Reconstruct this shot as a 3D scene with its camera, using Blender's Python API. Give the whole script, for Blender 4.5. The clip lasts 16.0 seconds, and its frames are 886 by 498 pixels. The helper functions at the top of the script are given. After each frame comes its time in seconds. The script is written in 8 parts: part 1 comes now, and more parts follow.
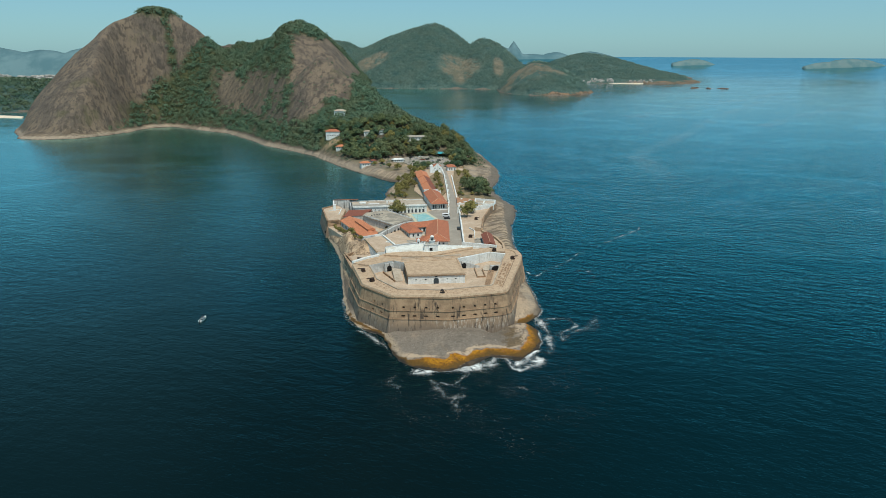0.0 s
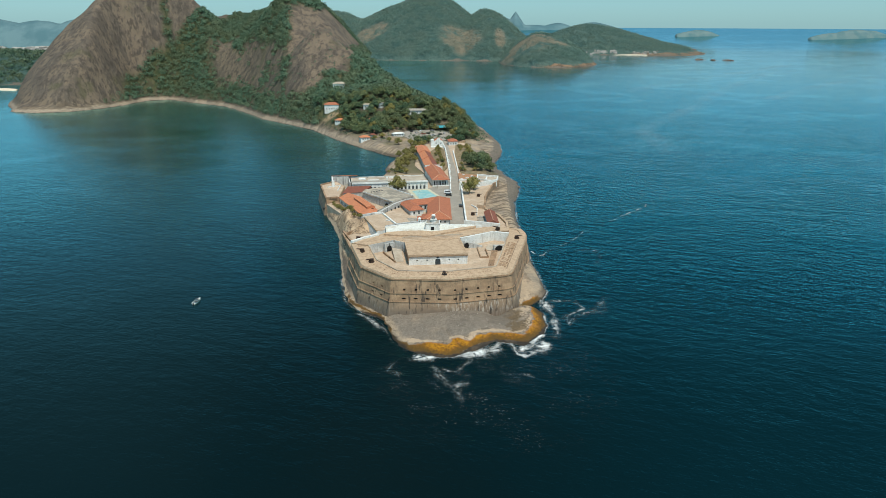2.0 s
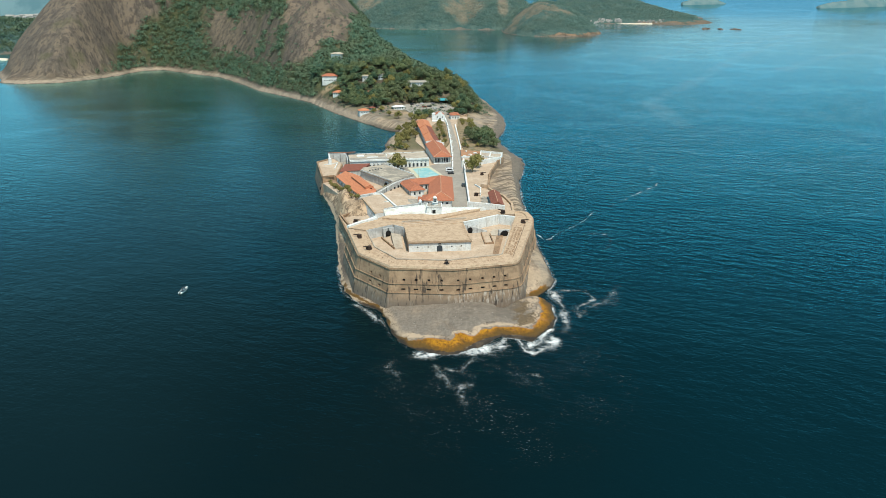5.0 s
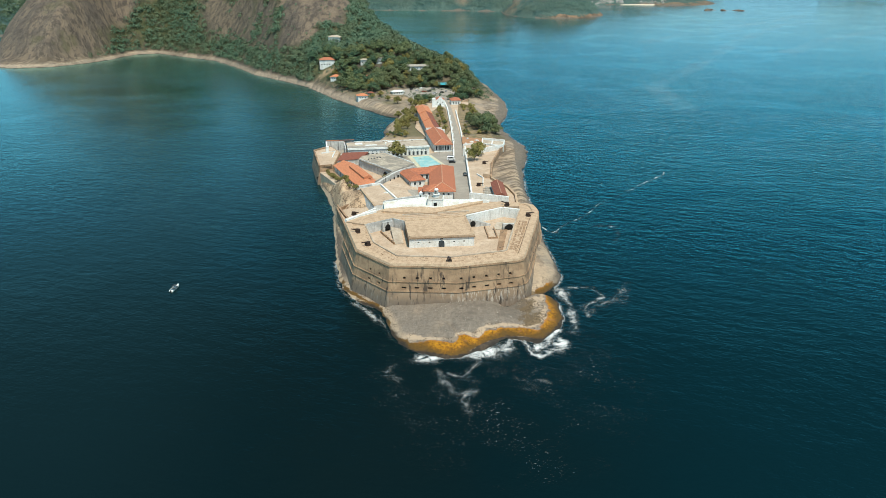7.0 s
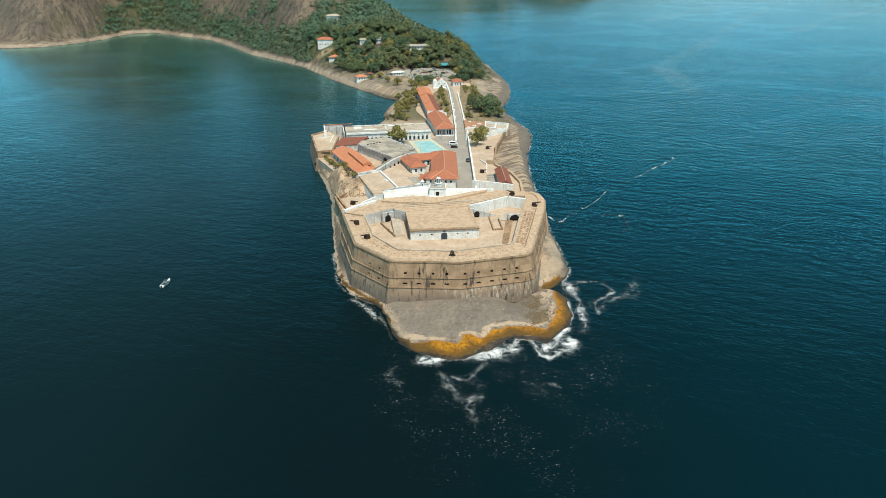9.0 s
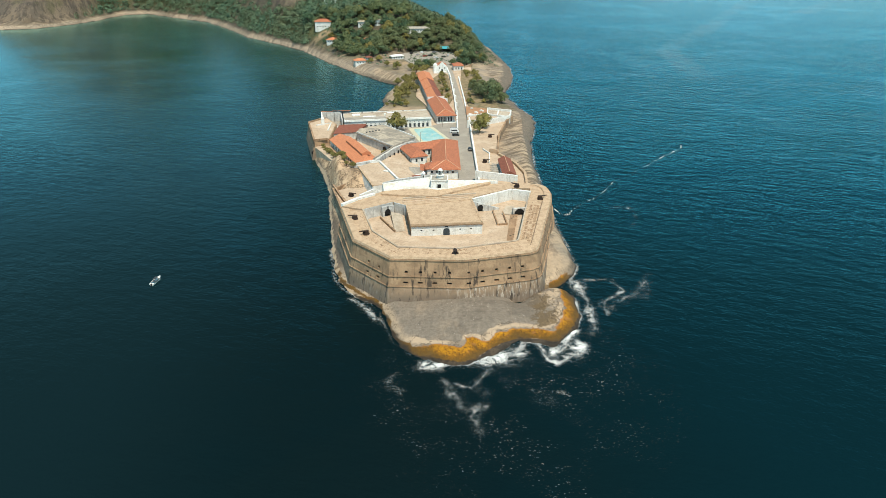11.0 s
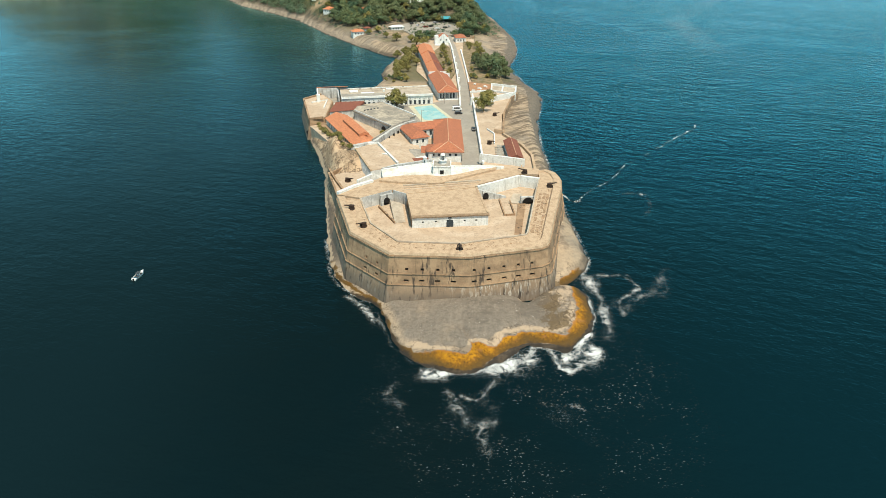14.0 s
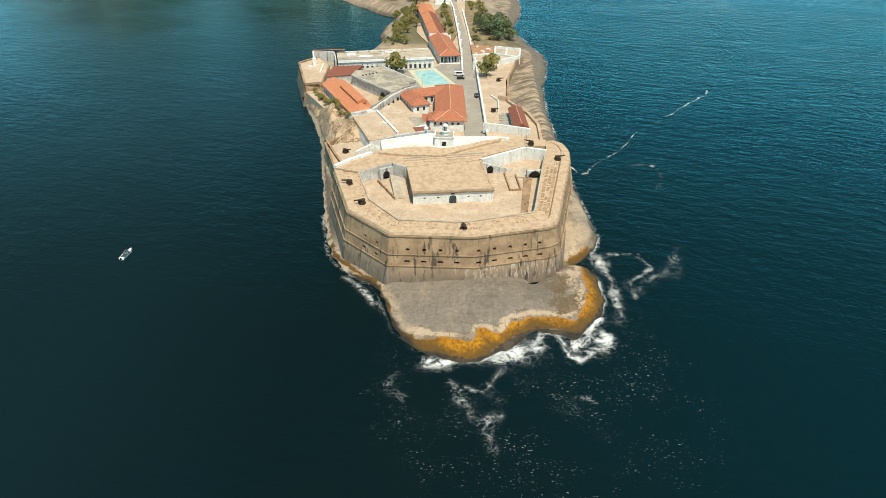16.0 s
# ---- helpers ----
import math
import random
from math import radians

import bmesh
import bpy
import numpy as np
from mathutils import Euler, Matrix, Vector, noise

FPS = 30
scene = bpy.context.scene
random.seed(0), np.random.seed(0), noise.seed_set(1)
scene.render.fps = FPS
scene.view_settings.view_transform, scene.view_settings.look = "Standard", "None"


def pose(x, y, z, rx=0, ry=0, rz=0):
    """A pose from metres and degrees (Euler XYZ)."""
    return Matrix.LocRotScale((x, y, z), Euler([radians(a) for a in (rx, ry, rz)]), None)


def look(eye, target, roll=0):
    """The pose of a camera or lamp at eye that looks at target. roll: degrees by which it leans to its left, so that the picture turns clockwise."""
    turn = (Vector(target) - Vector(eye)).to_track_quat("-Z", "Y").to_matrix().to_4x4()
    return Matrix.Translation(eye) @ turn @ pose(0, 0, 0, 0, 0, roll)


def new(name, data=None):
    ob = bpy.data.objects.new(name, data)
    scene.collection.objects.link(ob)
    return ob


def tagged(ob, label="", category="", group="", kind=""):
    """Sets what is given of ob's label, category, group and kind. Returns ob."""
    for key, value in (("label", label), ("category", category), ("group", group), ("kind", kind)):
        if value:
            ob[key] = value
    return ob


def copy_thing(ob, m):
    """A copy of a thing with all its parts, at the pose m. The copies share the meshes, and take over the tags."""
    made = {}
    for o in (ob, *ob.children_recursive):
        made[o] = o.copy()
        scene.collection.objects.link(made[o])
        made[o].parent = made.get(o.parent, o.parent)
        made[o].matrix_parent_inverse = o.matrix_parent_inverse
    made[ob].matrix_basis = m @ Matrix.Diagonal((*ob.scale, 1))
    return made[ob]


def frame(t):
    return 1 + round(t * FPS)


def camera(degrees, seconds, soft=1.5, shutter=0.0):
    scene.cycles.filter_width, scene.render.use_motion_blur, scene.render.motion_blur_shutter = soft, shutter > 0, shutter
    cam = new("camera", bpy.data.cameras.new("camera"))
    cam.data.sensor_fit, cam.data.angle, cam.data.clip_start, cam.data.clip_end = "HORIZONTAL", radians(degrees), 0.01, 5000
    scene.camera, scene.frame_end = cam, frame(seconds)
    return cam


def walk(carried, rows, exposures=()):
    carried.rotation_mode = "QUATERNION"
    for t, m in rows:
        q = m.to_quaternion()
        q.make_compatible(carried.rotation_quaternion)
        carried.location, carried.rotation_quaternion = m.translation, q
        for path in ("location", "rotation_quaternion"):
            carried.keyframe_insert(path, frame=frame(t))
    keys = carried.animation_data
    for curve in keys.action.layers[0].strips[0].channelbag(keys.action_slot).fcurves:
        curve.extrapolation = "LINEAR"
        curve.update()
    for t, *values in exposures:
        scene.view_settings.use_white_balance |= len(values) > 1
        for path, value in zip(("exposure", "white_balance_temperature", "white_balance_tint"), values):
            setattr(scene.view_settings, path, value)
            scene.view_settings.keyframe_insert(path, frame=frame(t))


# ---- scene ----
PATH = [
    (0, (4.374, -292.325, 121.995), (4.324, -290.401, 121.453), 0.2),
    (0.5, (4.055, -289.525, 121.887), (4.004, -287.605, 121.328), 0.2),
    (1, (3.834, -286.551, 121.804), (3.783, -284.636, 121.228), 0.2),
    (1.5, (3.669, -283.404, 121.718), (3.618, -281.495, 121.125), 0.2),
    (2, (3.443, -280.112, 121.638), (3.392, -278.21, 121.023), 0.2),
    (2.5, (3.29, -276.633, 121.634), (3.239, -274.738, 120.998), 0.2),
    (3, (3.176, -273.121, 121.628), (3.125, -271.231, 120.975), 0.3),
    (3.5, (3.074, -269.641, 121.639), (3.021, -267.755, 120.977), 0.3),
    (4, (2.924, -266.212, 121.685), (2.871, -264.33, 121.012), 0.3),
    (6.5, (1.144, -249.219, 122.361), (1.093, -247.356, 121.635), 0.2),
    (7, (0.81, -245.753, 122.407), (0.76, -243.896, 121.668), 0.2),
    (7.5, (0.464, -242.304, 122.404), (0.413, -240.451, 121.652), 0.2),
    (8, (0.096, -238.872, 122.373), (0.046, -237.025, 121.607), 0.2),
    (8.5, (-0.183, -235.303, 122.423), (-0.234, -233.462, 121.642), 0.2),
    (9, (-0.457, -231.81, 122.484), (-0.508, -229.975, 121.691), 0.1),
    (11.5, (-2.543, -215.815, 122.767), (-2.588, -214.005, 121.916), 0.3),
    (12, (-2.956, -212.524, 122.761), (-3.0, -210.72, 121.898), 0.4),
    (12.5, (-3.246, -209.154, 122.736), (-3.29, -207.357, 121.86), 0.4),
    (13, (-3.495, -205.756, 122.7), (-3.54, -203.965, 121.812), 0.3),
    (13.5, (-3.706, -202.386, 122.636), (-3.75, -200.601, 121.735), 0.3),
    (14, (-3.979, -199.073, 122.57), (-4.023, -197.296, 121.654), 0.4),
    (14.5, (-4.356, -195.915, 122.471), (-4.399, -194.148, 121.534), 0.5),
    (15, (-4.664, -192.74, 122.378), (-4.706, -190.987, 121.416), 0.4),
    (15.5, (-4.991, -189.424, 122.333), (-5.032, -187.685, 121.345), 0.6),
    (16, (-5.445, -185.954, 122.317), (-5.485, -184.231, 121.302), 0.5),
]
cam = camera(64.6, 16.0, soft=0.58)
walk(cam, [(t, look(e, g, r)) for t, e, g, r in PATH],
     exposures=[(0.0, -0.38, 6250, 8), (1.5, -0.32, 6270, 8), (3.5, -0.02, 6300, 8), (8.0, 0.03, 6450, 8), (16.0, 0.16, 7000, 9)])

# ------------------------------------------------------------------ world and sun
SUN_TO = Vector((0.20, -0.45, 1.0)).normalized()
world = bpy.data.worlds.new("sky")
scene.world = world
world.use_nodes = True
wn = world.node_tree.nodes
sky = wn.new("ShaderNodeTexSky")
sky.sky_type = "NISHITA"
sky.sun_disc = False
sky.sun_elevation = math.asin(SUN_TO.z)
sky.sun_rotation = math.atan2(SUN_TO.x, SUN_TO.y)
sky.altitude = 100.0
sky.air_density = 1.0
sky.dust_density = 0.4
sky.ozone_density = 1.5
wn["Background"].inputs["Strength"].default_value = 0.145
tint = wn.new("ShaderNodeMix")
tint.data_type, tint.blend_type = "RGBA", "MULTIPLY"
tint.inputs[0].default_value = 1.0
tint.inputs[7].default_value = (0.50, 0.80, 0.98, 1.0)
world.node_tree.links.new(sky.outputs["Color"], tint.inputs[6])
haze = wn.new("ShaderNodeMix")
haze.data_type = "RGBA"
haze.inputs[0].default_value = 0.50
haze.inputs[7].default_value = (2.25, 4.0, 4.4, 1.0)
world.node_tree.links.new(tint.outputs[2], haze.inputs[6])
world.node_tree.links.new(haze.outputs[2], wn["Background"].inputs["Color"])
sun_data = bpy.data.lights.new("sun", "SUN")
sun_data.energy = 4.65
sun_data.angle = radians(0.53)
sun_data.color = (1.0, 0.91, 0.76)
sun = new("sun", sun_data)
sun.matrix_world = look(SUN_TO * 800, (0, 0, 0))


# ------------------------------------------------------------------ materials
class Nodes:
    """Short hand for building one node material in world metres."""

    def __init__(self, name):
        self.m = bpy.data.materials.new(name)
        self.m.use_nodes = True
        self.t = self.m.node_tree
        self.b = self.t.nodes["Principled BSDF"]
        self.pos = self.t.nodes.new("ShaderNodeNewGeometry").outputs["Position"]

    def link(self, a, b):
        self.t.links.new(a, b)

    def put(self, sock, v):
        if isinstance(v, (int, float)):
            sock.default_value = v
        elif isinstance(v, tuple):
            sock.default_value = (*v, 1.0) if len(v) == 3 and sock.type == "RGBA" else v
        else:
            self.link(v, sock)

    def noise(self, scale, detail=4.0, stretch=(1, 1, 1), rough=0.55, src=None):
        mp = self.t.nodes.new("ShaderNodeMapping")
        mp.inputs["Scale"].default_value = stretch
        self.link(src or self.pos, mp.inputs["Vector"])
        n = self.t.nodes.new("ShaderNodeTexNoise")
        n.inputs["Scale"].default_value = scale
        n.inputs["Detail"].default_value = detail
        n.inputs["Roughness"].default_value = rough
        self.link(mp.outputs["Vector"], n.inputs["Vector"])
        return n.outputs["Fac"]

    def ramp(self, f, lo, hi, a=0.0, b=1.0):
        r = self.t.nodes.new("ShaderNodeMapRange")
        r.interpolation_type = "SMOOTHSTEP"
        for k, v in (("From Min", lo), ("From Max", hi), ("To Min", a), ("To Max", b)):
            r.inputs[k].default_value = v
        self.put(r.inputs["Value"], f)
        return r.outputs["Result"]

    def ramp_line(self, f, lo, hi, a=0.0, b=1.0):
        out = self.ramp(f, lo, hi, a, b)
        out.node.interpolation_type = "LINEAR"
        return out

    def mix(self, f, a, b):
        x = self.t.nodes.new("ShaderNodeMix")
        x.data_type = "RGBA"
        self.put(x.inputs[0], f)
        self.put(x.inputs[6], a)
        self.put(x.inputs[7], b)
        return x.outputs[2]

    def math(self, op, a, b=0.0):
        x = self.t.nodes.new("ShaderNodeMath")
        x.operation = op
        self.put(x.inputs[0], a)
        self.put(x.inputs[1], b)
        return x.outputs[0]

    def axis(self, k):
        s = self.t.nodes.new("ShaderNodeSeparateXYZ")
        self.link(self.pos, s.inputs[0])
        return s.outputs[k]

    def up(self):
        g = self.t.nodes.new("ShaderNodeNewGeometry")
        s = self.t.nodes.new("ShaderNodeSeparateXYZ")
        self.link(g.outputs["Normal"], s.inputs[0])
        return s.outputs[2]

    def attr(self, name):
        a = self.t.nodes.new("ShaderNodeAttribute")
        a.attribute_name = name
        return a.outputs["Fac"]

    def random(self, island=False):
        if island:
            return self.t.nodes.new("ShaderNodeNewGeometry").outputs["Random Per Island"]
        return self.t.nodes.new("ShaderNodeObjectInfo").outputs["Random"]

    def bump(self, h, strength=0.4, dist=0.2):
        x = self.t.nodes.new("ShaderNodeBump")
        x.inputs["Strength"].default_value = strength
        x.inputs["Distance"].default_value = dist
        self.link(h, x.inputs["Height"])
        self.link(x.outputs[0], self.b.inputs["Normal"])

    def done(self, colour, rough=0.85, metal=0.0, spec=0.3):
        self.put(self.b.inputs["Base Color"], colour)
        self.put(self.b.inputs["Roughness"], rough)
        self.b.inputs["Metallic"].default_value = metal
        self.b.inputs["Specular IOR Level"].default_value = spec
        return self.m


def worn(name, base, other, dark=None, scale=0.35, fine=3.0, streak=0.0, rough=0.88, bump=0.25, lo=0.42, hi=0.68):
    """A weathered mineral surface: patches, fine grain and, where asked, run-off streaks down upright faces."""
    n = Nodes(name)
    c = n.mix(n.ramp(n.noise(scale, 6, rough=0.62), lo, hi), base, other)
    blot = n.noise(scale * 3.4, 6, rough=0.7)
    c = n.mix(n.ramp(blot, 0.55, 0.68, 0.0, 0.55), c, tuple(0.45 * a_ + 0.1 * b_ for a_, b_ in zip(base, other)))
    c = n.mix(n.ramp(blot, 0.46, 0.34, 0.0, 0.45), c, tuple(min(0.85, 1.22 * v) for v in base))
    g = n.noise(fine, 7, rough=0.72)
    c = n.mix(n.ramp(g, 0.46, 0.68, 0.0, 0.5), c, tuple(0.5 * v for v in base))
    if dark:
        s = n.noise(0.9, 5, (1, 1, 0.07), 0.6)
        f = n.ramp(s, 0.53, 0.66, 0.0, streak)
        f = n.math("MULTIPLY", f, n.ramp(n.noise(0.12, 3), 0.36, 0.56))
        c = n.mix(f, c, dark)
    n.bump(g, bump, 0.15)
    return n.done(c, rough)


M = {}


def bastion_material():
    """Old masonry under worn plaster: tawny above, greyer below, dark run-off streaks, pale salt stains low down, faint courses."""
    n = Nodes("weathered_masonry")
    z = n.axis(2)
    c = n.mix(n.ramp(n.noise(0.2, 6, rough=0.65), 0.40, 0.60), (0.40, 0.262, 0.158), (0.275, 0.176, 0.106))
    c = n.mix(n.ramp(n.noise(0.7, 6, (1, 1, 0.5), 0.7), 0.54, 0.66, 0.0, 0.5), c, (0.17, 0.125, 0.085))
    c = n.mix(n.ramp(n.math("ADD", z, n.math("MULTIPLY", n.noise(0.1, 4), 4.0)), 5.0, 9.5, 0.75, 0.0), c, (0.185, 0.132, 0.088))
    g = n.noise(2.2, 6, rough=0.65)
    c = n.mix(n.ramp(g, 0.35, 0.75, 0.0, 0.35), c, (0.21, 0.15, 0.10))
    damp = n.math("ADD", z, n.math("MULTIPLY", n.math("SUBTRACT", n.noise(0.16, 6, (1, 1, 0.8), 0.7), 0.5), 9.0))
    c = n.mix(n.ramp(damp, 2.6, 5.6, 0.72, 0.0), c, (0.128, 0.100, 0.076))
    c = n.mix(n.ramp(z, 7.4, 7.7, 0.35, 0.0), c, (0.215, 0.172, 0.135))
    course = n.t.nodes.new("ShaderNodeMath")
    course.operation = "PINGPONG"
    n.put(course.inputs[0], n.math("MULTIPLY", z, 1.0))
    course.inputs[1].default_value = 0.35
    c = n.mix(n.ramp(course.outputs[0], 0.0, 0.05, 0.10, 0.0), c, (0.16, 0.12, 0.085))
    s1 = n.noise(0.75, 5, (1, 1, 0.06), 0.6)
    f = n.math("MULTIPLY", n.ramp(s1, 0.54, 0.63, 0.0, 0.9), n.ramp(n.noise(0.11, 3), 0.38, 0.54))
    c = n.mix(f, c, (0.055, 0.043, 0.035))
    s2 = n.noise(1.3, 5, (1, 1, 0.10), 0.65, src=None)
    low = n.math("MULTIPLY", n.ramp(z, 7.2, 7.6, 1.0, 0.0), n.ramp(z, 1.5, 3.5, 0.25, 1.0))
    f2 = n.math("MULTIPLY", n.math("MULTIPLY", n.ramp(s2, 0.50, 0.60, 0.0, 0.62), low), n.ramp(n.noise(0.07, 3), 0.38, 0.54))
    f2 = n.math("MULTIPLY", f2, n.math("MULTIPLY", n.ramp(n.axis(0), -24.0, 0.0, 0.22, 1.0), n.ramp(n.axis(0), 12.0, 22.0, 1.0, 0.5)))
    c = n.mix(f2, c, (0.60, 0.55, 0.47))
    n.bump(n.math("ADD", g, n.math("MULTIPLY", n.ramp(course.outputs[0], 0.0, 0.06), 0.6)), 0.35, 0.15)
    return n.done(c, 0.9)


M["wall"] = bastion_material()
M["paving"] = worn("worn_paving", (0.505, 0.37, 0.25), (0.38, 0.265, 0.17), None, 0.55, 2.4, lo=0.42, hi=0.66)
M["sand_floor"] = worn("sandy_floor", (0.46, 0.345, 0.245), (0.55, 0.435, 0.325), None, 0.14, 1.1)
M["limewash"] = worn("limewash", (0.75, 0.775, 0.755), (0.63, 0.63, 0.585), (0.27, 0.265, 0.245), 0.3, 1.8, 0.4)
M["old_wash"] = worn("worn_whitewash", (0.64, 0.645, 0.60), (0.50, 0.45, 0.36), None, 0.22, 1.3, lo=0.46, hi=0.66)
M["stained_white"] = worn("stained_limewash", (0.60, 0.61, 0.59), (0.42, 0.42, 0.40), (0.12, 0.12, 0.115), 0.3, 1.4, 0.95, lo=0.36, hi=0.6)
M["grey_roof"] = worn("old_concrete_roof", (0.36, 0.33, 0.28), (0.25, 0.23, 0.20), (0.10, 0.09, 0.08), 0.25, 1.5, 0.6)
M["case_roof"] = worn("stained_vault_roof", (0.45, 0.39, 0.305), (0.26, 0.235, 0.195), (0.10, 0.09, 0.08), 0.16, 1.2, 0.6, lo=0.40, hi=0.56)
M["pale_roof"] = worn("pale_flat_roof", (0.47, 0.40, 0.315), (0.34, 0.28, 0.215), None, 0.2, 1.2)
M["red_earth"] = worn("red_earth", (0.40, 0.215, 0.115), (0.30, 0.165, 0.095), None, 0.3, 1.6)
M["asphalt"] = worn("grey_paving", (0.30, 0.27, 0.23), (0.36, 0.33, 0.28), None, 0.12, 1.5)
M["tile"] = worn("terracotta_tiles", (0.45, 0.165, 0.088), (0.32, 0.118, 0.068), (0.17, 0.08, 0.052), 1.1, 4.5, 0.5, lo=0.38, hi=0.64)
M["tile_orange"] = worn("orange_tiles", (0.58, 0.23, 0.115), (0.44, 0.165, 0.085), None, 1.0, 4.5, lo=0.38, hi=0.66)
M["ridge"] = worn("mortared_ridge_tiles", (0.60, 0.36, 0.235), (0.44, 0.22, 0.13), None, 0.5, 3.0)
M["tile_dark"] = worn("old_brown_tiles", (0.24, 0.085, 0.055), (0.18, 0.065, 0.045), None, 0.6, 3.0)
M["stone_trim"] = worn("stone_moulding", (0.25, 0.175, 0.115), (0.15, 0.105, 0.07), None, 0.6, 3.0)
# near-black that paints the shade inside openings; also vehicle glass, tyres and outboard
M["dark"] = worn("near_black", (0.012, 0.012, 0.013), (0.02, 0.018, 0.016), None, 1.0, 4.0)
M["iron"] = worn("rusty_iron", (0.035, 0.025, 0.02), (0.07, 0.035, 0.02), None, 2.0, 9.0, rough=0.6)
M["door_blue"] = worn("blue_painted_wood", (0.03, 0.09, 0.13), (0.05, 0.12, 0.16), None, 1.0, 6.0)
M["shutter"] = worn("dark_shutter", (0.05, 0.065, 0.075), (0.03, 0.04, 0.05), None, 1.0, 6.0)
M["court"] = worn("blue_court", (0.22, 0.45, 0.47), (0.36, 0.52, 0.50), None, 0.12, 1.2, lo=0.42, hi=0.62)
M["court_edge"] = worn("pale_court_border", (0.55, 0.52, 0.38), (0.48, 0.46, 0.34), None, 0.2, 1.2)
M["trunk"] = worn("bark", (0.11, 0.08, 0.055), (0.07, 0.05, 0.035), None, 1.5, 7.0)
M["sand"] = worn("beach_sand", (0.72, 0.62, 0.48), (0.66, 0.56, 0.42), None, 0.1, 1.0)
M["garden"] = worn("garden_ground", (0.145, 0.125, 0.062), (0.30, 0.215, 0.13), None, 0.35, 1.4, lo=0.36, hi=0.60)
M["sea_house"] = worn("far_house_walls", (0.42, 0.40, 0.37), (0.27, 0.25, 0.22), None, 0.03, 0.3)


def foliage(name, a, b, c):
    n = Nodes(name)
    tree = n.math("ADD", n.random(), n.math("MULTIPLY", n.math("SUBTRACT", n.noise(0.13, 4), 0.5), 3.0))
    col = n.mix(n.ramp(tree, 0.0, 1.0), a, b)
    col = n.mix(n.ramp(n.random(True), 0.2, 1.0, 0.0, 0.38), col, tuple(1.35 * v for v in c))
    col = n.mix(n.ramp(n.noise(0.02, 4), 0.44, 0.60, 0.0, 0.7), col, c)
    n.b.inputs["Subsurface Weight"].default_value = 0.0
    return n.done(col, 0.7, 0.0, 0.2)


M["leaf"] = foliage("leaves_dark", (0.042, 0.096, 0.056), (0.125, 0.155, 0.066), (0.125, 0.142, 0.066))
M["leaf_olive"] = foliage("leaves_olive", (0.13, 0.13, 0.04), (0.25, 0.215, 0.068), (0.20, 0.175, 0.06))
M["woods"] = foliage("far_leaves", (0.034, 0.092, 0.068), (0.086, 0.148, 0.092), (0.112, 0.138, 0.076))


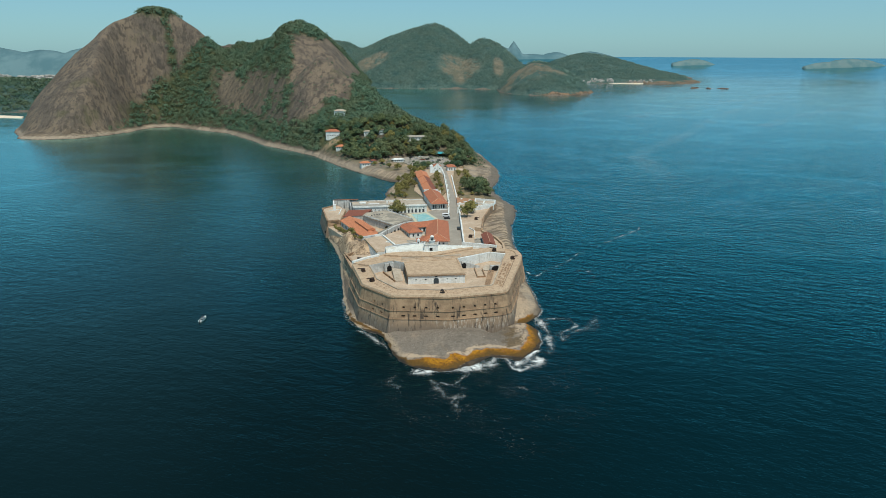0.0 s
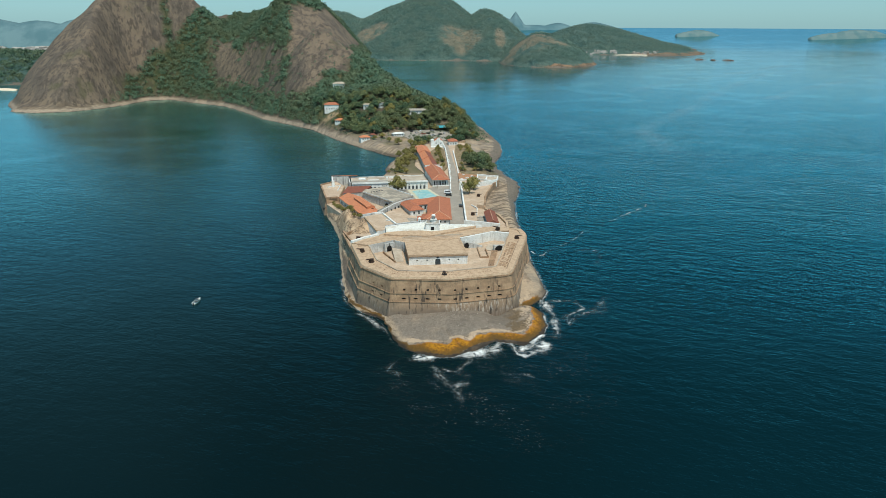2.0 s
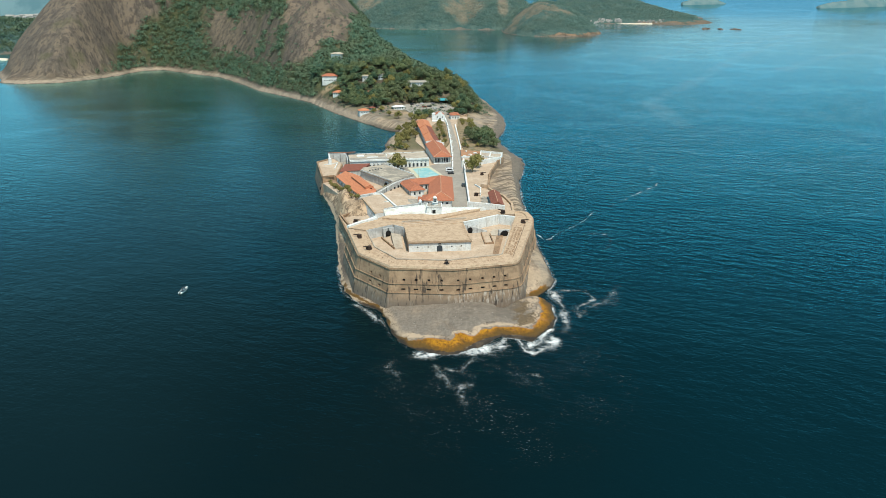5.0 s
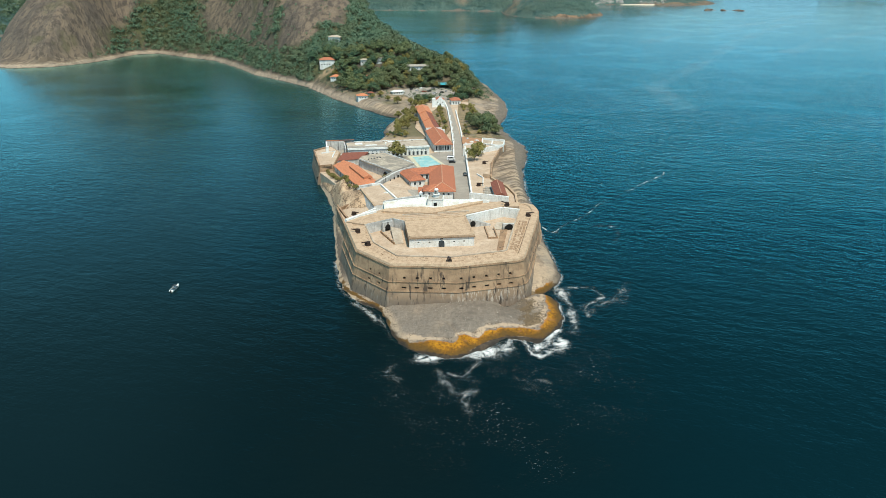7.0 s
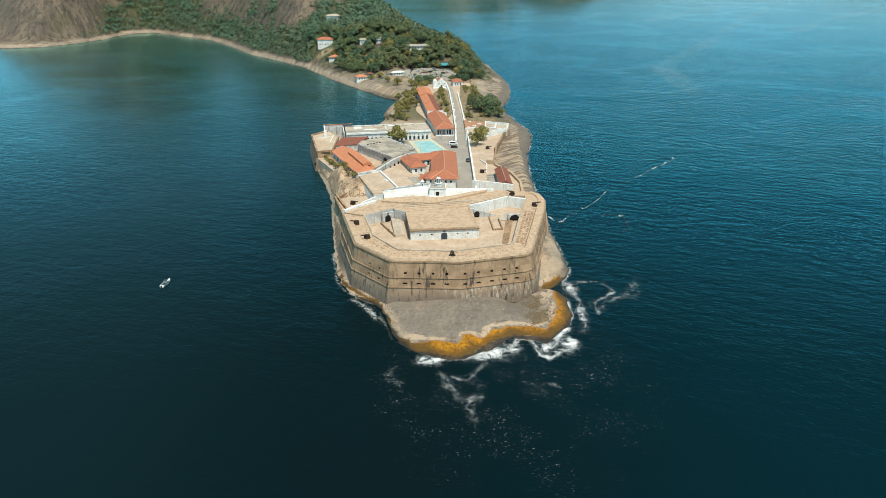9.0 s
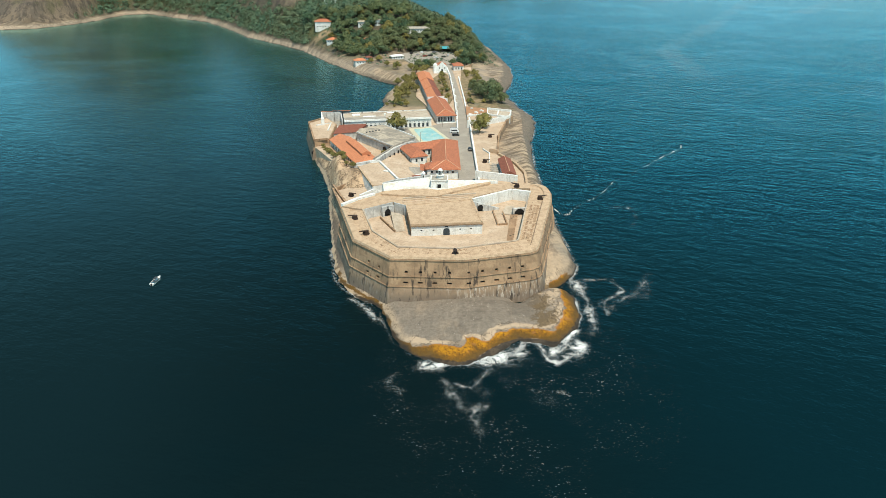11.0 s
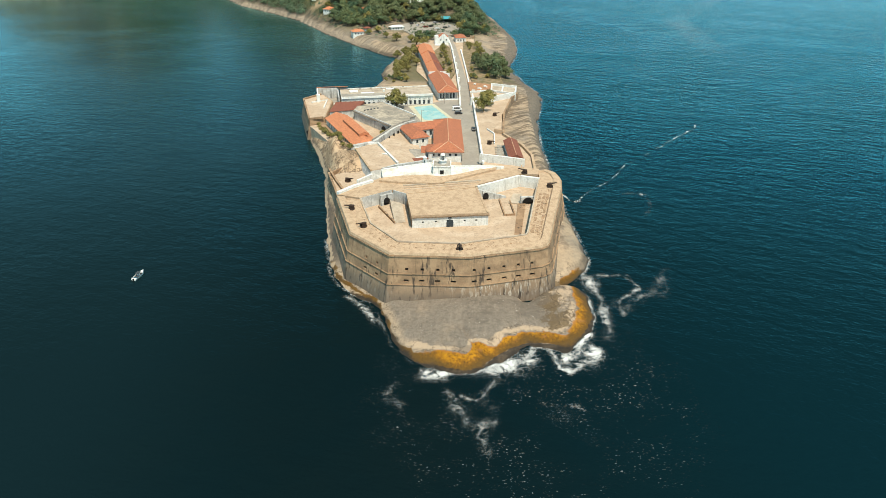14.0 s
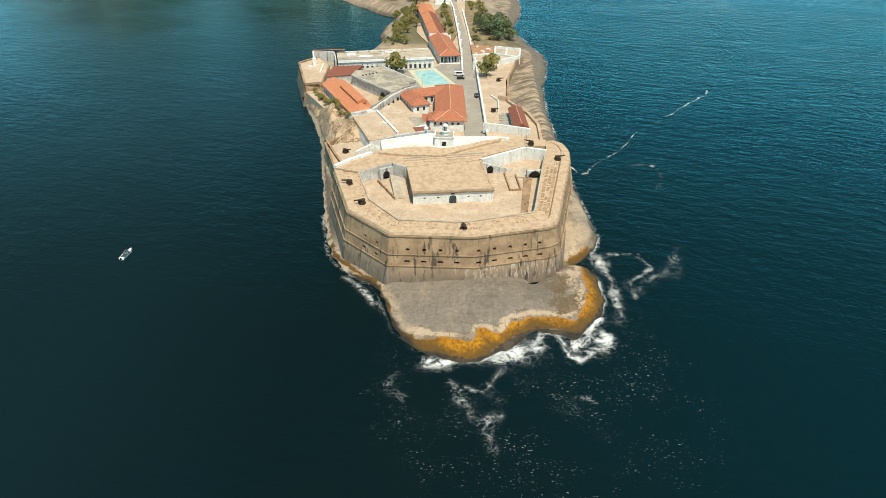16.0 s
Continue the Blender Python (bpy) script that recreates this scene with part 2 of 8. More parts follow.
def rock_material():
    """Bare granite: pale and tawny above, grey sheets, vertical weathering, weed and a dark wet foot at the water."""
    n = Nodes("granite")
    z = n.axis(2)
    big = n.noise(0.045, 5)
    c = n.mix(n.ramp(big, 0.40, 0.62), (0.42, 0.32, 0.22), (0.27, 0.225, 0.175))
    run = n.noise(0.16, 6, (1.0, 1.0, 0.12), 0.62)
    c = n.mix(n.ramp(run, 0.50, 0.68, 0.0, 0.7), c, (0.13, 0.105, 0.085))
    fine = n.noise(0.9, 7, rough=0.68)
    c = n.mix(n.ramp(fine, 0.38, 0.72, 0.0, 0.45), c, (0.16, 0.125, 0.095))
    c = n.mix(n.math("MULTIPLY", n.attr("grey"), n.ramp(n.noise(0.09, 6, rough=0.65), 0.26, 0.46, 0.6, 1.0)), c, n.mix(n.ramp(fine, 0.35, 0.7), (0.225, 0.190, 0.152), (0.155, 0.132, 0.108)))
    scar = n.noise(0.035, 8, (1.0, 1.0, 0.35), 0.72)
    crack = n.noise(0.16, 6, (1.0, 1.0, 0.4), 0.7)
    hc = n.mix(n.ramp(scar, 0.43, 0.57), (0.200, 0.152, 0.108), (0.128, 0.103, 0.080))
    hc = n.mix(n.ramp(crack, 0.49, 0.58, 0.0, 0.8), hc, (0.070, 0.058, 0.048))
    seam = n.noise(0.06, 5, (1.0, 1.0, 0.10), 0.6)
    hc = n.mix(n.ramp(n.math("ABSOLUTE", n.math("SUBTRACT", seam, 0.5)), 0.0, 0.012, 0.7, 0.0), hc, (0.19, 0.15, 0.115))
    hc = n.mix(n.ramp(n.noise(0.09, 7, rough=0.75), 0.54, 0.66, 0.0, 0.6), hc, (0.185, 0.138, 0.098))
    hc = n.mix(n.ramp(n.noise(0.012, 5, rough=0.7), 0.56, 0.66, 0.0, 0.55), hc, (0.105, 0.10, 0.05))
    fall = n.noise(0.075, 7, (1.0, 1.0, 0.07), 0.7)
    hc = n.mix(n.ramp(fall, 0.53, 0.64, 0.0, 0.62), hc, (0.072, 0.060, 0.052))
    hc = n.mix(n.ramp(fall, 0.45, 0.34, 0.0, 0.4), hc, (0.225, 0.170, 0.125))
    c = n.mix(n.attr("hill"), c, hc)
    grass = n.mix(n.ramp(n.noise(0.2, 5), 0.35, 0.65), (0.098, 0.098, 0.044), (0.056, 0.070, 0.030))
    c = n.mix(n.math("MULTIPLY", n.attr("veg"), n.ramp(n.noise(0.03, 6, rough=0.65), 0.30, 0.46)), c, grass)
    shelf_c = n.mix(n.ramp(n.noise(0.17, 7, (1.0, 0.6, 0.6), 0.72), 0.42, 0.58), (0.52, 0.38, 0.25), (0.31, 0.215, 0.135))
    rift = n.math("ABSOLUTE", n.math("SUBTRACT", n.noise(0.14, 6, (1.3, 0.6, 0.5), 0.68), 0.5))
    shelf_c = n.mix(n.ramp(rift, 0.006, 0.03, 0.85, 0.0), shelf_c, (0.095, 0.066, 0.044))
    earth = n.mix(n.ramp(n.noise(0.3, 5), 0.35, 0.65), (0.42, 0.30, 0.18), (0.33, 0.24, 0.15))
    c = n.mix(n.attr("earth"), c, earth)
    c = n.mix(n.attr("cliff"), c, shelf_c)
    zz = n.math("ADD", z, n.math("MULTIPLY", n.math("SUBTRACT", n.noise(0.16, 5), 0.5), 2.6))
    c = n.mix(n.ramp(n.math("ADD", n.attr("rim"), n.math("MULTIPLY", n.math("SUBTRACT", n.noise(0.22, 7, rough=0.75), 0.5), 2.2)), 0.45, 0.95, 0.0, 0.85), c, (0.47, 0.355, 0.245))
    c = n.mix(n.ramp(n.math("ADD", n.attr("moss"), n.math("MULTIPLY", n.math("SUBTRACT", n.noise(0.30, 7, rough=0.75), 0.5), 2.8)), 0.48, 0.66, 0.0, 0.85), c, (0.125, 0.085, 0.042))
    tide = n.math("MULTIPLY", n.attr("tide"), n.ramp(zz, 1.6, 3.4, 0.85, 0.0))
    c = n.mix(tide, c, n.mix(n.ramp(fine, 0.4, 0.6), (0.105, 0.085, 0.066), (0.060, 0.050, 0.042)))
    weed = n.ramp(n.math("ADD", n.attr("weed"), n.math("MULTIPLY", n.math("SUBTRACT", n.noise(0.55, 6, rough=0.7), 0.5), 1.2)), 0.40, 0.62)
    weed_c = n.mix(n.ramp(n.math("SUBTRACT", n.noise(0.9, 6, rough=0.7), n.math("MULTIPLY", zz, 0.09)), 0.15, 0.45), (0.44, 0.20, 0.008), (0.22, 0.092, 0.006))
    weed_c = n.mix(n.ramp(n.noise(1.7, 7, (1.0, 0.5, 1.0), 0.75), 0.50, 0.63, 0.0, 0.9), weed_c, (0.085, 0.040, 0.008))
    weed_c = n.mix(n.ramp(n.noise(0.35, 5), 0.56, 0.66, 0.0, 0.6), weed_c, (0.30, 0.135, 0.045))
    weed_c = n.mix(n.ramp(n.attr("weed"), 0.35, 0.85), (0.36, 0.15, 0.04), weed_c)
    weed_c = n.mix(n.ramp(zz, 0.9, 2.2, 0.85, 0.0), weed_c, (0.085, 0.05, 0.012))
    c = n.mix(weed, c, weed_c)
    tipf = n.math("MULTIPLY", n.math("SUBTRACT", 1.0, n.attr("tide")), n.math("SUBTRACT", 1.0, weed))
    comb = n.noise(0.9, 7, (1.0, 0.14, 0.5), 0.7)
    c = n.mix(n.math("MULTIPLY", tipf, n.ramp(comb, 0.52, 0.66, 0.0, 0.28)), c, (0.110, 0.092, 0.074))
    c = n.mix(n.math("MULTIPLY", tipf, n.ramp(comb, 0.46, 0.34, 0.0, 0.25)), c, (0.40, 0.325, 0.245))
    pool = n.noise(0.085, 6, (0.8, 1.3, 1.0), 0.65)
    c = n.mix(n.math("MULTIPLY", tipf, n.ramp(pool, 0.53, 0.63, 0.0, 0.6)), c, (0.125, 0.105, 0.085))
    vein = n.math("ABSOLUTE", n.math("SUBTRACT", n.noise(0.13, 7, (1.0, 1.0, 1.0), 0.68), 0.5))
    c = n.mix(n.math("MULTIPLY", n.math("MULTIPLY", tipf, n.ramp(n.attr("rim"), 0.2, 0.6, 0.25, 1.0)), n.ramp(vein, 0.004, 0.014, 0.85, 0.0)), c, (0.062, 0.045, 0.030))
    lime = n.math("MULTIPLY", n.ramp(n.noise(1.6, 5, (1.0, 0.7, 1.0), 0.6), 0.655, 0.70), n.ramp(n.noise(0.16, 3), 0.48, 0.60))
    c = n.mix(n.math("MULTIPLY", tipf, n.math("MULTIPLY", lime, 0.85)), c, (0.66, 0.61, 0.53))
    rot = n.t.nodes.new("ShaderNodeVectorRotate")
    rot.rotation_type = "Z_AXIS"
    rot.inputs["Angle"].default_value = -0.75
    n.link(n.pos, rot.inputs["Vector"])
    streaks = n.noise(0.40, 7, (0.11, 1.0, 0.13), 0.70, src=rot.outputs[0])
    c = n.mix(n.math("MULTIPLY", n.attr("slope"), n.ramp(streaks, 0.46, 0.57, 0.0, 0.88)), c, (0.120, 0.090, 0.062))
    c = n.mix(n.math("MULTIPLY", n.attr("slope"), n.ramp(streaks, 0.44, 0.37, 0.0, 0.55)), c, (0.46, 0.35, 0.235))
    c = n.mix(n.ramp(n.math("ADD", n.attr("band"), n.math("MULTIPLY", n.math("SUBTRACT", fine, 0.5), 0.5)), 0.4, 0.65, 0.0, 0.9), c, n.mix(n.ramp(fine, 0.4, 0.62), (0.185, 0.155, 0.122), (0.105, 0.088, 0.070)))
    c = n.mix(n.math("MULTIPLY", n.attr("shore"), n.ramp(zz, 2.8, 4.6, 0.8, 0.0)), c, n.mix(n.ramp(fine, 0.4, 0.66), (0.44, 0.35, 0.26), (0.20, 0.155, 0.115)))
    c = n.mix(n.ramp(n.math("ADD", n.attr("soak"), n.math("MULTIPLY", n.math("SUBTRACT", fine, 0.5), 0.8)), 0.35, 0.65, 0.0, 0.92), c, n.mix(n.ramp(fine, 0.4, 0.62), (0.062, 0.045, 0.030), (0.026, 0.020, 0.015)))
    wet = n.ramp(zz, -0.1, 0.8, 1.0, 0.0)
    c = n.mix(n.math("MULTIPLY", n.math("MULTIPLY", wet, 0.93), n.math("SUBTRACT", 1.0, n.attr("ledge"))), c, (0.022, 0.018, 0.013))
    c = n.mix(n.ramp(n.math("ADD", n.attr("ledge"), n.math("MULTIPLY", n.math("SUBTRACT", n.noise(0.4, 6), 0.5), 1.4)), 0.45, 0.7, 0.0, 0.85), c, (0.40, 0.31, 0.215))
    flute = n.math("MULTIPLY", n.attr("hill"), n.math("ADD", n.math("MULTIPLY", crack, 9.0), n.math("MULTIPLY", scar, 16.0)))
    n.bump(n.math("ADD", n.math("ADD", fine, flute), n.math("MULTIPLY", run, 1.4)), 0.6, 0.7)
    return n.done(c, n.ramp(zz, 0.3, 1.15, 0.72, 0.9))


M["rock"] = rock_material()


def sea_material():
    """Deep water: a dark blue body under a coloured gloss that grows towards grazing, with swell, chop and smooth slicks."""
    n = Nodes("sea_water")
    t = n.t
    rot = t.nodes.new("ShaderNodeVectorRotate")
    rot.rotation_type = "Z_AXIS"
    rot.inputs["Angle"].default_value = 0.34
    n.link(n.pos, rot.inputs["Vector"])
    swell = n.noise(0.035, 3, (1.0, 2.2, 1.0), 0.5, src=rot.outputs[0])
    chop = n.noise(0.15, 4, (0.9, 1.6, 1.0), 0.6, src=rot.outputs[0])
    fine = n.noise(0.62, 3, (0.8, 1.6, 1.0), 0.55, src=rot.outputs[0])
    h = n.math("ADD", n.math("MULTIPLY", swell, 1.6), n.math("ADD", n.math("MULTIPLY", chop, 1.9), n.math("MULTIPLY", fine, 0.6)))
    slick = n.ramp(n.noise(0.0055, 6, (0.8, 1.3, 1.0), 0.62), 0.50, 0.60)
    bump = t.nodes.new("ShaderNodeBump")
    off = t.nodes.new("ShaderNodeVectorMath")
    off.operation = "LENGTH"
    n.link(n.pos, off.inputs[0])
    far = n.ramp(off.outputs["Value"], 90.0, 1400.0)
    calm = n.ramp(n.math("ADD", n.axis(0), n.math("MULTIPLY", n.math("SUBTRACT", n.noise(0.008, 5), 0.5), 160.0)), -130.0, -35.0, 1.0, 0.0)
    rough_sea = n.math("MULTIPLY", n.math("SUBTRACT", 1.0, n.math("MULTIPLY", far, 0.75)), n.math("SUBTRACT", 1.0, n.math("MULTIPLY", calm, 0.48)))
    n.put(bump.inputs["Strength"], n.math("MULTIPLY", rough_sea, n.math("ADD", n.math("MULTIPLY", slick, -0.06), 0.28)))
    bump.inputs["Distance"].default_value = 1.3
    n.link(h, bump.inputs["Height"])
    body = t.nodes.new("ShaderNodeBsdfDiffuse")
    deep = n.mix(n.ramp(n.noise(0.0035, 3), 0.35, 0.65), (0.0010, 0.0066, 0.0092), (0.0014, 0.0090, 0.0116))
    shore = t.nodes.new("ShaderNodeVectorMath")
    shore.operation = "DISTANCE"
    n.link(n.pos, shore.inputs[0])
    shore.inputs[1].default_value = (-70.0, 20.0, 0.0)
    # body colour raised near the fort and bayward to carry reflected sky brightness
    bright_body = n.mix(n.ramp(n.axis(0), -120.0, -40.0, 1.0, 0.0), n.mix(n.ramp(n.noise(0.02, 4), 0.35, 0.65), (0.0030, 0.0098, 0.0118), (0.0024, 0.0096, 0.0122)), (0.0042, 0.0142, 0.0180))
    ocean = n.ramp(n.math("ADD", n.axis(0), n.math("MULTIPLY", n.noise(0.01, 4), 60.0)), 20.0, 130.0)
    water = (n.mix(n.ramp(n.math("ADD", shore.outputs["Value"], n.math("MULTIPLY", n.noise(0.012, 4), 90.0)), 150.0, 290.0), bright_body, deep))
    # ocean side: brightness of rough-water reflection is put into the body colour
    n.put(body.inputs["Color"], n.mix(ocean, water, (0.0020, 0.0148, 0.0206)))
    gloss = t.nodes.new("ShaderNodeBsdfGlossy")
    n.put(gloss.inputs["Roughness"], n.math("ADD", n.math("ADD", n.math("MULTIPLY", slick, -0.06), 0.18), n.math("ADD", n.math("MULTIPLY", far, -0.06), n.math("MULTIPLY", calm, 0.06))))
    fres = t.nodes.new("ShaderNodeFresnel")
    fres.inputs["IOR"].default_value = 1.333
    mixer = t.nodes.new("ShaderNodeMixShader")
    for k in (body, gloss, fres):
        n.link(bump.outputs[0], k.inputs["Normal"])
    n.put(gloss.inputs["Color"], n.mix(n.ramp(fres.outputs[0], 0.30, 0.80), n.mix(calm, (0.22, 0.86, 1.0), (0.50, 0.98, 1.0)), n.mix(calm, (0.92, 1.0, 1.0), (0.74, 0.96, 0.92))))
    streak = n.noise(0.0021, 5, (1.0, 1.35, 1.0), 0.6)
    streak = n.ramp(n.math("ABSOLUTE", n.math("SUBTRACT", streak, 0.5)), 0.0, 0.04, 1.08, 0.98)
    grow = n.math("POWER", n.ramp_line(fres.outputs[0], 0.058, 0.42, 0.015, 1.0), 1.5)
    n.link(n.math("MULTIPLY", grow, n.math("MULTIPLY", streak, n.math("ADD", n.ramp(fres.outputs[0], 0.45, 0.85, 0.80, 0.98), n.math("ADD", n.math("MULTIPLY", calm, -0.03), n.math("MULTIPLY", ocean, -0.10))))), mixer.inputs[0])
    n.link(body.outputs[0], mixer.inputs[1])
    n.link(gloss.outputs[0], mixer.inputs[2])
    n.link(mixer.outputs[0], t.nodes["Material Output"].inputs["Surface"])
    t.nodes.remove(n.b)
    return n.m


M["sea"] = sea_material()


def foam_material(name, scale, lo, hi, core):
    """Broken white water: a lace of thin filaments with clear gaps and denser cores; the attribute 'foam' thins it out."""
    n = Nodes(name)
    warp = n.t.nodes.new("ShaderNodeTexNoise")
    warp.inputs["Scale"].default_value = 0.16
    n.link(n.pos, warp.inputs["Vector"])
    add = n.t.nodes.new("ShaderNodeVectorMath")
    add.operation = "MULTIPLY_ADD"
    n.link(warp.outputs["Color"], add.inputs[0])
    add.inputs[1].default_value = (5.0, 5.0, 0.0)
    n.link(n.pos, add.inputs[2])
    f1 = n.noise(scale, 8, (1, 1, 1), 0.72, src=add.outputs[0])
    f2 = n.noise(scale * 3.6, 6, (1, 1, 1), 0.72, src=add.outputs[0])
    att = n.attr("foam")
    hair = n.math("MAXIMUM", n.math("SUBTRACT", 1.0, n.math("MULTIPLY", n.math("ABSOLUTE", n.math("SUBTRACT", f1, 0.5)), 13.0)), 0.0)
    hair2 = n.math("MAXIMUM", n.math("SUBTRACT", 1.0, n.math("MULTIPLY", n.math("ABSOLUTE", n.math("SUBTRACT", f2, 0.5)), 9.0)), 0.0)
    lace = n.math("ADD", n.math("MULTIPLY", hair, 0.34), n.math("ADD", n.math("MULTIPLY", hair2, 0.24), n.math("MULTIPLY", f2, 0.30)))
    thin = n.ramp(n.math("ADD", lace, n.math("MULTIPLY", att, 0.75)), lo + 0.50, hi + 0.58, 0.0, 0.60)
    heap = n.math("ADD", n.math("MULTIPLY", n.math("SUBTRACT", f1, 0.5), 1.3), n.math("MULTIPLY", n.math("SUBTRACT", f2, 0.5), 0.9))
    mass = n.ramp(n.math("ADD", heap, att), core - 0.02, core + 0.55, 0.0, 0.95)
    dots = n.noise(2.6, 3, (0.5, 1.0, 1.0), 0.6)
    drift = n.ramp(n.noise(0.055, 5, (1, 1, 1), 0.65), 0.44, 0.60)
    dots = n.math("MULTIPLY", n.ramp(dots, 0.635, 0.71, 0.0, 0.44), n.math("MULTIPLY", drift, n.attr("speck")))
    n.put(n.b.inputs["Alpha"], n.math("MAXIMUM", n.math("MAXIMUM", thin, mass), dots))
    return n.done((0.80, 0.83, 0.82), 0.7)


M["foam"] = foam_material("white_water", 0.42, 0.36, 0.84, 0.76)
M["foam_far"] = foam_material("far_white_water", 0.08, 0.42, 0.86, 0.93)
M["foam_thin"] = foam_material("thin_foam", 0.26, 0.50, 1.0, 1.1)


def film_material():
    """A pale slick of fine bubbles on calm water, broken and thinning to its rims."""
    n = Nodes("pale_slick")
    f = n.noise(0.013, 7, (1.0, 1.0, 1.0), 0.65)
    g = n.noise(0.05, 5, (1.0, 2.0, 1.0), 0.65)
    n.put(n.b.inputs["Alpha"], n.math("MULTIPLY", n.attr("foam"), n.math("MULTIPLY", n.ramp(f, 0.36, 0.64), n.ramp(g, 0.3, 0.7, 0.03, 0.11))))
    return n.done((0.62, 0.74, 0.76), 0.6)


M["film"] = film_material()


def far_material(name, a, b, scale):
    n = Nodes(name)
    c = n.mix(n.ramp(n.noise(scale, 6, rough=0.6), 0.38, 0.62), a, b)
    return n.done(c, 0.95, 0.0, 0.1)


# ------------------------------------------------------------------ builders
def mesh_of(bm, name):
    me = bpy.data.meshes.new(name)
    bm.normal_update()
    bm.to_mesh(me)
    bm.free()
    return me


def part(name, bm, material, parent, label=""):
    me = mesh_of(bm, name) if isinstance(bm, bmesh.types.BMesh) else bm
    if not me.materials:
        me.materials.append(M[material] if isinstance(material, str) else material)
    ob = new(name, me)
    ob.parent = parent
    if label:
        tagged(ob, label)
    return ob


DATUM = 0.0  # height of the plan's zero above the sea


def thing(name, label, category, at=(0, 0, 0), rz=0.0, group="", kind=""):
    ob = new(name)
    ob.empty_display_size = 0.5
    ob.matrix_basis = pose(at[0], at[1], at[2] + DATUM, 0, 0, rz)
    return tagged(ob, label, category, group, kind)


def setting(name, bm, material, label, category, kind="structure"):
    me = mesh_of(bm, name) if isinstance(bm, bmesh.types.BMesh) else bm
    me.materials.append(M[material] if isinstance(material, str) else material)
    ob = new(name, me)
    ob.location.z = DATUM
    return tagged(ob, label, category, "", kind)


def box(bm, x0, x1, y0, y1, z0, z1, bevel=0.0):
    v = [bm.verts.new(p) for p in ((x0, y0, z0), (x1, y0, z0), (x1, y1, z0), (x0, y1, z0),
                                   (x0, y0, z1), (x1, y0, z1), (x1, y1, z1), (x0, y1, z1))]
    f = [bm.faces.new([v[i] for i in q]) for q in
         ((3, 2, 1, 0), (4, 5, 6, 7), (0, 1, 5, 4), (1, 2, 6, 5), (2, 3, 7, 6), (3, 0, 4, 7))]
    if bevel:
        edges = {e for q in f for e in q.edges}
        bmesh.ops.bevel(bm, geom=list(edges), offset=bevel, segments=1, affect="EDGES")
    return bm


def bx(*a, bevel=0.0):
    return box(bmesh.new(), *a, bevel=bevel)


def ccw(poly):
    s = sum(a[0] * b[1] - b[0] * a[1] for a, b in zip(poly, poly[1:] + poly[:1]))
    return list(poly) if s > 0 else list(reversed(poly))


def prism(bm, poly, z0, z1, grow=0.0):
    """An upright block on a plan; grow: how far its foot stands out beyond its top."""
    top = ccw(poly)
    foot = offset(top, grow) if grow else top
    zt = z1 if isinstance(z1, (list, tuple)) else [z1] * len(top)
    a = [bm.verts.new((p[0], p[1], z0)) for p in foot]
    b = [bm.verts.new((p[0], p[1], z)) for p, z in zip(top, zt)]
    n = len(top)
    for i in range(n):
        j = (i + 1) % n
        bm.faces.new((a[i], a[j], b[j], b[i]))
    bm.faces.new(b)
    bm.faces.new(list(reversed(a)))
    return bm


def offset(poly, d):
    """A counter-clockwise plan moved outwards by d."""
    out = []
    n = len(poly)
    for i in range(n):
        p, q, r = Vector(poly[i - 1]), Vector(poly[i]), Vector(poly[(i + 1) % n])
        e, f = (q - p).normalized(), (r - q).normalized()
        m = Vector((e.y, -e.x)) + Vector((f.y, -f.x))
        m = m.normalized() if m.length > 1e-6 else Vector((e.y, -e.x))
        k = max(0.35, m.dot(Vector((e.y, -e.x))))
        out.append(tuple(q + m * (d / k)))
    return out


def cylinder(bm, x, y, z0, z1, r0, r1=None, seg=16, cap=True):
    r1 = r0 if r1 is None else r1
    a = [bm.verts.new((x + r0 * math.cos(k * math.tau / seg), y + r0 * math.sin(k * math.tau / seg), z0)) for k in range(seg)]
    b = [bm.verts.new((x + r1 * math.cos(k * math.tau / seg), y + r1 * math.sin(k * math.tau / seg), z1)) for k in range(seg)]
    for i in range(seg):
        bm.faces.new((a[i], a[(i + 1) % seg], b[(i + 1) % seg], b[i]))
    if cap:
        bm.faces.new(b)
        bm.faces.new(list(reversed(a)))
    return bm


def turn(bm, m):
    bmesh.ops.transform(bm, matrix=m, verts=bm.verts)
    return bm


def wall_run(bm, pts, z0, z1, thick, side=0.5):
    """A free-standing wall along an open line; z1 may differ from point to point."""
    n = len(pts)
    zt = z1 if isinstance(z1, (list, tuple)) else [z1] * n
    zb = z0 if isinstance(z0, (list, tuple)) else [z0] * n
    rows = []
    for i in range(n):
        p = Vector(pts[i])
        e = (Vector(pts[min(i + 1, n - 1)]) - Vector(pts[max(i - 1, 0)])).normalized()
        nrm = Vector((-e.y, e.x))
        l, r = p + nrm * thick * side, p - nrm * thick * (1 - side)
        rows.append([bm.verts.new(q) for q in ((*l, zb[i]), (*r, zb[i]), (*r, zt[i]), (*l, zt[i]))])
    for a, b in zip(rows, rows[1:]):
        for k in range(4):
            bm.faces.new((a[k], b[k], b[(k + 1) % 4], a[(k + 1) % 4]))
    bm.faces.new(list(reversed(rows[0])))
    bm.faces.new(rows[-1])
    bmesh.ops.recalc_face_normals(bm, faces=bm.faces)
    return bm


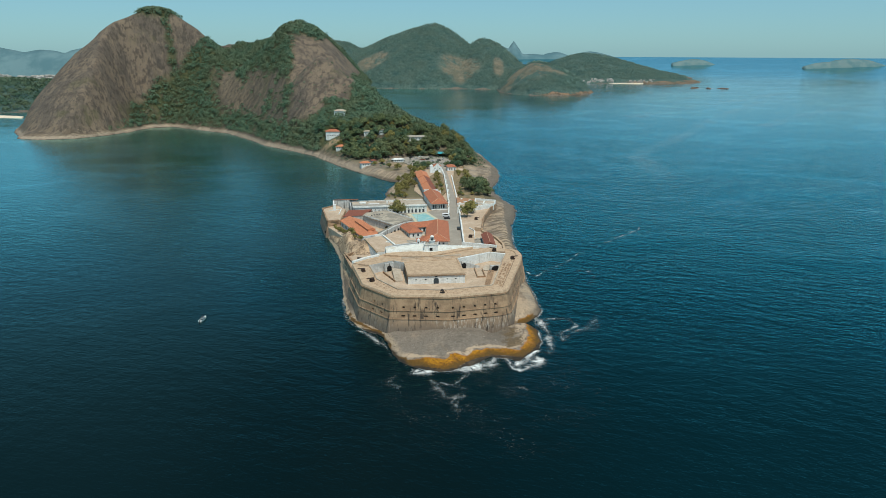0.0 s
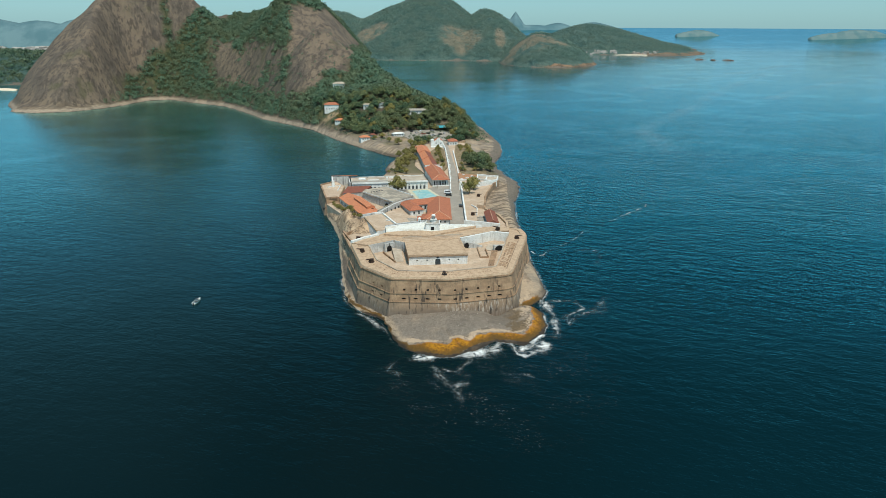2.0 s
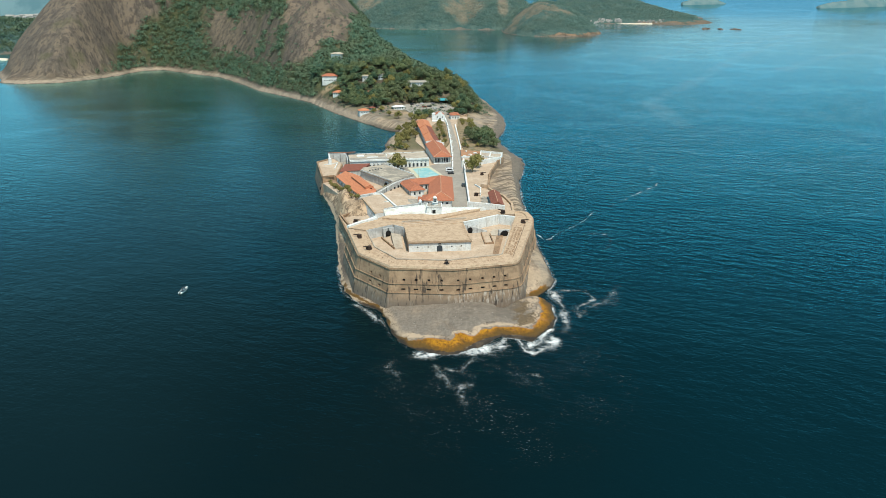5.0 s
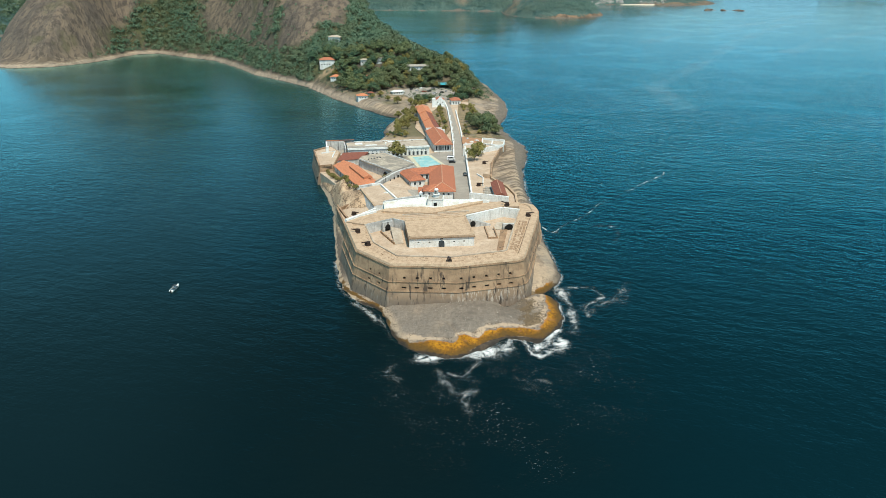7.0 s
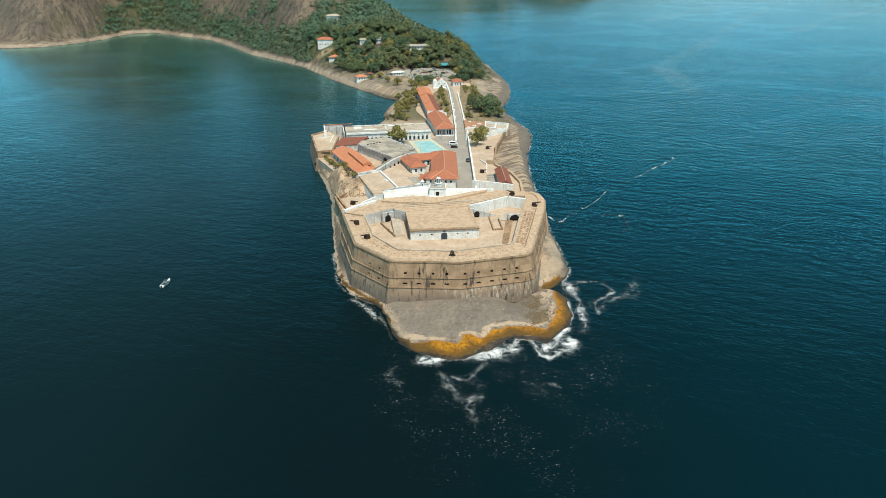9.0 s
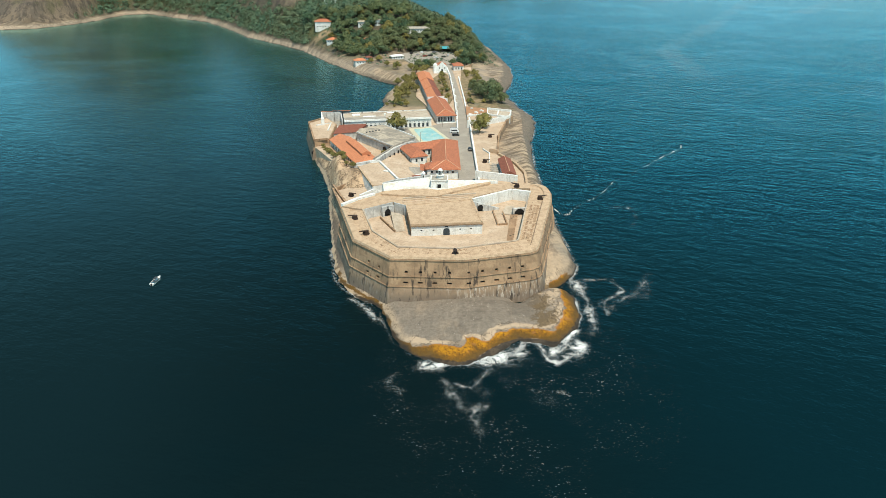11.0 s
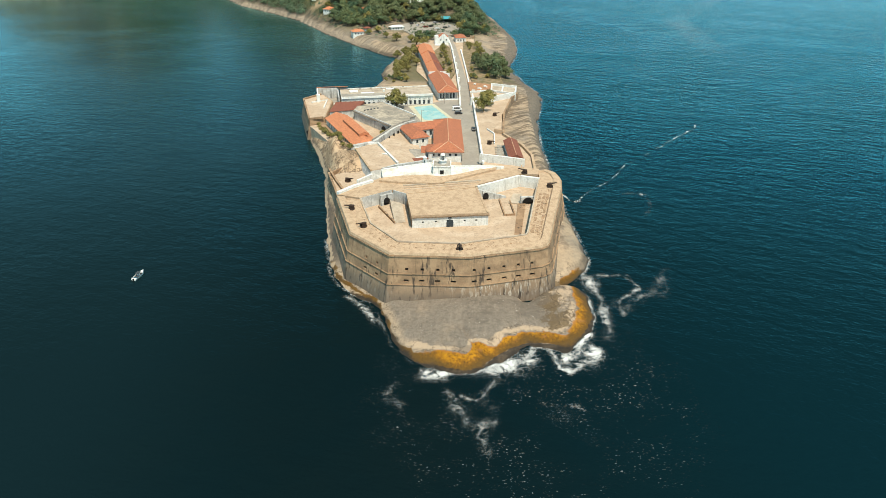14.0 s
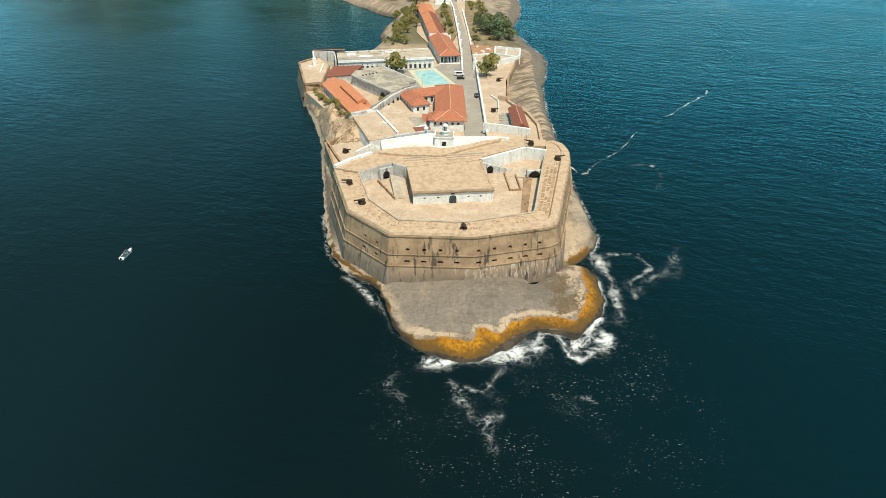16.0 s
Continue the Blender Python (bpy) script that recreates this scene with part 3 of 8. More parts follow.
# ------------------------------------------------------------------ the land
COAST_TIP = [(-32.4, -1.6), (-29.8, -6), (-27.8, -13), (-23.4, -25), (-17.5, -33), (-13, -35), (-7, -37.5), (-3, -38.4), (0.5, -38.0), (4, -36),
             (8, -33.0), (12.5, -28.6), (18, -24.4), (24, -25.0), (28.5, -26.6), (32, -23.5), (37.5, -15), (40, -8), (39.6, 4), (38.6, 11), (35.5, 13.6), (38.3, 17),
             (42, 24), (44, 32), (43.2, 45), (41.5, 64), (40.5, 85), (40, 110), (40, 130)]
COAST_OCEAN = [(39, 156), (40, 182), (41, 206), (45, 229), (48, 255), (47.5, 270), (42, 290), (36.5, 318), (31, 343), (38.5, 376), (42.5, 412), (43, 455),
               (36, 507), (28, 548), (12, 620), (0, 700), (-28, 790), (-90, 880), (-185, 980), (-370, 1090), (-550, 1170), (-715, 1120),
               (-765, 1000), (-748, 900), (-684, 780)]
COAST_BAY = [(-645, 725), (-631, 699), (-592, 686), (-552, 702), (-524, 746), (-512, 792), (-506, 855), (-472, 872), (-420, 831),
             (-359, 786), (-333, 757), (-288, 691), (-259, 643), (-208, 590), (-170, 543), (-131, 473), (-98, 424), (-67, 383),
             (-56, 374), (-62, 338), (-63, 318), (-59, 298), (-68, 262), (-98, 226), (-99, 214)]
COAST_FORT = [(-94.5, 193), (-83, 157), (-76, 140), (-67.5, 110), (-63.3, 86), (-59.3, 65), (-55.2, 45), (-50.4, 25), (-48.0, 15.6),
              (-45.4, 10.9), (-38.6, 3.7)]
COAST = COAST_TIP + COAST_OCEAN + COAST_BAY + COAST_FORT


def inland(poly, x, y):
    """Metres inland of a coast (negative at sea)."""
    best = np.full(x.shape, 1e9)
    inside = np.zeros(x.shape, bool)
    for (ax, ay), (bx_, by) in zip(poly, poly[1:] + poly[:1]):
        ex, ey = bx_ - ax, by - ay
        t = np.clip(((x - ax) * ex + (y - ay) * ey) / (ex * ex + ey * ey), 0, 1)
        best = np.minimum(best, np.hypot(x - ax - t * ex, y - ay - t * ey))
        if ay != by:
            hit = ((ay > y) != (by > y)) & (x < ex * (y - ay) / (by - ay) + ax)
            inside ^= hit
    return np.where(inside, best, -best)


def smooth(a, lo, hi):
    t = np.clip((a - lo) / (hi - lo), 0, 1)
    return t * t * (3 - 2 * t)


def lumps(x, y, size, seed=0.0, octaves=4):
    """Cheap smooth value noise in -1..1."""
    out, amp, tot = np.zeros(x.shape), 1.0, 0.0
    for o in range(octaves):
        k = (2 ** o) / size
        u, v = x * k + seed * 17.3 + o * 5.1, y * k + seed * 9.7 - o * 3.3
        iu, iv = np.floor(u), np.floor(v)
        fu, fv = u - iu, v - iv
        fu, fv = fu * fu * (3 - 2 * fu), fv * fv * (3 - 2 * fv)

        def h(a, b):
            s = np.sin(a * 127.1 + b * 311.7 + seed) * 43758.5453
            return (s - np.floor(s)) * 2 - 1
        out += amp * ((h(iu, iv) * (1 - fu) + h(iu + 1, iv) * fu) * (1 - fv) + (h(iu, iv + 1) * (1 - fu) + h(iu + 1, iv + 1) * fu) * fv)
        tot += amp
        amp *= 0.5
    return out / tot


def dome(x, y, cx, cy, top, left, right, front, back, p):
    rx = np.where(x < cx, left, right)
    ry = np.where(y < cy, front, back)
    r = np.hypot((x - cx) / rx, (y - cy) / ry)
    return top * (1 - np.minimum(r, 1.4) ** p)


def ridge(x, y, line, width, p=1.4):
    out = np.full(x.shape, -50.0)
    for (ax, ay, az), (bx_, by, bz) in zip(line, line[1:]):
        ex, ey = bx_ - ax, by - ay
        t = np.clip(((x - ax) * ex + (y - ay) * ey) / (ex * ex + ey * ey), 0, 1)
        d = np.hypot(x - ax - t * ex, y - ay - t * ey)
        out = np.maximum(out, (az + (bz - az) * t) * (1 - np.minimum(d / width, 1.3) ** p))
    return out


def soft_max(a, b, k):
    h = np.clip(0.5 + 0.5 * (a - b) / k, 0, 1)
    return b + (a - b) * h + k * h * (1 - h)


PEAK_A = (-526, 950, 186, 213, 214, 262, 200, 1.55)
PEAK_B = (-256, 850, 166, 135, 158, 215, 160, 1.55)
SADDLE = [(-500, 1060, 140), (-420, 1030, 141), (-357, 1000, 141), (-290, 900, 140)]
SPUR = [(-190, 705, 118), (-130, 655, 68), (-92, 605, 48), (-46, 570, 30), (6, 540, 5)]


NOTCH = [(-2.6, -19.0), (-0.8, -23.5), (1.2, -26.0), (3.6, -31.0)]
CLEFT = [(18.5, 0.8), (24, 6.2), (30, 11.2), (36, 13.4), (41, 14.6)]


def apron(x, y):
    """1 over the low wet shelf in the little bay of the tip."""
    return smooth(x, 2, 7) * (1 - smooth(x, 26, 31)) * (1 - smooth(y, -16, -8))


def line_dist(x, y, line):
    best = np.full(x.shape, 1e9)
    for (ax, ay), (bx_, by) in zip(line, line[1:]):
        t = np.clip(((x - ax) * (bx_ - ax) + (y - ay) * (by - ay)) / ((bx_ - ax) ** 2 + (by - ay) ** 2), 0, 1)
        best = np.minimum(best, np.hypot(x - ax - t * (bx_ - ax), y - ay - t * (by - ay)))
    return best


def ground_height(x, y):
    d = inland(COAST, x, y)
    dd = np.maximum(d, 0)
    near = 1 - np.exp(-np.maximum(dd - 1.7 * apron(x, y), 0) / 5.5) + 0.09 * np.minimum(dd, 1.7) * apron(x, y)
    brow = np.interp(x, [-34, -28, -17, -8, 0, 7, 15, 20, 30, 40], [2.6, 2.6, 3.0, 3.5, 4.4, 4.3, 3.0, 2.6, 3.4, 3.2])
    back = smooth(y, 8, 30)
    front = near * (brow * (1 - back) + 4.6 * back) + 6.5 * smooth(x, 18, 32) * smooth(y, 12, 50) * near
    front = front + (1 - back) * smooth(dd, 1.5, 6) * (0.55 * lumps(x, y, 11, 1.3, 3) + 0.5 * smooth(12 - dd, 0, 8) - 0.25)
    front = front - 1.7 * np.exp(-(line_dist(x, y, NOTCH) / 1.2) ** 2) * near - 2.3 * np.exp(-(line_dist(x, y, CLEFT) / 1.9) ** 2) * near
    mid = np.minimum(8.5 * (1 - np.exp(-dd / 5)), 6.2)
    neck = np.where(x > 6, 9.5 * (1 - np.exp(-dd / 19)), np.minimum(8.5 * (1 - np.exp(-dd / 8)), 6.4))
    beyond = 13 * (1 - np.exp(-dd / 17))
    s1, s2, s3 = smooth(y, 55, 100), smooth(y, 235, 280), smooth(y, 425, 500)
    base = front * (1 - s1) + mid * s1
    base = base + 6.0 * np.exp(-(((x + 53) / 10) ** 2 + ((y - 110) / 17) ** 2))
    scree = np.exp(-(((x + 66) / 9) ** 2 + ((y - 130) / 22) ** 2)) * smooth(dd, 0.5, 5)
    base = base + scree * (3.4 + 5.0 * lumps(x * 1.0 + y * 0.5, y * 0.4 - x * 0.8, 10, 1.9, 5) + 2.4 * np.abs(lumps(x, y, 5, 1.95, 4)))
    base = base * (1 - s2) + neck * s2
    base = base * (1 - s3) + beyond * s3
    lot = 1 - smooth(np.hypot((x + 34) / 34, (y - 468) / 42), 0.85, 1.15)
    base = base * (1 - lot) + np.minimum(base, 7.2) * lot
    base += lumps(x, y, 14, 1.0) * (0.35 + 0.4 * smooth(dd, 3, 10)) * (1 - smooth(y, 60, 90) * (1 - smooth(y, 440, 470)) * smooth(-x, -12, -4))
    crag = smooth(y, 250, 285) * (1 - smooth(y, 415, 440)) * np.maximum(smooth(-x, 34, 44), smooth(x, 16, 24)) * smooth(dd, 1, 6)
    base += crag * (lumps(x, y, 16, 1.7, 4) * 1.9)
    hills = soft_max(dome(x, y, *PEAK_A), dome(x, y, *PEAK_B), 18)
    hills = soft_max(hills, ridge(x, y, SADDLE, 185, 1.1), 16)
    hills = soft_max(hills, ridge(x, y, SPUR, 112, 1.3), 10)
    rough = lumps(x, y, 70, 2.0, 5) * 9 + lumps(x * 1.6, y * 0.5, 26, 3.0, 3) * 2.5
    hills = hills + rough * smooth(hills, 12, 70)
    hills = hills - 15.0 * gully_a(x, y) + 8.0 * np.exp(-(((x + 512) / 52) ** 2 + ((y - 950) / 50) ** 2))
    cap = 3.2 + 0.35 * np.minimum(dd, 8) + np.maximum(dd - 8, 0) * (1.75 + 0.75 * smooth(-x, 430, 520))
    hills = -soft_max(-hills, -cap, 14) * (1 - lot)
    z = np.where(y > 380, soft_max(base, hills * smooth(y, 420, 530), 4), base)
    sea_bed = -0.22 * np.maximum(-d, 0) - 0.6 * smooth(-d, 0, 2)
    z = np.where(d > 0, z, np.maximum(sea_bed, -6))
    z += 1.2 * np.exp(-np.abs(d) / 3.0) * lumps(x, y, 6, 4.0, 3)
    return z, d


def gully_a(x, y):
    """The cleft down the first peak: 1 on its line, 0 beside it."""
    ax, ay, bx_, by = -506, 952, -481, 915
    t = np.clip(((x - ax) * (bx_ - ax) + (y - ay) * (by - ay)) / ((bx_ - ax) ** 2 + (by - ay) ** 2), 0, 1)
    return np.clip(1 - np.hypot(x - ax - t * (bx_ - ax), y - ay - t * (by - ay)) / 8.0, 0, 1)


def hill_cover(x, y, z):
    """How much wood (0..1) stands on the hills: bare granite on the two peaks' faces and on the shore ledges."""
    edge = np.interp(y, [772, 805, 860, 894, 923, 952, 1010], [-521, -523, -526, -506, -470, -442, -395])
    bare_a = smooth(edge - x + lumps(x, y, 34, 5.0) * 9, -4, 5)
    bare_a = bare_a * (1 - 0.95 * (gully_a(x, y) > 0.35))
    cap_a = smooth(z + lumps(x, y, 40, 5.5) * 14, 176, 187)
    bearing = (x - 4) / (y + 292) + lumps(x, y, 70, 6.0) * 0.022
    foot = 34 + (bearing + 0.22) * 560 + lumps(x, y, 45, 6.5) * 16
    bare_b = smooth(bearing, -0.248, -0.236) * (1 - smooth(bearing, -0.118, -0.105)) * smooth(z - foot, -4, 8) * (y < 860)
    cap_b = smooth(z + lumps(x, y, 30, 7.0) * 10, 138, 149)
    bare_b = bare_b * (1 - 0.9 * smooth(lumps(x, y, 38, 7.7), 0.24, 0.4))
    flank_b = smooth(bearing, -0.36, -0.335) * (1 - smooth(bearing, -0.25, -0.235)) * smooth(z, 20, 34) * (1 - smooth(z + lumps(x, y, 40, 7.9) * 22, 82, 100)) * (y < 900)
    flank_b = flank_b * smooth(lumps(x * 0.7 + y * 0.7, (y - x) * 0.35, 34, 7.3), -0.14, 0.04)
    bare_b = np.maximum(bare_b * (1 - cap_b), 0.9 * flank_b)
    cover = 1 - np.maximum(bare_a * (1 - cap_a), bare_b)
    patch = smooth(lumps(x, y, 55, 8.0, 4), -0.60, -0.34)
    cover *= 0.15 + 0.85 * patch
    return np.clip(cover, 0, 1)


def grid_mesh(name, xs, ys, fn, floor=-4.0):
    gx, gy = np.meshgrid(xs, ys)
    z, d = fn(gx, gy)
    nx, ny = len(xs), len(ys)
    idx = np.arange(nx * ny).reshape(ny, nx)
    quads = np.stack([idx[:-1, :-1], idx[:-1, 1:], idx[1:, 1:], idx[1:, :-1]], -1).reshape(-1, 4)
    keep = z.reshape(-1)[quads].max(1) > floor
    quads = quads[keep]
    used = np.unique(quads)
    back = np.full(nx * ny, -1)
    back[used] = np.arange(len(used))
    co = np.stack([gx.reshape(-1), gy.reshape(-1), z.reshape(-1)], -1)[used]
    me = bpy.data.meshes.new(name)
    me.from_pydata(co.tolist(), [], back[quads].tolist())
    me.polygons.foreach_set("use_smooth", np.ones(len(quads), bool))
    return me, co, d.reshape(-1)[used]


def paint(me, name, values):
    me.attributes.new(name, "FLOAT", "POINT").data.foreach_set("value", np.asarray(values, np.float32))


xs = np.concatenate([np.arange(-790, -125, 6.0), np.arange(-125, -48, 1.1), np.arange(-48, 50, 0.7), np.arange(50, 66, 1.6)])
ys = np.concatenate([np.arange(-54, 30, 0.7), np.arange(30, 190, 1.1), np.arange(190, 440, 1.6), np.arange(440, 700, 3.4), np.arange(700, 1190, 6.5)])
land, land_co, land_d = grid_mesh("ground", xs, ys, ground_height)
lx, ly, lz = land_co.T
on_hill = smooth(ly, 430, 520)
cover = hill_cover(lx, ly, lz)
paint(land, "hill", np.clip(smooth(lz + 2.5 * lumps(lx, ly, 20, 9.0), 3.8, 6.6) * on_hill, 0, 1))
paint(land, "veg", np.clip(cover * smooth(lz, 4, 10) * smooth(ly, 420, 450) + 0.85 * smooth(lumps(lx, ly, 30, 41.0), -0.3, 0.1) * smooth(ly, 262, 280) * (1 - smooth(ly, 410, 440)) * smooth(land_d, 7, 13), 0, 1))
tip = 1 - smooth(ly, 16, 30)
near_lobe = np.exp(-(((lx + 4) / 11) ** 2 + ((ly + 34) / 12) ** 2))
far_lobe = np.exp(-(((lx - 36) / 9) ** 2 + ((ly + 8) / 17) ** 2))
shelf = apron(lx, ly)
weed_width = 1.7 + 4.3 * near_lobe + 1.9 * far_lobe * (1 - smooth(ly, 7, 12)) + 1.6 * smooth(lx, 2, 14) + lumps(lx, ly, 6, 9.5) * 2.2
weed_width = weed_width + 6.0 * np.exp(-(line_dist(lx, ly, NOTCH[1:]) / 2.4) ** 2)
weed_width = weed_width * (1 - 0.5 * np.exp(-(((lx - 6.5) / 3.2) ** 2 + ((ly + 27) / 6) ** 2)))
flank = (lx < -24) * (ly > -6) * (ly < 60) * (0.62 + 0.3 * lumps(lx, ly, 9, 10.8)) * smooth(3.0 - land_d, 0, 1.6) * (1 - 0.6 * smooth(ly, 14, 34))
paint(land, "weed", np.maximum(tip * smooth(weed_width + 1.7 * shelf - land_d, -2.3, 1.5) * (1 - shelf * (1 - smooth(land_d, 1.0, 2.2))), flank))
rim = (0.55 + 0.45 * smooth(lx, -24, -8)) * np.exp(-((land_d - weed_width - 1.7 * shelf - 2.0 - lumps(lx, ly, 9, 9.7)) / 1.8) ** 2) * (0.95 + 0.5 * lumps(lx, ly, 12, 9.8))
rim = np.maximum(rim, 0.9 * smooth(lx + 4 * lumps(lx, ly, 9, 9.9), 16, 24) * (0.6 + lumps(lx, ly, 6, 10.1)))
paint(land, "rim", np.clip(tip * rim, 0, 1))
moss = np.maximum(np.exp(-(((lx - 26) / 4) ** 2 + ((ly + 2) / 8) ** 2)), np.exp(-(((lx - 27.5) / 6) ** 2 + ((ly + 13) / 6) ** 2)))
moss = np.maximum(moss, np.exp(-(line_dist(lx, ly, CLEFT) / 1.6) ** 2) * smooth(lx, 22, 27))
paint(land, "moss", np.clip(tip * moss * 1.05, 0, 1))
paint(land, "ledge", (lx < -28) * smooth(ly, -2, 8) * (1 - smooth(ly, 210, 230)) * smooth(1.4 - np.abs(land_d - 0.3), 0, 0.9) * (0.85 + 0.4 * lumps(lx, ly, 14, 10.9)))
paint(land, "tide", 1 - tip)
paint(land, "soak", tip * np.maximum(shelf * (1 - smooth(land_d + 0.8 * lumps(lx, ly, 4, 9.4), 1.2, 2.2)), 0.85 * (1 - smooth(land_d + 0.7 * lumps(lx, ly, 4, 9.45), 0.3, 1.1))))
paint(land, "shore", smooth(ly, 380, 440) * (1 - smooth(lx, -30, 0)) * (0.8 + 0.5 * lumps(lx, ly, 30, 10.2)))
paint(land, "slope", smooth(lx, 16, 26) * smooth(ly, 20, 60) * (1 - smooth(ly, 520, 560)) + 0.7 * (1 - smooth(lx, -62, -48)) * smooth(ly, 250, 280) * (1 - smooth(lz, 9, 14)))
strand = smooth(ly, 120, 175) * (1 - smooth(ly, 440, 480)) * smooth(lx, 10, 18) * (6.0 + 3.0 * np.sin(ly / 34.0) + 2.0 * lumps(lx, ly, 25, 10.4))
paint(land, "band", np.maximum(smooth(strand - land_d, -1.2, 1.2) * (strand > 0.5), smooth(lx, 20, 30) * smooth(ly, 70, 130) * (1 - smooth(lz + 1.5 * lumps(lx, ly, 25, 10.4), 2.4, 3.8))))
paint(land, "grey", np.clip((1 - smooth(ly, 4, 26)) * smooth(lz, 1.0, 2.0) + 0.9 * smooth(lx, 24, 32) * smooth(ly, 60, 90) * (1 - smooth(lz, 3.0, 5.0)), 0, 1))
paint(land, "earth", np.clip(smooth(land_d, 12, 20) + (lx < 0) * (ly < 165) * smooth(land_d, 2.5, 6) * (0.8 + 0.5 * lumps(lx, ly, 12, 10.6)), 0, 1) * smooth(ly, 75, 90) * (1 - smooth(ly, 400, 430)) * (1 - smooth(lx, 6, 16)) * (1 - 0.85 * smooth(ly, 255, 275)))
paint(land, "cliff", (lx < -40) * smooth(ly, 60, 85) * (1 - smooth(ly, 172, 186)) * smooth(lz, 0.9, 1.6))
bare_earth = np.zeros(len(lx))
for cx, cy, rx, ry in ((-40, 594, 9, 18), (-150, 551, 14, 8), (-62, 440, 14, 10), (10, 470, 7, 16), (-30, 545, 10, 10)):
    bare_earth = np.maximum(bare_earth, smooth(-np.hypot((lx - cx) / rx, (ly - cy) / ry) + 0.3 * lumps(lx, ly, 9, 11.4), -1.0, -0.6))
land.attributes["earth"].data.foreach_get("value", keep_earth := np.zeros(len(lx), np.float32))
land.attributes["earth"].data.foreach_set("value", np.maximum(keep_earth, 0.9 * bare_earth).astype(np.float32))
setting("ground", land, "rock", "bare granite headland with wooded hills above the sea", "ground")


# ------------------------------------------------------------------ the sea
def sea_sheet():
    rings = [0.0]
    while rings[-1] < 4960:
        rings.append(rings[-1] + 25 + rings[-1] * 0.045)
    rings[-1] = 4960
    seg = 96
    co, faces = [(0, -240, 0)], []
    for r in rings[1:]:
        rise = 92.0 * max(0.0, (r - 3600) / 1360) ** 1.35
        co += [(r * math.sin(k * math.tau / seg), -240 + r * math.cos(k * math.tau / seg), rise) for k in range(seg)]
    for k in range(seg):
        faces.append((0, 1 + (k + 1) % seg, 1 + k))
    for i in range(len(rings) - 2):
        a, b = 1 + i * seg, 1 + (i + 1) * seg
        for k in range(seg):
            j = (k + 1) % seg
            faces.append((a + k, a + j, b + j, b + k))
    me = bpy.data.meshes.new("sea")
    me.from_pydata(co, [], faces)
    me.polygons.foreach_set("use_smooth", np.ones(len(faces), bool))
    return me


setting("water", sea_sheet(), "sea", "deep blue rippled sea reaching the horizon", "sea")


# ------------------------------------------------------------------ far land
BARE_FAR = ((-5, 2250, 75, 70), (130, 2250, 22, 60), (200, 1990, 85, 120), (262, 1960, 70, 40), (-330, 2330, 70, 60))


def far_land(name, label, xs, ys, fn, material):
    me, co, d = grid_mesh(name, xs, ys, fn, -3)
    bare, cliff = np.zeros(len(co)), np.zeros(len(co))
    for cx, cy, rx, ry in BARE_FAR:
        bare = np.maximum(bare, smooth(-np.hypot((co[:, 0] - cx) / rx, (co[:, 1] - cy) / ry), -1.15, -0.75))
    cliff = np.maximum(smooth(co[:, 0], 200, 270) * (co[:, 1] < 2300), 0.8 * smooth(co[:, 0], 650, 720))
    paint(me, "bare", bare)
    paint(me, "cliff", cliff)
    return setting(name, me, material, label, "hills"), co


def head_far(x, y):
    z = soft_max(dome(x, y, -108, 2560, 222, 480, 280, 430, 400, 1.45), dome(x, y, -515, 2600, 158, 470, 310, 440, 400, 1.6), 22)
    z = soft_max(z, dome(x, y, 85, 2500, 165, 190, 225, 380, 300, 1.5), 18)
    z = soft_max(z, dome(x, y, 238, 2030, 88, 118, 185, 245, 420, 1.7), 9)
    z += lumps(x, y, 160, 11.0, 5) * 13 * smooth(z, 5, 60) + lumps(x, y, 28, 12.0, 2) * 4.5 * smooth(z, 4, 25)
    return z, z


def head_point(x, y):
    z = soft_max(dome(x, y, 585, 3200, 112, 300, 430, 560, 380, 1.5), dome(x, y, 830, 3060, 44, 290, 230, 460, 280, 1.5), 14)
    z += lumps(x, y, 120, 13.0, 4) * 8 * smooth(z, 5, 60) + lumps(x, y, 30, 12.0, 2) * 4.5 * smooth(z, 4, 25)
    return z, z


def bay_side(x, y):
    z = soft_max(dome(x, y, -1060, 1400, 50, 400, 260, 350, 300, 2.4), dome(x, y, -1400, 1380, 60, 400, 300, 340, 300, 2.2), 20)
    z += lumps(x, y, 60, 14.0, 4) * 6 * smooth(z, 3, 20)
    return z, z




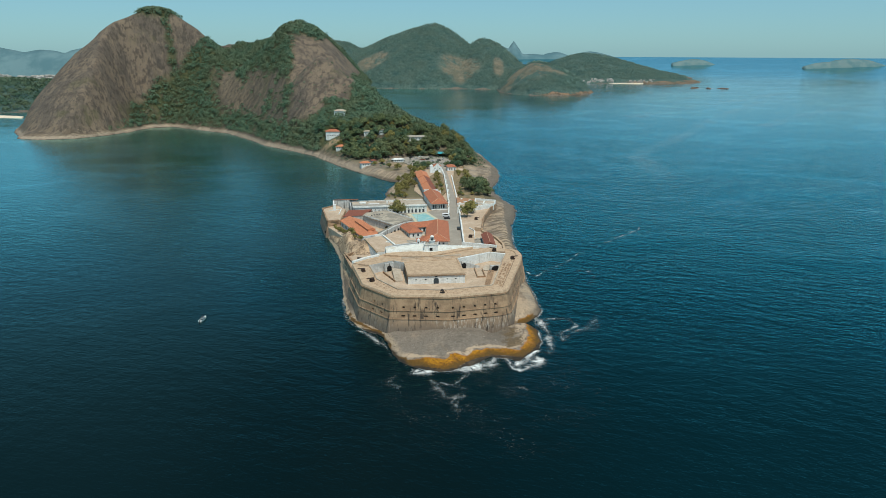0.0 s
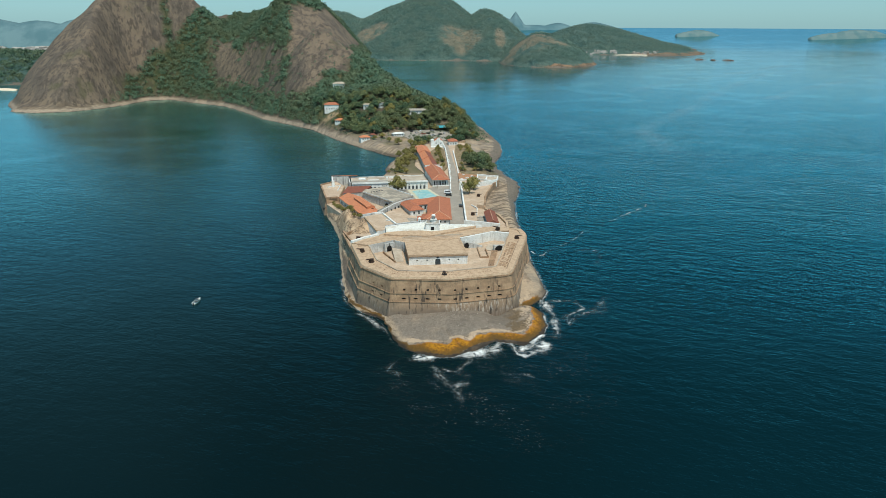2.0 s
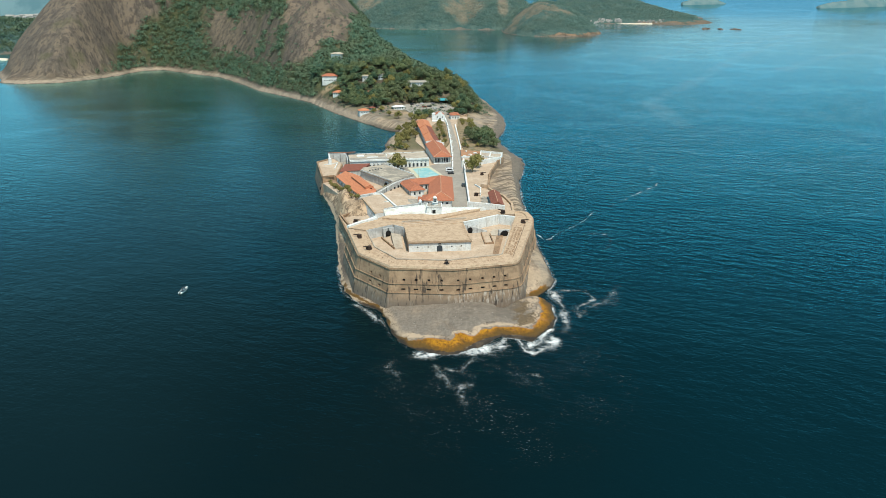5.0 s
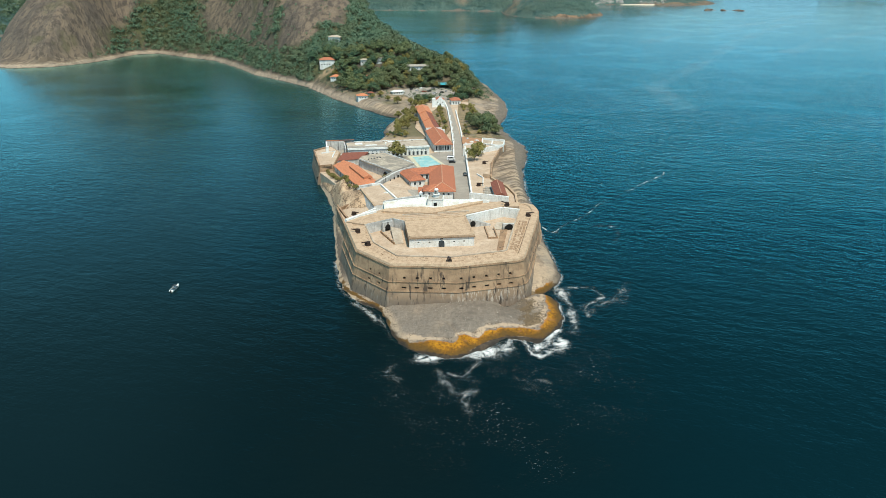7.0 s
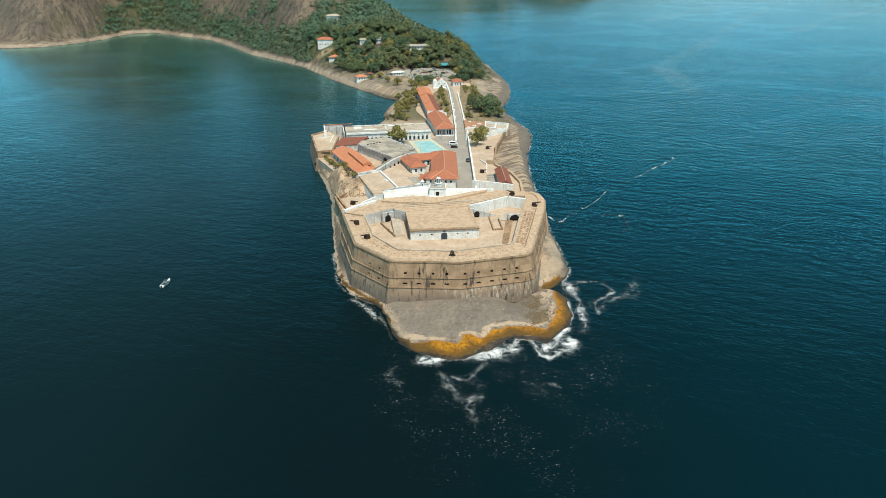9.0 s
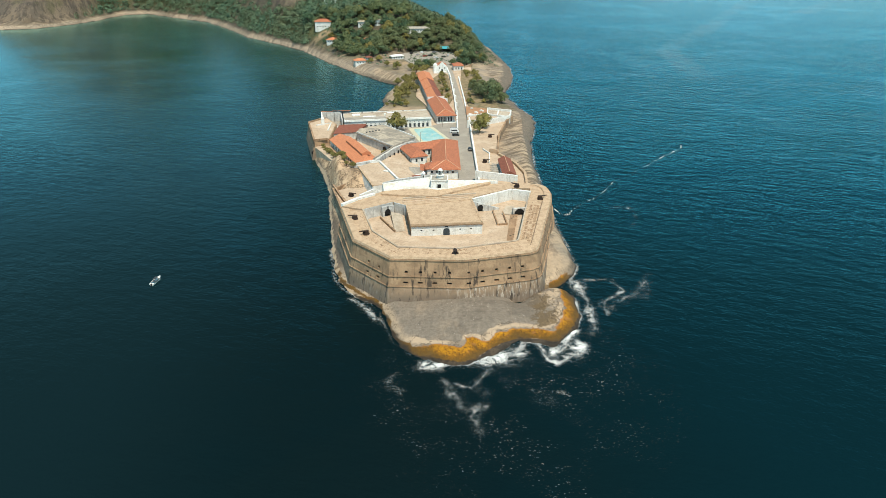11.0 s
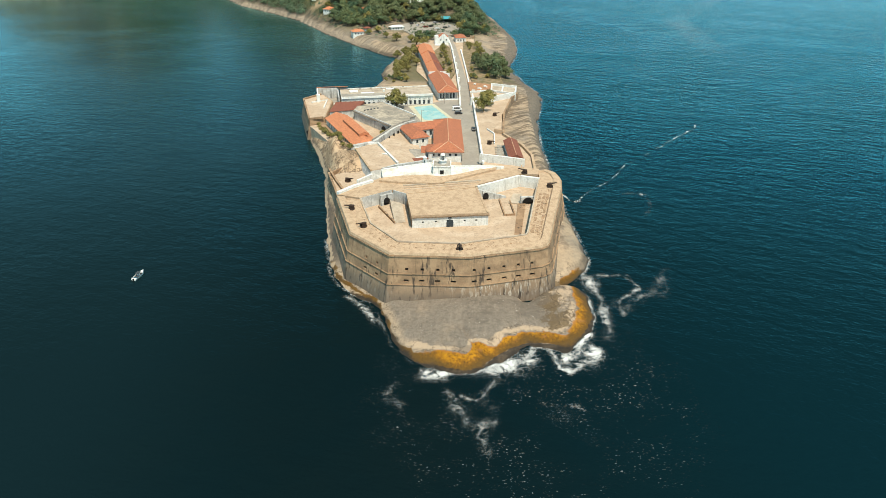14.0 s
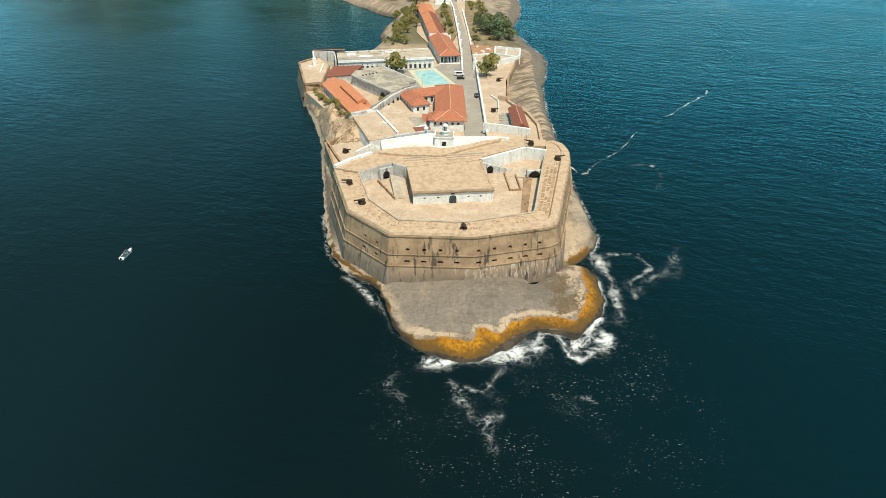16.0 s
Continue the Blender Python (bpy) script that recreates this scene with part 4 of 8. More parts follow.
def far_wood_material():
    """Far woodland with the haze of distance painted into its blue-green, tawny bare patches and a pale rocky foot."""
    n = Nodes("haze_tinted_woodland")
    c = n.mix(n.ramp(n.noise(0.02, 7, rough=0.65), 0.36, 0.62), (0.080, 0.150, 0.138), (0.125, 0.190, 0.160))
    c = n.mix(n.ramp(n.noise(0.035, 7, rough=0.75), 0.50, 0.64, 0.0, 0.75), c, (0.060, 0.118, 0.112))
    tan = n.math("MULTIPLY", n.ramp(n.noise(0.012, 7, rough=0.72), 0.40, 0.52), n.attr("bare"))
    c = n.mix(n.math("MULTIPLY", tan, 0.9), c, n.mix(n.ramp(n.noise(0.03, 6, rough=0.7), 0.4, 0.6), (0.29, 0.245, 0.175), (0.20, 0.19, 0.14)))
    z = n.math("ADD", n.axis(2), n.math("MULTIPLY", n.noise(0.02, 6, rough=0.7), 30.0))
    cliff = n.mix(n.ramp(n.noise(0.04, 6, rough=0.7), 0.42, 0.6), (0.40, 0.25, 0.155), (0.16, 0.11, 0.08))
    c = n.mix(n.math("MULTIPLY", n.ramp(z, 21.0, 25.0, 0.9, 0.0), n.attr("cliff")), c, cliff)
    c = n.mix(n.ramp(z, 15.5, 17.5, 0.9, 0.0), c, (0.24, 0.20, 0.16))
    n.bump(n.noise(0.05, 6, rough=0.7), 1.0, 26.0)
    return n.done(c, 0.95, 0.0, 0.1)


M["far_wood"] = far_wood_material()
# the haze of distance is mixed into these two colours as pale blue
M["far_isle"] = far_material("haze_tinted_island", (0.10, 0.185, 0.20), (0.155, 0.225, 0.225), 0.02)
M["far_blue"] = far_material("haze_tinted_hills", (0.085, 0.165, 0.19), (0.135, 0.225, 0.245), 0.008)
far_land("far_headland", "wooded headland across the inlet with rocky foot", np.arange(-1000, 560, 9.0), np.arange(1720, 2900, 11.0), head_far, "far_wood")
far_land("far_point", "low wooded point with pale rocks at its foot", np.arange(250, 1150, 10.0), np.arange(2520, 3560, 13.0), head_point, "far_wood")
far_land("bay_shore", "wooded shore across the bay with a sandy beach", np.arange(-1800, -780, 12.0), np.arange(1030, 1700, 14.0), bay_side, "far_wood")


def skyline(name, label, y, x0, x1, base, peaks, depth=120.0, material="far_blue", foot_drop=12):
    """A distant hill range or island: a ridge with sloping sides, its crest the sum of the named peaks."""
    xs_ = np.linspace(x0, x1, 90)
    top = np.full(90, -16.0)
    for cx, h, w, p in peaks:
        top = np.maximum(top, h * np.maximum(-0.6, 1 - (np.abs(xs_ - cx) / w) ** p))
    top = np.maximum(top, -11.0)
    top += lumps(xs_, xs_ * 0, (x1 - x0) / 9, 20.0, 4) * top * 0.10
    bm = bmesh.new()
    rows = []
    for x, t in zip(xs_, top):
        if x in (xs_[0], xs_[-1]):
            rows.append([bm.verts.new((x, y + dy, base - 14)) for dy in (-depth, -depth * 0.45, 0, depth)])
            continue
        rows.append([bm.verts.new((x, y - depth, base - foot_drop)), bm.verts.new((x, y - depth * 0.45, base + (t * 0.62 if t > 0 else t - 0.6))),
                     bm.verts.new((x, y, base + t)), bm.verts.new((x, y + depth, base - foot_drop))])
    for a, b in zip(rows, rows[1:]):
        for k in range(3):
            bm.faces.new((a[k], b[k], b[k + 1], a[k + 1]))
    for f in bm.faces:
        f.smooth = True
    return setting(name, bm, material, label, "hills")


skyline("backdrop_island", "low island on the horizon with haze painted into its colour", 4030, 1240, 1510, 50, [(1372, 36, 132, 1.9), (1300, 22, 90, 2.0)], 40, "far_isle")
skyline("backdrop_island_wide", "long island on the horizon with haze painted into its colour", 3690, 1850, 2310, 46, [(2110, 47, 215, 1.9), (1990, 30, 150, 2.0)], 40, "far_isle")
skyline("backdrop_range", "mountain range with blue haze painted into its colour", 4560, 120, 1160, 56,
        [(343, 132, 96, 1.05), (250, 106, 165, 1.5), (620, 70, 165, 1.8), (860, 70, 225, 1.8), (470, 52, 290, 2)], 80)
skyline("backdrop_bay_hills", "hills beyond the bay with blue haze painted into their colour", 3000, -2600, -1050, 30,
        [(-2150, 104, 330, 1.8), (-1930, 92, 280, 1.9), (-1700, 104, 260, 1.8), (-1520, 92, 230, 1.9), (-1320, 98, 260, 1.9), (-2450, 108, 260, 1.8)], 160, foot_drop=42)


def sand_strip(name, label, pts, width, z=0.5):
    """A low sandy beach along a line, sloping to the water."""
    bm = bmesh.new()
    rows = []
    for (x, y), w in zip(pts, width):
        rows.append([bm.verts.new((x, y - w, -0.3)), bm.verts.new((x, y, z + 1.2)), bm.verts.new((x, y + w, z + 2.0)), bm.verts.new((x, y + w, -1.0))])
    for a, b in zip(rows, rows[1:]):
        for k in range(3):
            bm.faces.new((a[k], b[k], b[k + 1], a[k + 1]))
    return setting(name, bm, "sand", label, "beach")


sand_strip("beach", "pale sandy beach across the bay", [(-1500, 1046), (-1150, 1040), (-900, 1030), (-840, 1020), (-815, 1012)], [10, 14, 13, 10, 3])
sand_strip("beach_far", "pale beach under the far point", [(530, 2660), (600, 2650), (680, 2640), (735, 2632)], [6, 12, 12, 5])


def sea_rock(x, y, sx, sy, sz, seed):
    """A low weathered rock standing out of the water."""
    bm = bmesh.new()
    bmesh.ops.create_icosphere(bm, subdivisions=3, radius=1.0)
    for v in bm.verts:
        w = 1 + 0.35 * float(lumps(np.array([v.co.x * 3 + seed]), np.array([v.co.y * 3 + v.co.z * 2]), 1.6, 3.0)[0])
        v.co = Vector((v.co.x * sx * w, v.co.y * sy * w, v.co.z * sz * w))
    ob = setting("sea_rock", bm, "sea_stone", "low dark rock awash off the point", "rock")
    ob.matrix_basis = pose(x, y, 0, 0, 0, seed * 40)
    return ob


M["sea_stone"] = worn("pale_sea_stone", (0.16, 0.13, 0.10), (0.10, 0.085, 0.07), None, 0.05, 0.4)
for k, spec in enumerate(((828, 2276, 26, 9, 5), (870, 2262, 30, 8, 4), (917, 2246, 24, 8, 4), (1020, 3200, 40, 22, 14), (1075, 3180, 34, 16, 9))):
    sea_rock(*spec, k + 1)


def bay_plain(x, y):
    z = dome(x, y, -2150, 2500, 9, 1000, 900, 780, 800, 6) + lumps(x, y, 200, 17.0) * 2
    return z, z


far_land("bay_plain", "flat built-up shore at the head of the bay", np.arange(-3100, -1200, 40.0), np.arange(1700, 3300, 40.0), bay_plain, "far_wood")


def town(n, x0, x1, y0, y1, fn, seed, small, large, label):
    """Far houses too many to count: small pale blocks with pitched roofs."""
    r = np.random.default_rng(seed)
    x, y = r.uniform(x0, x1, n), r.uniform(y0, y1, n)
    z, _ = fn(x, y)
    co, faces = [], []
    for px_, py_, pz in zip(x, y, z):
        if pz < 1.5:
            continue
        w, d, h = r.uniform(small, large), r.uniform(small, large) * 0.7, r.uniform(small, large) * 0.5
        k = len(co)
        for dz in (-2.0, h):
            co += [(px_ - w / 2, py_ - d / 2, pz + dz), (px_ + w / 2, py_ - d / 2, pz + dz), (px_ + w / 2, py_ + d / 2, pz + dz), (px_ - w / 2, py_ + d / 2, pz + dz)]
        co += [(px_ - w / 2, py_, pz + h * 1.35), (px_ + w / 2, py_, pz + h * 1.35)]
        faces += [tuple(k + i for i in f) for f in ((0, 1, 5, 4), (1, 2, 6, 5), (2, 3, 7, 6), (3, 0, 4, 7), (4, 5, 9, 8), (6, 7, 8, 9), (5, 6, 9), (7, 4, 8))]
    me = bpy.data.meshes.new("far_town")
    me.from_pydata(co, [], faces)
    setting("far_town", me, "sea_house", label, "town", "stuff")


town(420, -2700, -1350, 1880, 2900, bay_plain, 31, 8, 22, "pale houses of a town across the bay")
town(26, 500, 620, 2655, 2690, head_point, 32, 5, 11, "white buildings by the beach of the far point")
town(22, 690, 800, 2640, 2690, head_point, 33, 4, 9, "pale blocks at the foot of the far point")


# ------------------------------------------------------------------ walls with openings
def panel(bm, place, length, z0, z1, thick, holes):
    """A wall of real thickness with openings cut through it. place(u, z, d): the point u along, at height z, d deep."""
    us = sorted({0.0, length, *[h[0] for h in holes], *[h[1] for h in holes]})
    zs = sorted({z0, z1, *[h[2] for h in holes], *[h[3] for h in holes]})

    def solid(i, j):
        if not (0 <= i < len(us) - 1 and 0 <= j < len(zs) - 1):
            return False
        u, z = (us[i] + us[i + 1]) / 2, (zs[j] + zs[j + 1]) / 2
        return not any(h[0] < u < h[1] and h[2] < z < h[3] for h in holes)
    cache = {}

    def v(i, j, k):
        if (i, j, k) not in cache:
            cache[i, j, k] = bm.verts.new(place(us[i], zs[j], thick * k))
        return cache[i, j, k]
    for i in range(len(us) - 1):
        for j in range(len(zs) - 1):
            if not solid(i, j):
                continue
            bm.faces.new((v(i, j, 0), v(i + 1, j, 0), v(i + 1, j + 1, 0), v(i, j + 1, 0)))
            bm.faces.new((v(i, j, 1), v(i, j + 1, 1), v(i + 1, j + 1, 1), v(i + 1, j, 1)))
            for di, dj, a, b in ((-1, 0, (i, j + 1), (i, j)), (1, 0, (i + 1, j), (i + 1, j + 1)),
                                 (0, -1, (i, j), (i + 1, j)), (0, 1, (i + 1, j + 1), (i, j + 1))):
                if not solid(i + di, j + dj):
                    bm.faces.new((v(*a, 0), v(*a, 1), v(*b, 1), v(*b, 0)))
    bmesh.ops.recalc_face_normals(bm, faces=bm.faces)
    return bm


def straight(ax, ay, bx_, by):
    """place() for an upright wall from a to b whose outside lies to the right of that way."""
    e = Vector((bx_ - ax, by - ay))
    length = e.length
    e.normalize()
    n = Vector((-e.y, e.x))
    return (lambda u, z, d: (ax + e.x * u + n.x * d, ay + e.y * u + n.y * d, z)), length


def arch(bm, place, u, z0, w, h, d0, d1, seg=8):
    """A round-headed plug or leaf, from depth d0 to d1, standing at u."""
    pts = [(u - w / 2, z0), (u + w / 2, z0)]
    pts += [(u + w / 2 * math.cos(k * math.pi / seg), z0 + h - w / 2 + w / 2 * math.sin(k * math.pi / seg)) for k in range(seg + 1)]
    a = [bm.verts.new(place(p[0], p[1], d0)) for p in pts]
    b = [bm.verts.new(place(p[0], p[1], d1)) for p in pts]
    n = len(pts)
    bm.faces.new(a)
    bm.faces.new(list(reversed(b)))
    for i in range(n):
        bm.faces.new((a[i], b[i], b[(i + 1) % n], a[(i + 1) % n]))
    bmesh.ops.recalc_face_normals(bm, faces=bm.faces)
    return bm


def leaf_box(place, u0, u1, z0, z1, d0, d1):
    bm = bmesh.new()
    v = [bm.verts.new(place(u, z, d)) for d in (d0, d1) for z in (z0, z1) for u in (u0, u1)]
    for q in ((0, 1, 3, 2), (4, 6, 7, 5), (0, 4, 5, 1), (2, 3, 7, 6), (0, 2, 6, 4), (1, 5, 7, 3)):
        bm.faces.new([v[i] for i in q])
    bmesh.ops.recalc_face_normals(bm, faces=bm.faces)
    return bm


def roof_hip(bm, x0, x1, y0, y1, ze, zr, hip0=True, hip1=True, over=0.5, thick=0.25):
    """A tiled roof over a rectangle, its ridge along the longer side; a closed solid with eaves of real thickness."""
    x0, x1, y0, y1 = x0 - over, x1 + over, y0 - over, y1 + over
    along = (x1 - x0) >= (y1 - y0)
    half = (y1 - y0) / 2 if along else (x1 - x0) / 2
    if along:
        r0 = (x0 + (half if hip0 else 0), (y0 + y1) / 2, zr)
        r1 = (x1 - (half if hip1 else 0), (y0 + y1) / 2, zr)
        c = [(x0, y0), (x1, y0), (x1, y1), (x0, y1)]
    else:
        r0 = ((x0 + x1) / 2, y0 + (half if hip0 else 0), zr)
        r1 = ((x0 + x1) / 2, y1 - (half if hip1 else 0), zr)
        c = [(x1, y0), (x1, y1), (x0, y1), (x0, y0)]
    lo = [bm.verts.new((*p, ze - thick)) for p in c]
    hi = [bm.verts.new((*p, ze)) for p in c]
    a, b = bm.verts.new(r0), bm.verts.new(r1)
    bm.faces.new((hi[0], hi[1], b, a))
    bm.faces.new((hi[2], hi[3], a, b))
    bm.faces.new((hi[1], hi[2], b))
    bm.faces.new((hi[3], hi[0], a))
    for i in range(4):
        j = (i + 1) % 4
        bm.faces.new((lo[i], lo[j], hi[j], hi[i]))
    bm.faces.new(list(reversed(lo)))
    bmesh.ops.recalc_face_normals(bm, faces=bm.faces)
    return bm


def ridge_caps(parent, x0, x1, y0, y1, ze, zr, hip0=True, hip1=True, over=0.5, r=0.22, mat="ridge"):
    """The rounded ridge and hip tiles."""
    x0, x1, y0, y1 = x0 - over, x1 + over, y0 - over, y1 + over
    along = (x1 - x0) >= (y1 - y0)
    half = (y1 - y0) / 2 if along else (x1 - x0) / 2
    mx, my = (x0 + x1) / 2, (y0 + y1) / 2
    a = Vector((x0 + (half if hip0 else 0), my, zr)) if along else Vector((mx, y0 + (half if hip0 else 0), zr))
    b = Vector((x1 - (half if hip1 else 0), my, zr)) if along else Vector((mx, y1 - (half if hip1 else 0), zr))
    lines = [(a, b)]
    if hip0:
        lines += [(a, Vector((x0, y0, ze))), (a, Vector((x0, y1, ze)) if along else Vector((x1, y0, ze)))]
    if hip1:
        lines += [(b, Vector((x1, y1, ze))), (b, Vector((x1, y0, ze)) if along else Vector((x0, y1, ze)))]
    for p, q in lines:
        bm = bmesh.new()
        cylinder(bm, 0, 0, 0, (q - p).length, r, r, 6)
        turn(bm, Matrix.Translation(p) @ (q - p).to_track_quat("Z", "Y").to_matrix().to_4x4())
        part("ridge_cap", bm, mat, parent)


# ------------------------------------------------------------------ the front bastion (fort heights count from 10 m below the sea)
DATUM = -10.0
OUT = [(-50.4, 45.3), (-41.0, 14.6), (-26.2, -0.2), (-0.3, -0.6), (23.2, 6.5), (25.3, 8.2), (26.3, 10.6), (35.9, 57.0), (36.9, 67.5), (35.6, 74.0), (32.0, 77.6), (28.0, 76.0)]
INN = [(-41.2, 43.0), (-34.8, 21.6), (-24.1, 7.7), (-3.4, 7.0), (18.2, 14.4), (19.0, 15.0), (19.5, 16.4), (25.9, 55.0), (27.9, 65.0), (28.3, 69.0), (28.4, 71.5), (27.6, 73.0)]
Z_TOP, Z_YARD, Z_FOOT, BATTER = 27.6, 24.0, 9.5, 3.4


def batter_line(z, out=0.0):
    """The outer face's plan at a height."""
    k = BATTER * (Z_TOP - z) / (Z_TOP - Z_FOOT) + out
    res = []
    for i, p in enumerate(OUT):
        a = Vector(OUT[max(i - 1, 0)])
        b = Vector(OUT[min(i + 1, len(OUT) - 1)])
        q = Vector(p)
        e = (q - a).normalized() if i else (b - q).normalized()
        f = (b - q).normalized() if i < len(OUT) - 1 else e
        n1, n2 = Vector((e.y, -e.x)), Vector((f.y, -f.x))
        m = (n1 + n2).normalized()
        res.append(q + m * (k / max(0.5, m.dot(n1))))
    return res


def port_holes(i, length):
    """The two tiers of gun ports of one face, as fractions turned into metres."""
    at = {1: (0.465, 0.738), 2: (0.227, 0.418, 0.609, 0.80), 3: (0.06, 0.262, 0.468, 0.668, 0.862)}.get(i, ())
    up = [(f * length - 0.5, f * length + 0.5, 22.4, 23.35) for f in at]
    low = [(f * length - 0.8, f * length + 0.8, 18.7, 19.5) for f in at]
    side = {0: (0.2, 0.45, 0.7), 6: (0.12, 0.26, 0.40, 0.55, 0.70, 0.84)}.get(i, ())
    return up + low + [(f * length - 0.45, f * length + 0.45, 22.4, 23.3) for f in side]


bastion = thing("bastion_wall", "tall weathered stone bastion wall with two tiers of gun ports", "fort wall", kind="structure")
foot, head = batter_line(Z_FOOT), batter_line(Z_TOP)
for i in range(len(OUT) - 1):
    fa, fb, ta, tb = foot[i], foot[i + 1], head[i], head[i + 1]
    length = (tb - ta).length
    e = (tb - ta).normalized()
    inward = Vector((-e.y, e.x))

    def face_place(u, z, d, fa=fa, fb=fb, ta=ta, tb=tb, length=length, inward=inward):
        k = (z - Z_FOOT) / (Z_TOP - Z_FOOT)
        p = fa.lerp(fb, u / length).lerp(ta.lerp(tb, u / length), k) + inward * d
        return (p.x, p.y, z)
    holes = port_holes(i, length)
    part("wall_face", panel(bmesh.new(), face_place, length, Z_FOOT, Z_TOP, 1.6, holes), "wall", bastion)
    # near-black plates set back in the ports paint their inner shade
    for h in holes:
        part("gun_port", leaf_box(face_place, h[0] - 0.05, h[1] + 0.05, h[2] - 0.05, h[3] + 0.05, 0.9, 1.2), "dark", bastion, "near-black plate painting the shade in a gun port")
for z, w, out in ((27.2, 0.40, 0.34), (21.35, 0.28, 0.28), (17.7, 0.28, 0.28)):
    bm = bmesh.new()
    wall_run(bm, [tuple(p) for p in batter_line(z, out)], z - w / 2, z + w / 2, 0.7, 1.0)
    part("string_course", bm, "wall", bastion, "projecting stone moulding")
# the broad firing platform on top and its low rim
bm = bmesh.new()
top_o = [bm.verts.new((p.x, p.y, 27.62)) for p in batter_line(Z_TOP, 0.1)]
mid_o = [bm.verts.new((p.x, p.y, 28.45)) for p in batter_line(Z_TOP, -0.25)]
ring = [(Vector(o).lerp(Vector(i_), 0.34), Vector(o).lerp(Vector(i_), 0.36)) for o, i_ in zip(OUT, INN)]
rim_i = [bm.verts.new((*p, 28.62)) for p, q in ring]
rim_f = [bm.verts.new((*q, 28.12)) for p, q in ring]
top_i = [bm.verts.new((*p, 28.24)) for p in INN]
low_i = [bm.verts.new((*p, Z_YARD - 1)) for p in INN]
for i in range(len(OUT) - 1):
    for a, b in ((top_o, mid_o), (mid_o, rim_i), (rim_i, rim_f), (rim_f, top_i), (top_i, low_i)):
        bm.faces.new((a[i], a[i + 1], b[i + 1], b[i]))
part("firing_platform", bm, "paving", bastion, "broad worn stone firing platform with loose grey patches")
bm = bmesh.new()
wall_run(bm, INN[:9], 28.2, 28.72, 0.5, 0.5)
part("inner_kerb", bm, "pale_roof", bastion, "pale worn kerb along the yard")
# a thin dark strip behind the rim, rows of dark sleepers, and loose rubble
bm = bmesh.new()
wall_run(bm, [tuple(q) for p, q in ring][1:8], 28.1, 28.2, 0.35, 0.9)
part("gutter", bm, "stone_trim", bastion, "thin dark strip behind the rim")
sleeper = mesh_of(bx(-0.5, 0.5, -0.16, 0.16, 0, 0.12), "slab")
sleeper.materials.append(M["wall"])
for k in range(46):
    f = 0.04 + 0.88 * k / 46
    a, b = Vector(OUT[6]).lerp(Vector(OUT[7]), f), Vector(INN[6]).lerp(Vector(INN[7]), f)
    for g in (0.50, 0.64, 0.80):
        if random.random() < 0.3:
            continue
        p = a.lerp(b, g + random.uniform(-0.02, 0.02))
        ob = part("slab", sleeper, "stone_trim", bastion)
        ob.matrix_basis = pose(p.x, p.y, 28.10 + 0.14 * (g - 0.36), 0, 0, 12 + random.uniform(-10, 10))
bm = bmesh.new()
for k in range(900):
    i_ = random.choice((0, 1, 1, 2, 2, 3, 3, 6, 6))
    f, g = random.random(), random.choice((random.uniform(0.40, 0.60), random.uniform(0.75, 0.94)))
    if math.sin(f * 19 + i_ * 2.1) + math.sin(f * 47) < -0.2:
        continue
    p = Vector(OUT[i_]).lerp(Vector(OUT[i_ + 1]), f).lerp(Vector(INN[i_]).lerp(Vector(INN[i_ + 1]), f), g)
    w, d, h = random.uniform(0.05, 0.19), random.uniform(0.05, 0.15), random.uniform(0.02, 0.10)
    box(bm, p.x - w, p.x + w, p.y - d, p.y + d, 28.05, 28.16 + 0.15 * (g - 0.36) + h)
rubble = setting("rubble", bm, "wall", "loose rubble and old footings on the firing platform", "rubble", "stuff")

# the sunken gun yard
yard_poly = [INN[0], *INN[1:11], (20, 68), (3, 57), (-24, 48), (-30, 52)]
setting("gun_yard_floor", prism(bmesh.new(), yard_poly, Z_YARD - 1.2, Z_YARD), "sand_floor", "sandy floor of the sunken gun yard", "floor")

# ------------------------------------------------------------------ the casemate block in the yard
K = [(-20.7, 27.3), (6.6, 31.0), (2.6, 55.6), (-24.1, 47.8)]
block = thing("casemate_block", "flat-roofed white casemate block with an arched blue door", "building", kind="")
place, length = straight(*K[0], *K[1])
DOOR_U = 13.6
holes = [(DOOR_U - 1.1, DOOR_U + 1.1, Z_YARD, 26.7)]
holes += [(u - 0.35, u + 0.35, 25.9, 26.5) for u in (3.9, 8.6, 19.0, 23.2)]
part("front_wall", panel(bmesh.new(), place, length, Z_YARD - 0.3, 28.1, 0.7, holes), "limewash", block)
# each vent's shade is a near-black plate in its reveal
for u in (3.9, 8.6, 19.0, 23.2):
    part("vent", leaf_box(place, u - 0.36, u + 0.36, 25.88, 26.52, 0.25, 0.4), "dark", block, "near-black plate painting the shade in a small vent")
part("door", leaf_box(place, DOOR_U - 1.26, DOOR_U + 1.26, Z_YARD, 26.95, 0.3, 0.45), "door_blue", block, "dark blue arched door")
bm = bmesh.new()
arch(bm, place, DOOR_U, Z_YARD, 2.5, 2.95, -0.10, 0.28, 10)
part("door_surround", bm, "shutter", block, "grey-blue painted arched door surround")
bm = bmesh.new()
arch(bm, place, DOOR_U, 27.3, 1.4, 0.7, -0.08, 0.3, 8)
part("lunette", bm, "shutter", block)
for a, b in ((1, 2), (2, 3), (3, 0)):
    pl, ln = straight(*K[a], *K[b])
    part("side_wall", panel(bmesh.new(), pl, ln, Z_YARD - 0.3, 28.1, 0.7, []), "wall" if a == 3 else "limewash", block)
part("roof", prism(bmesh.new(), offset(ccw(K), -0.5), 28.0, 28.86), "paving", block, "flat sandy roof with worn patches")
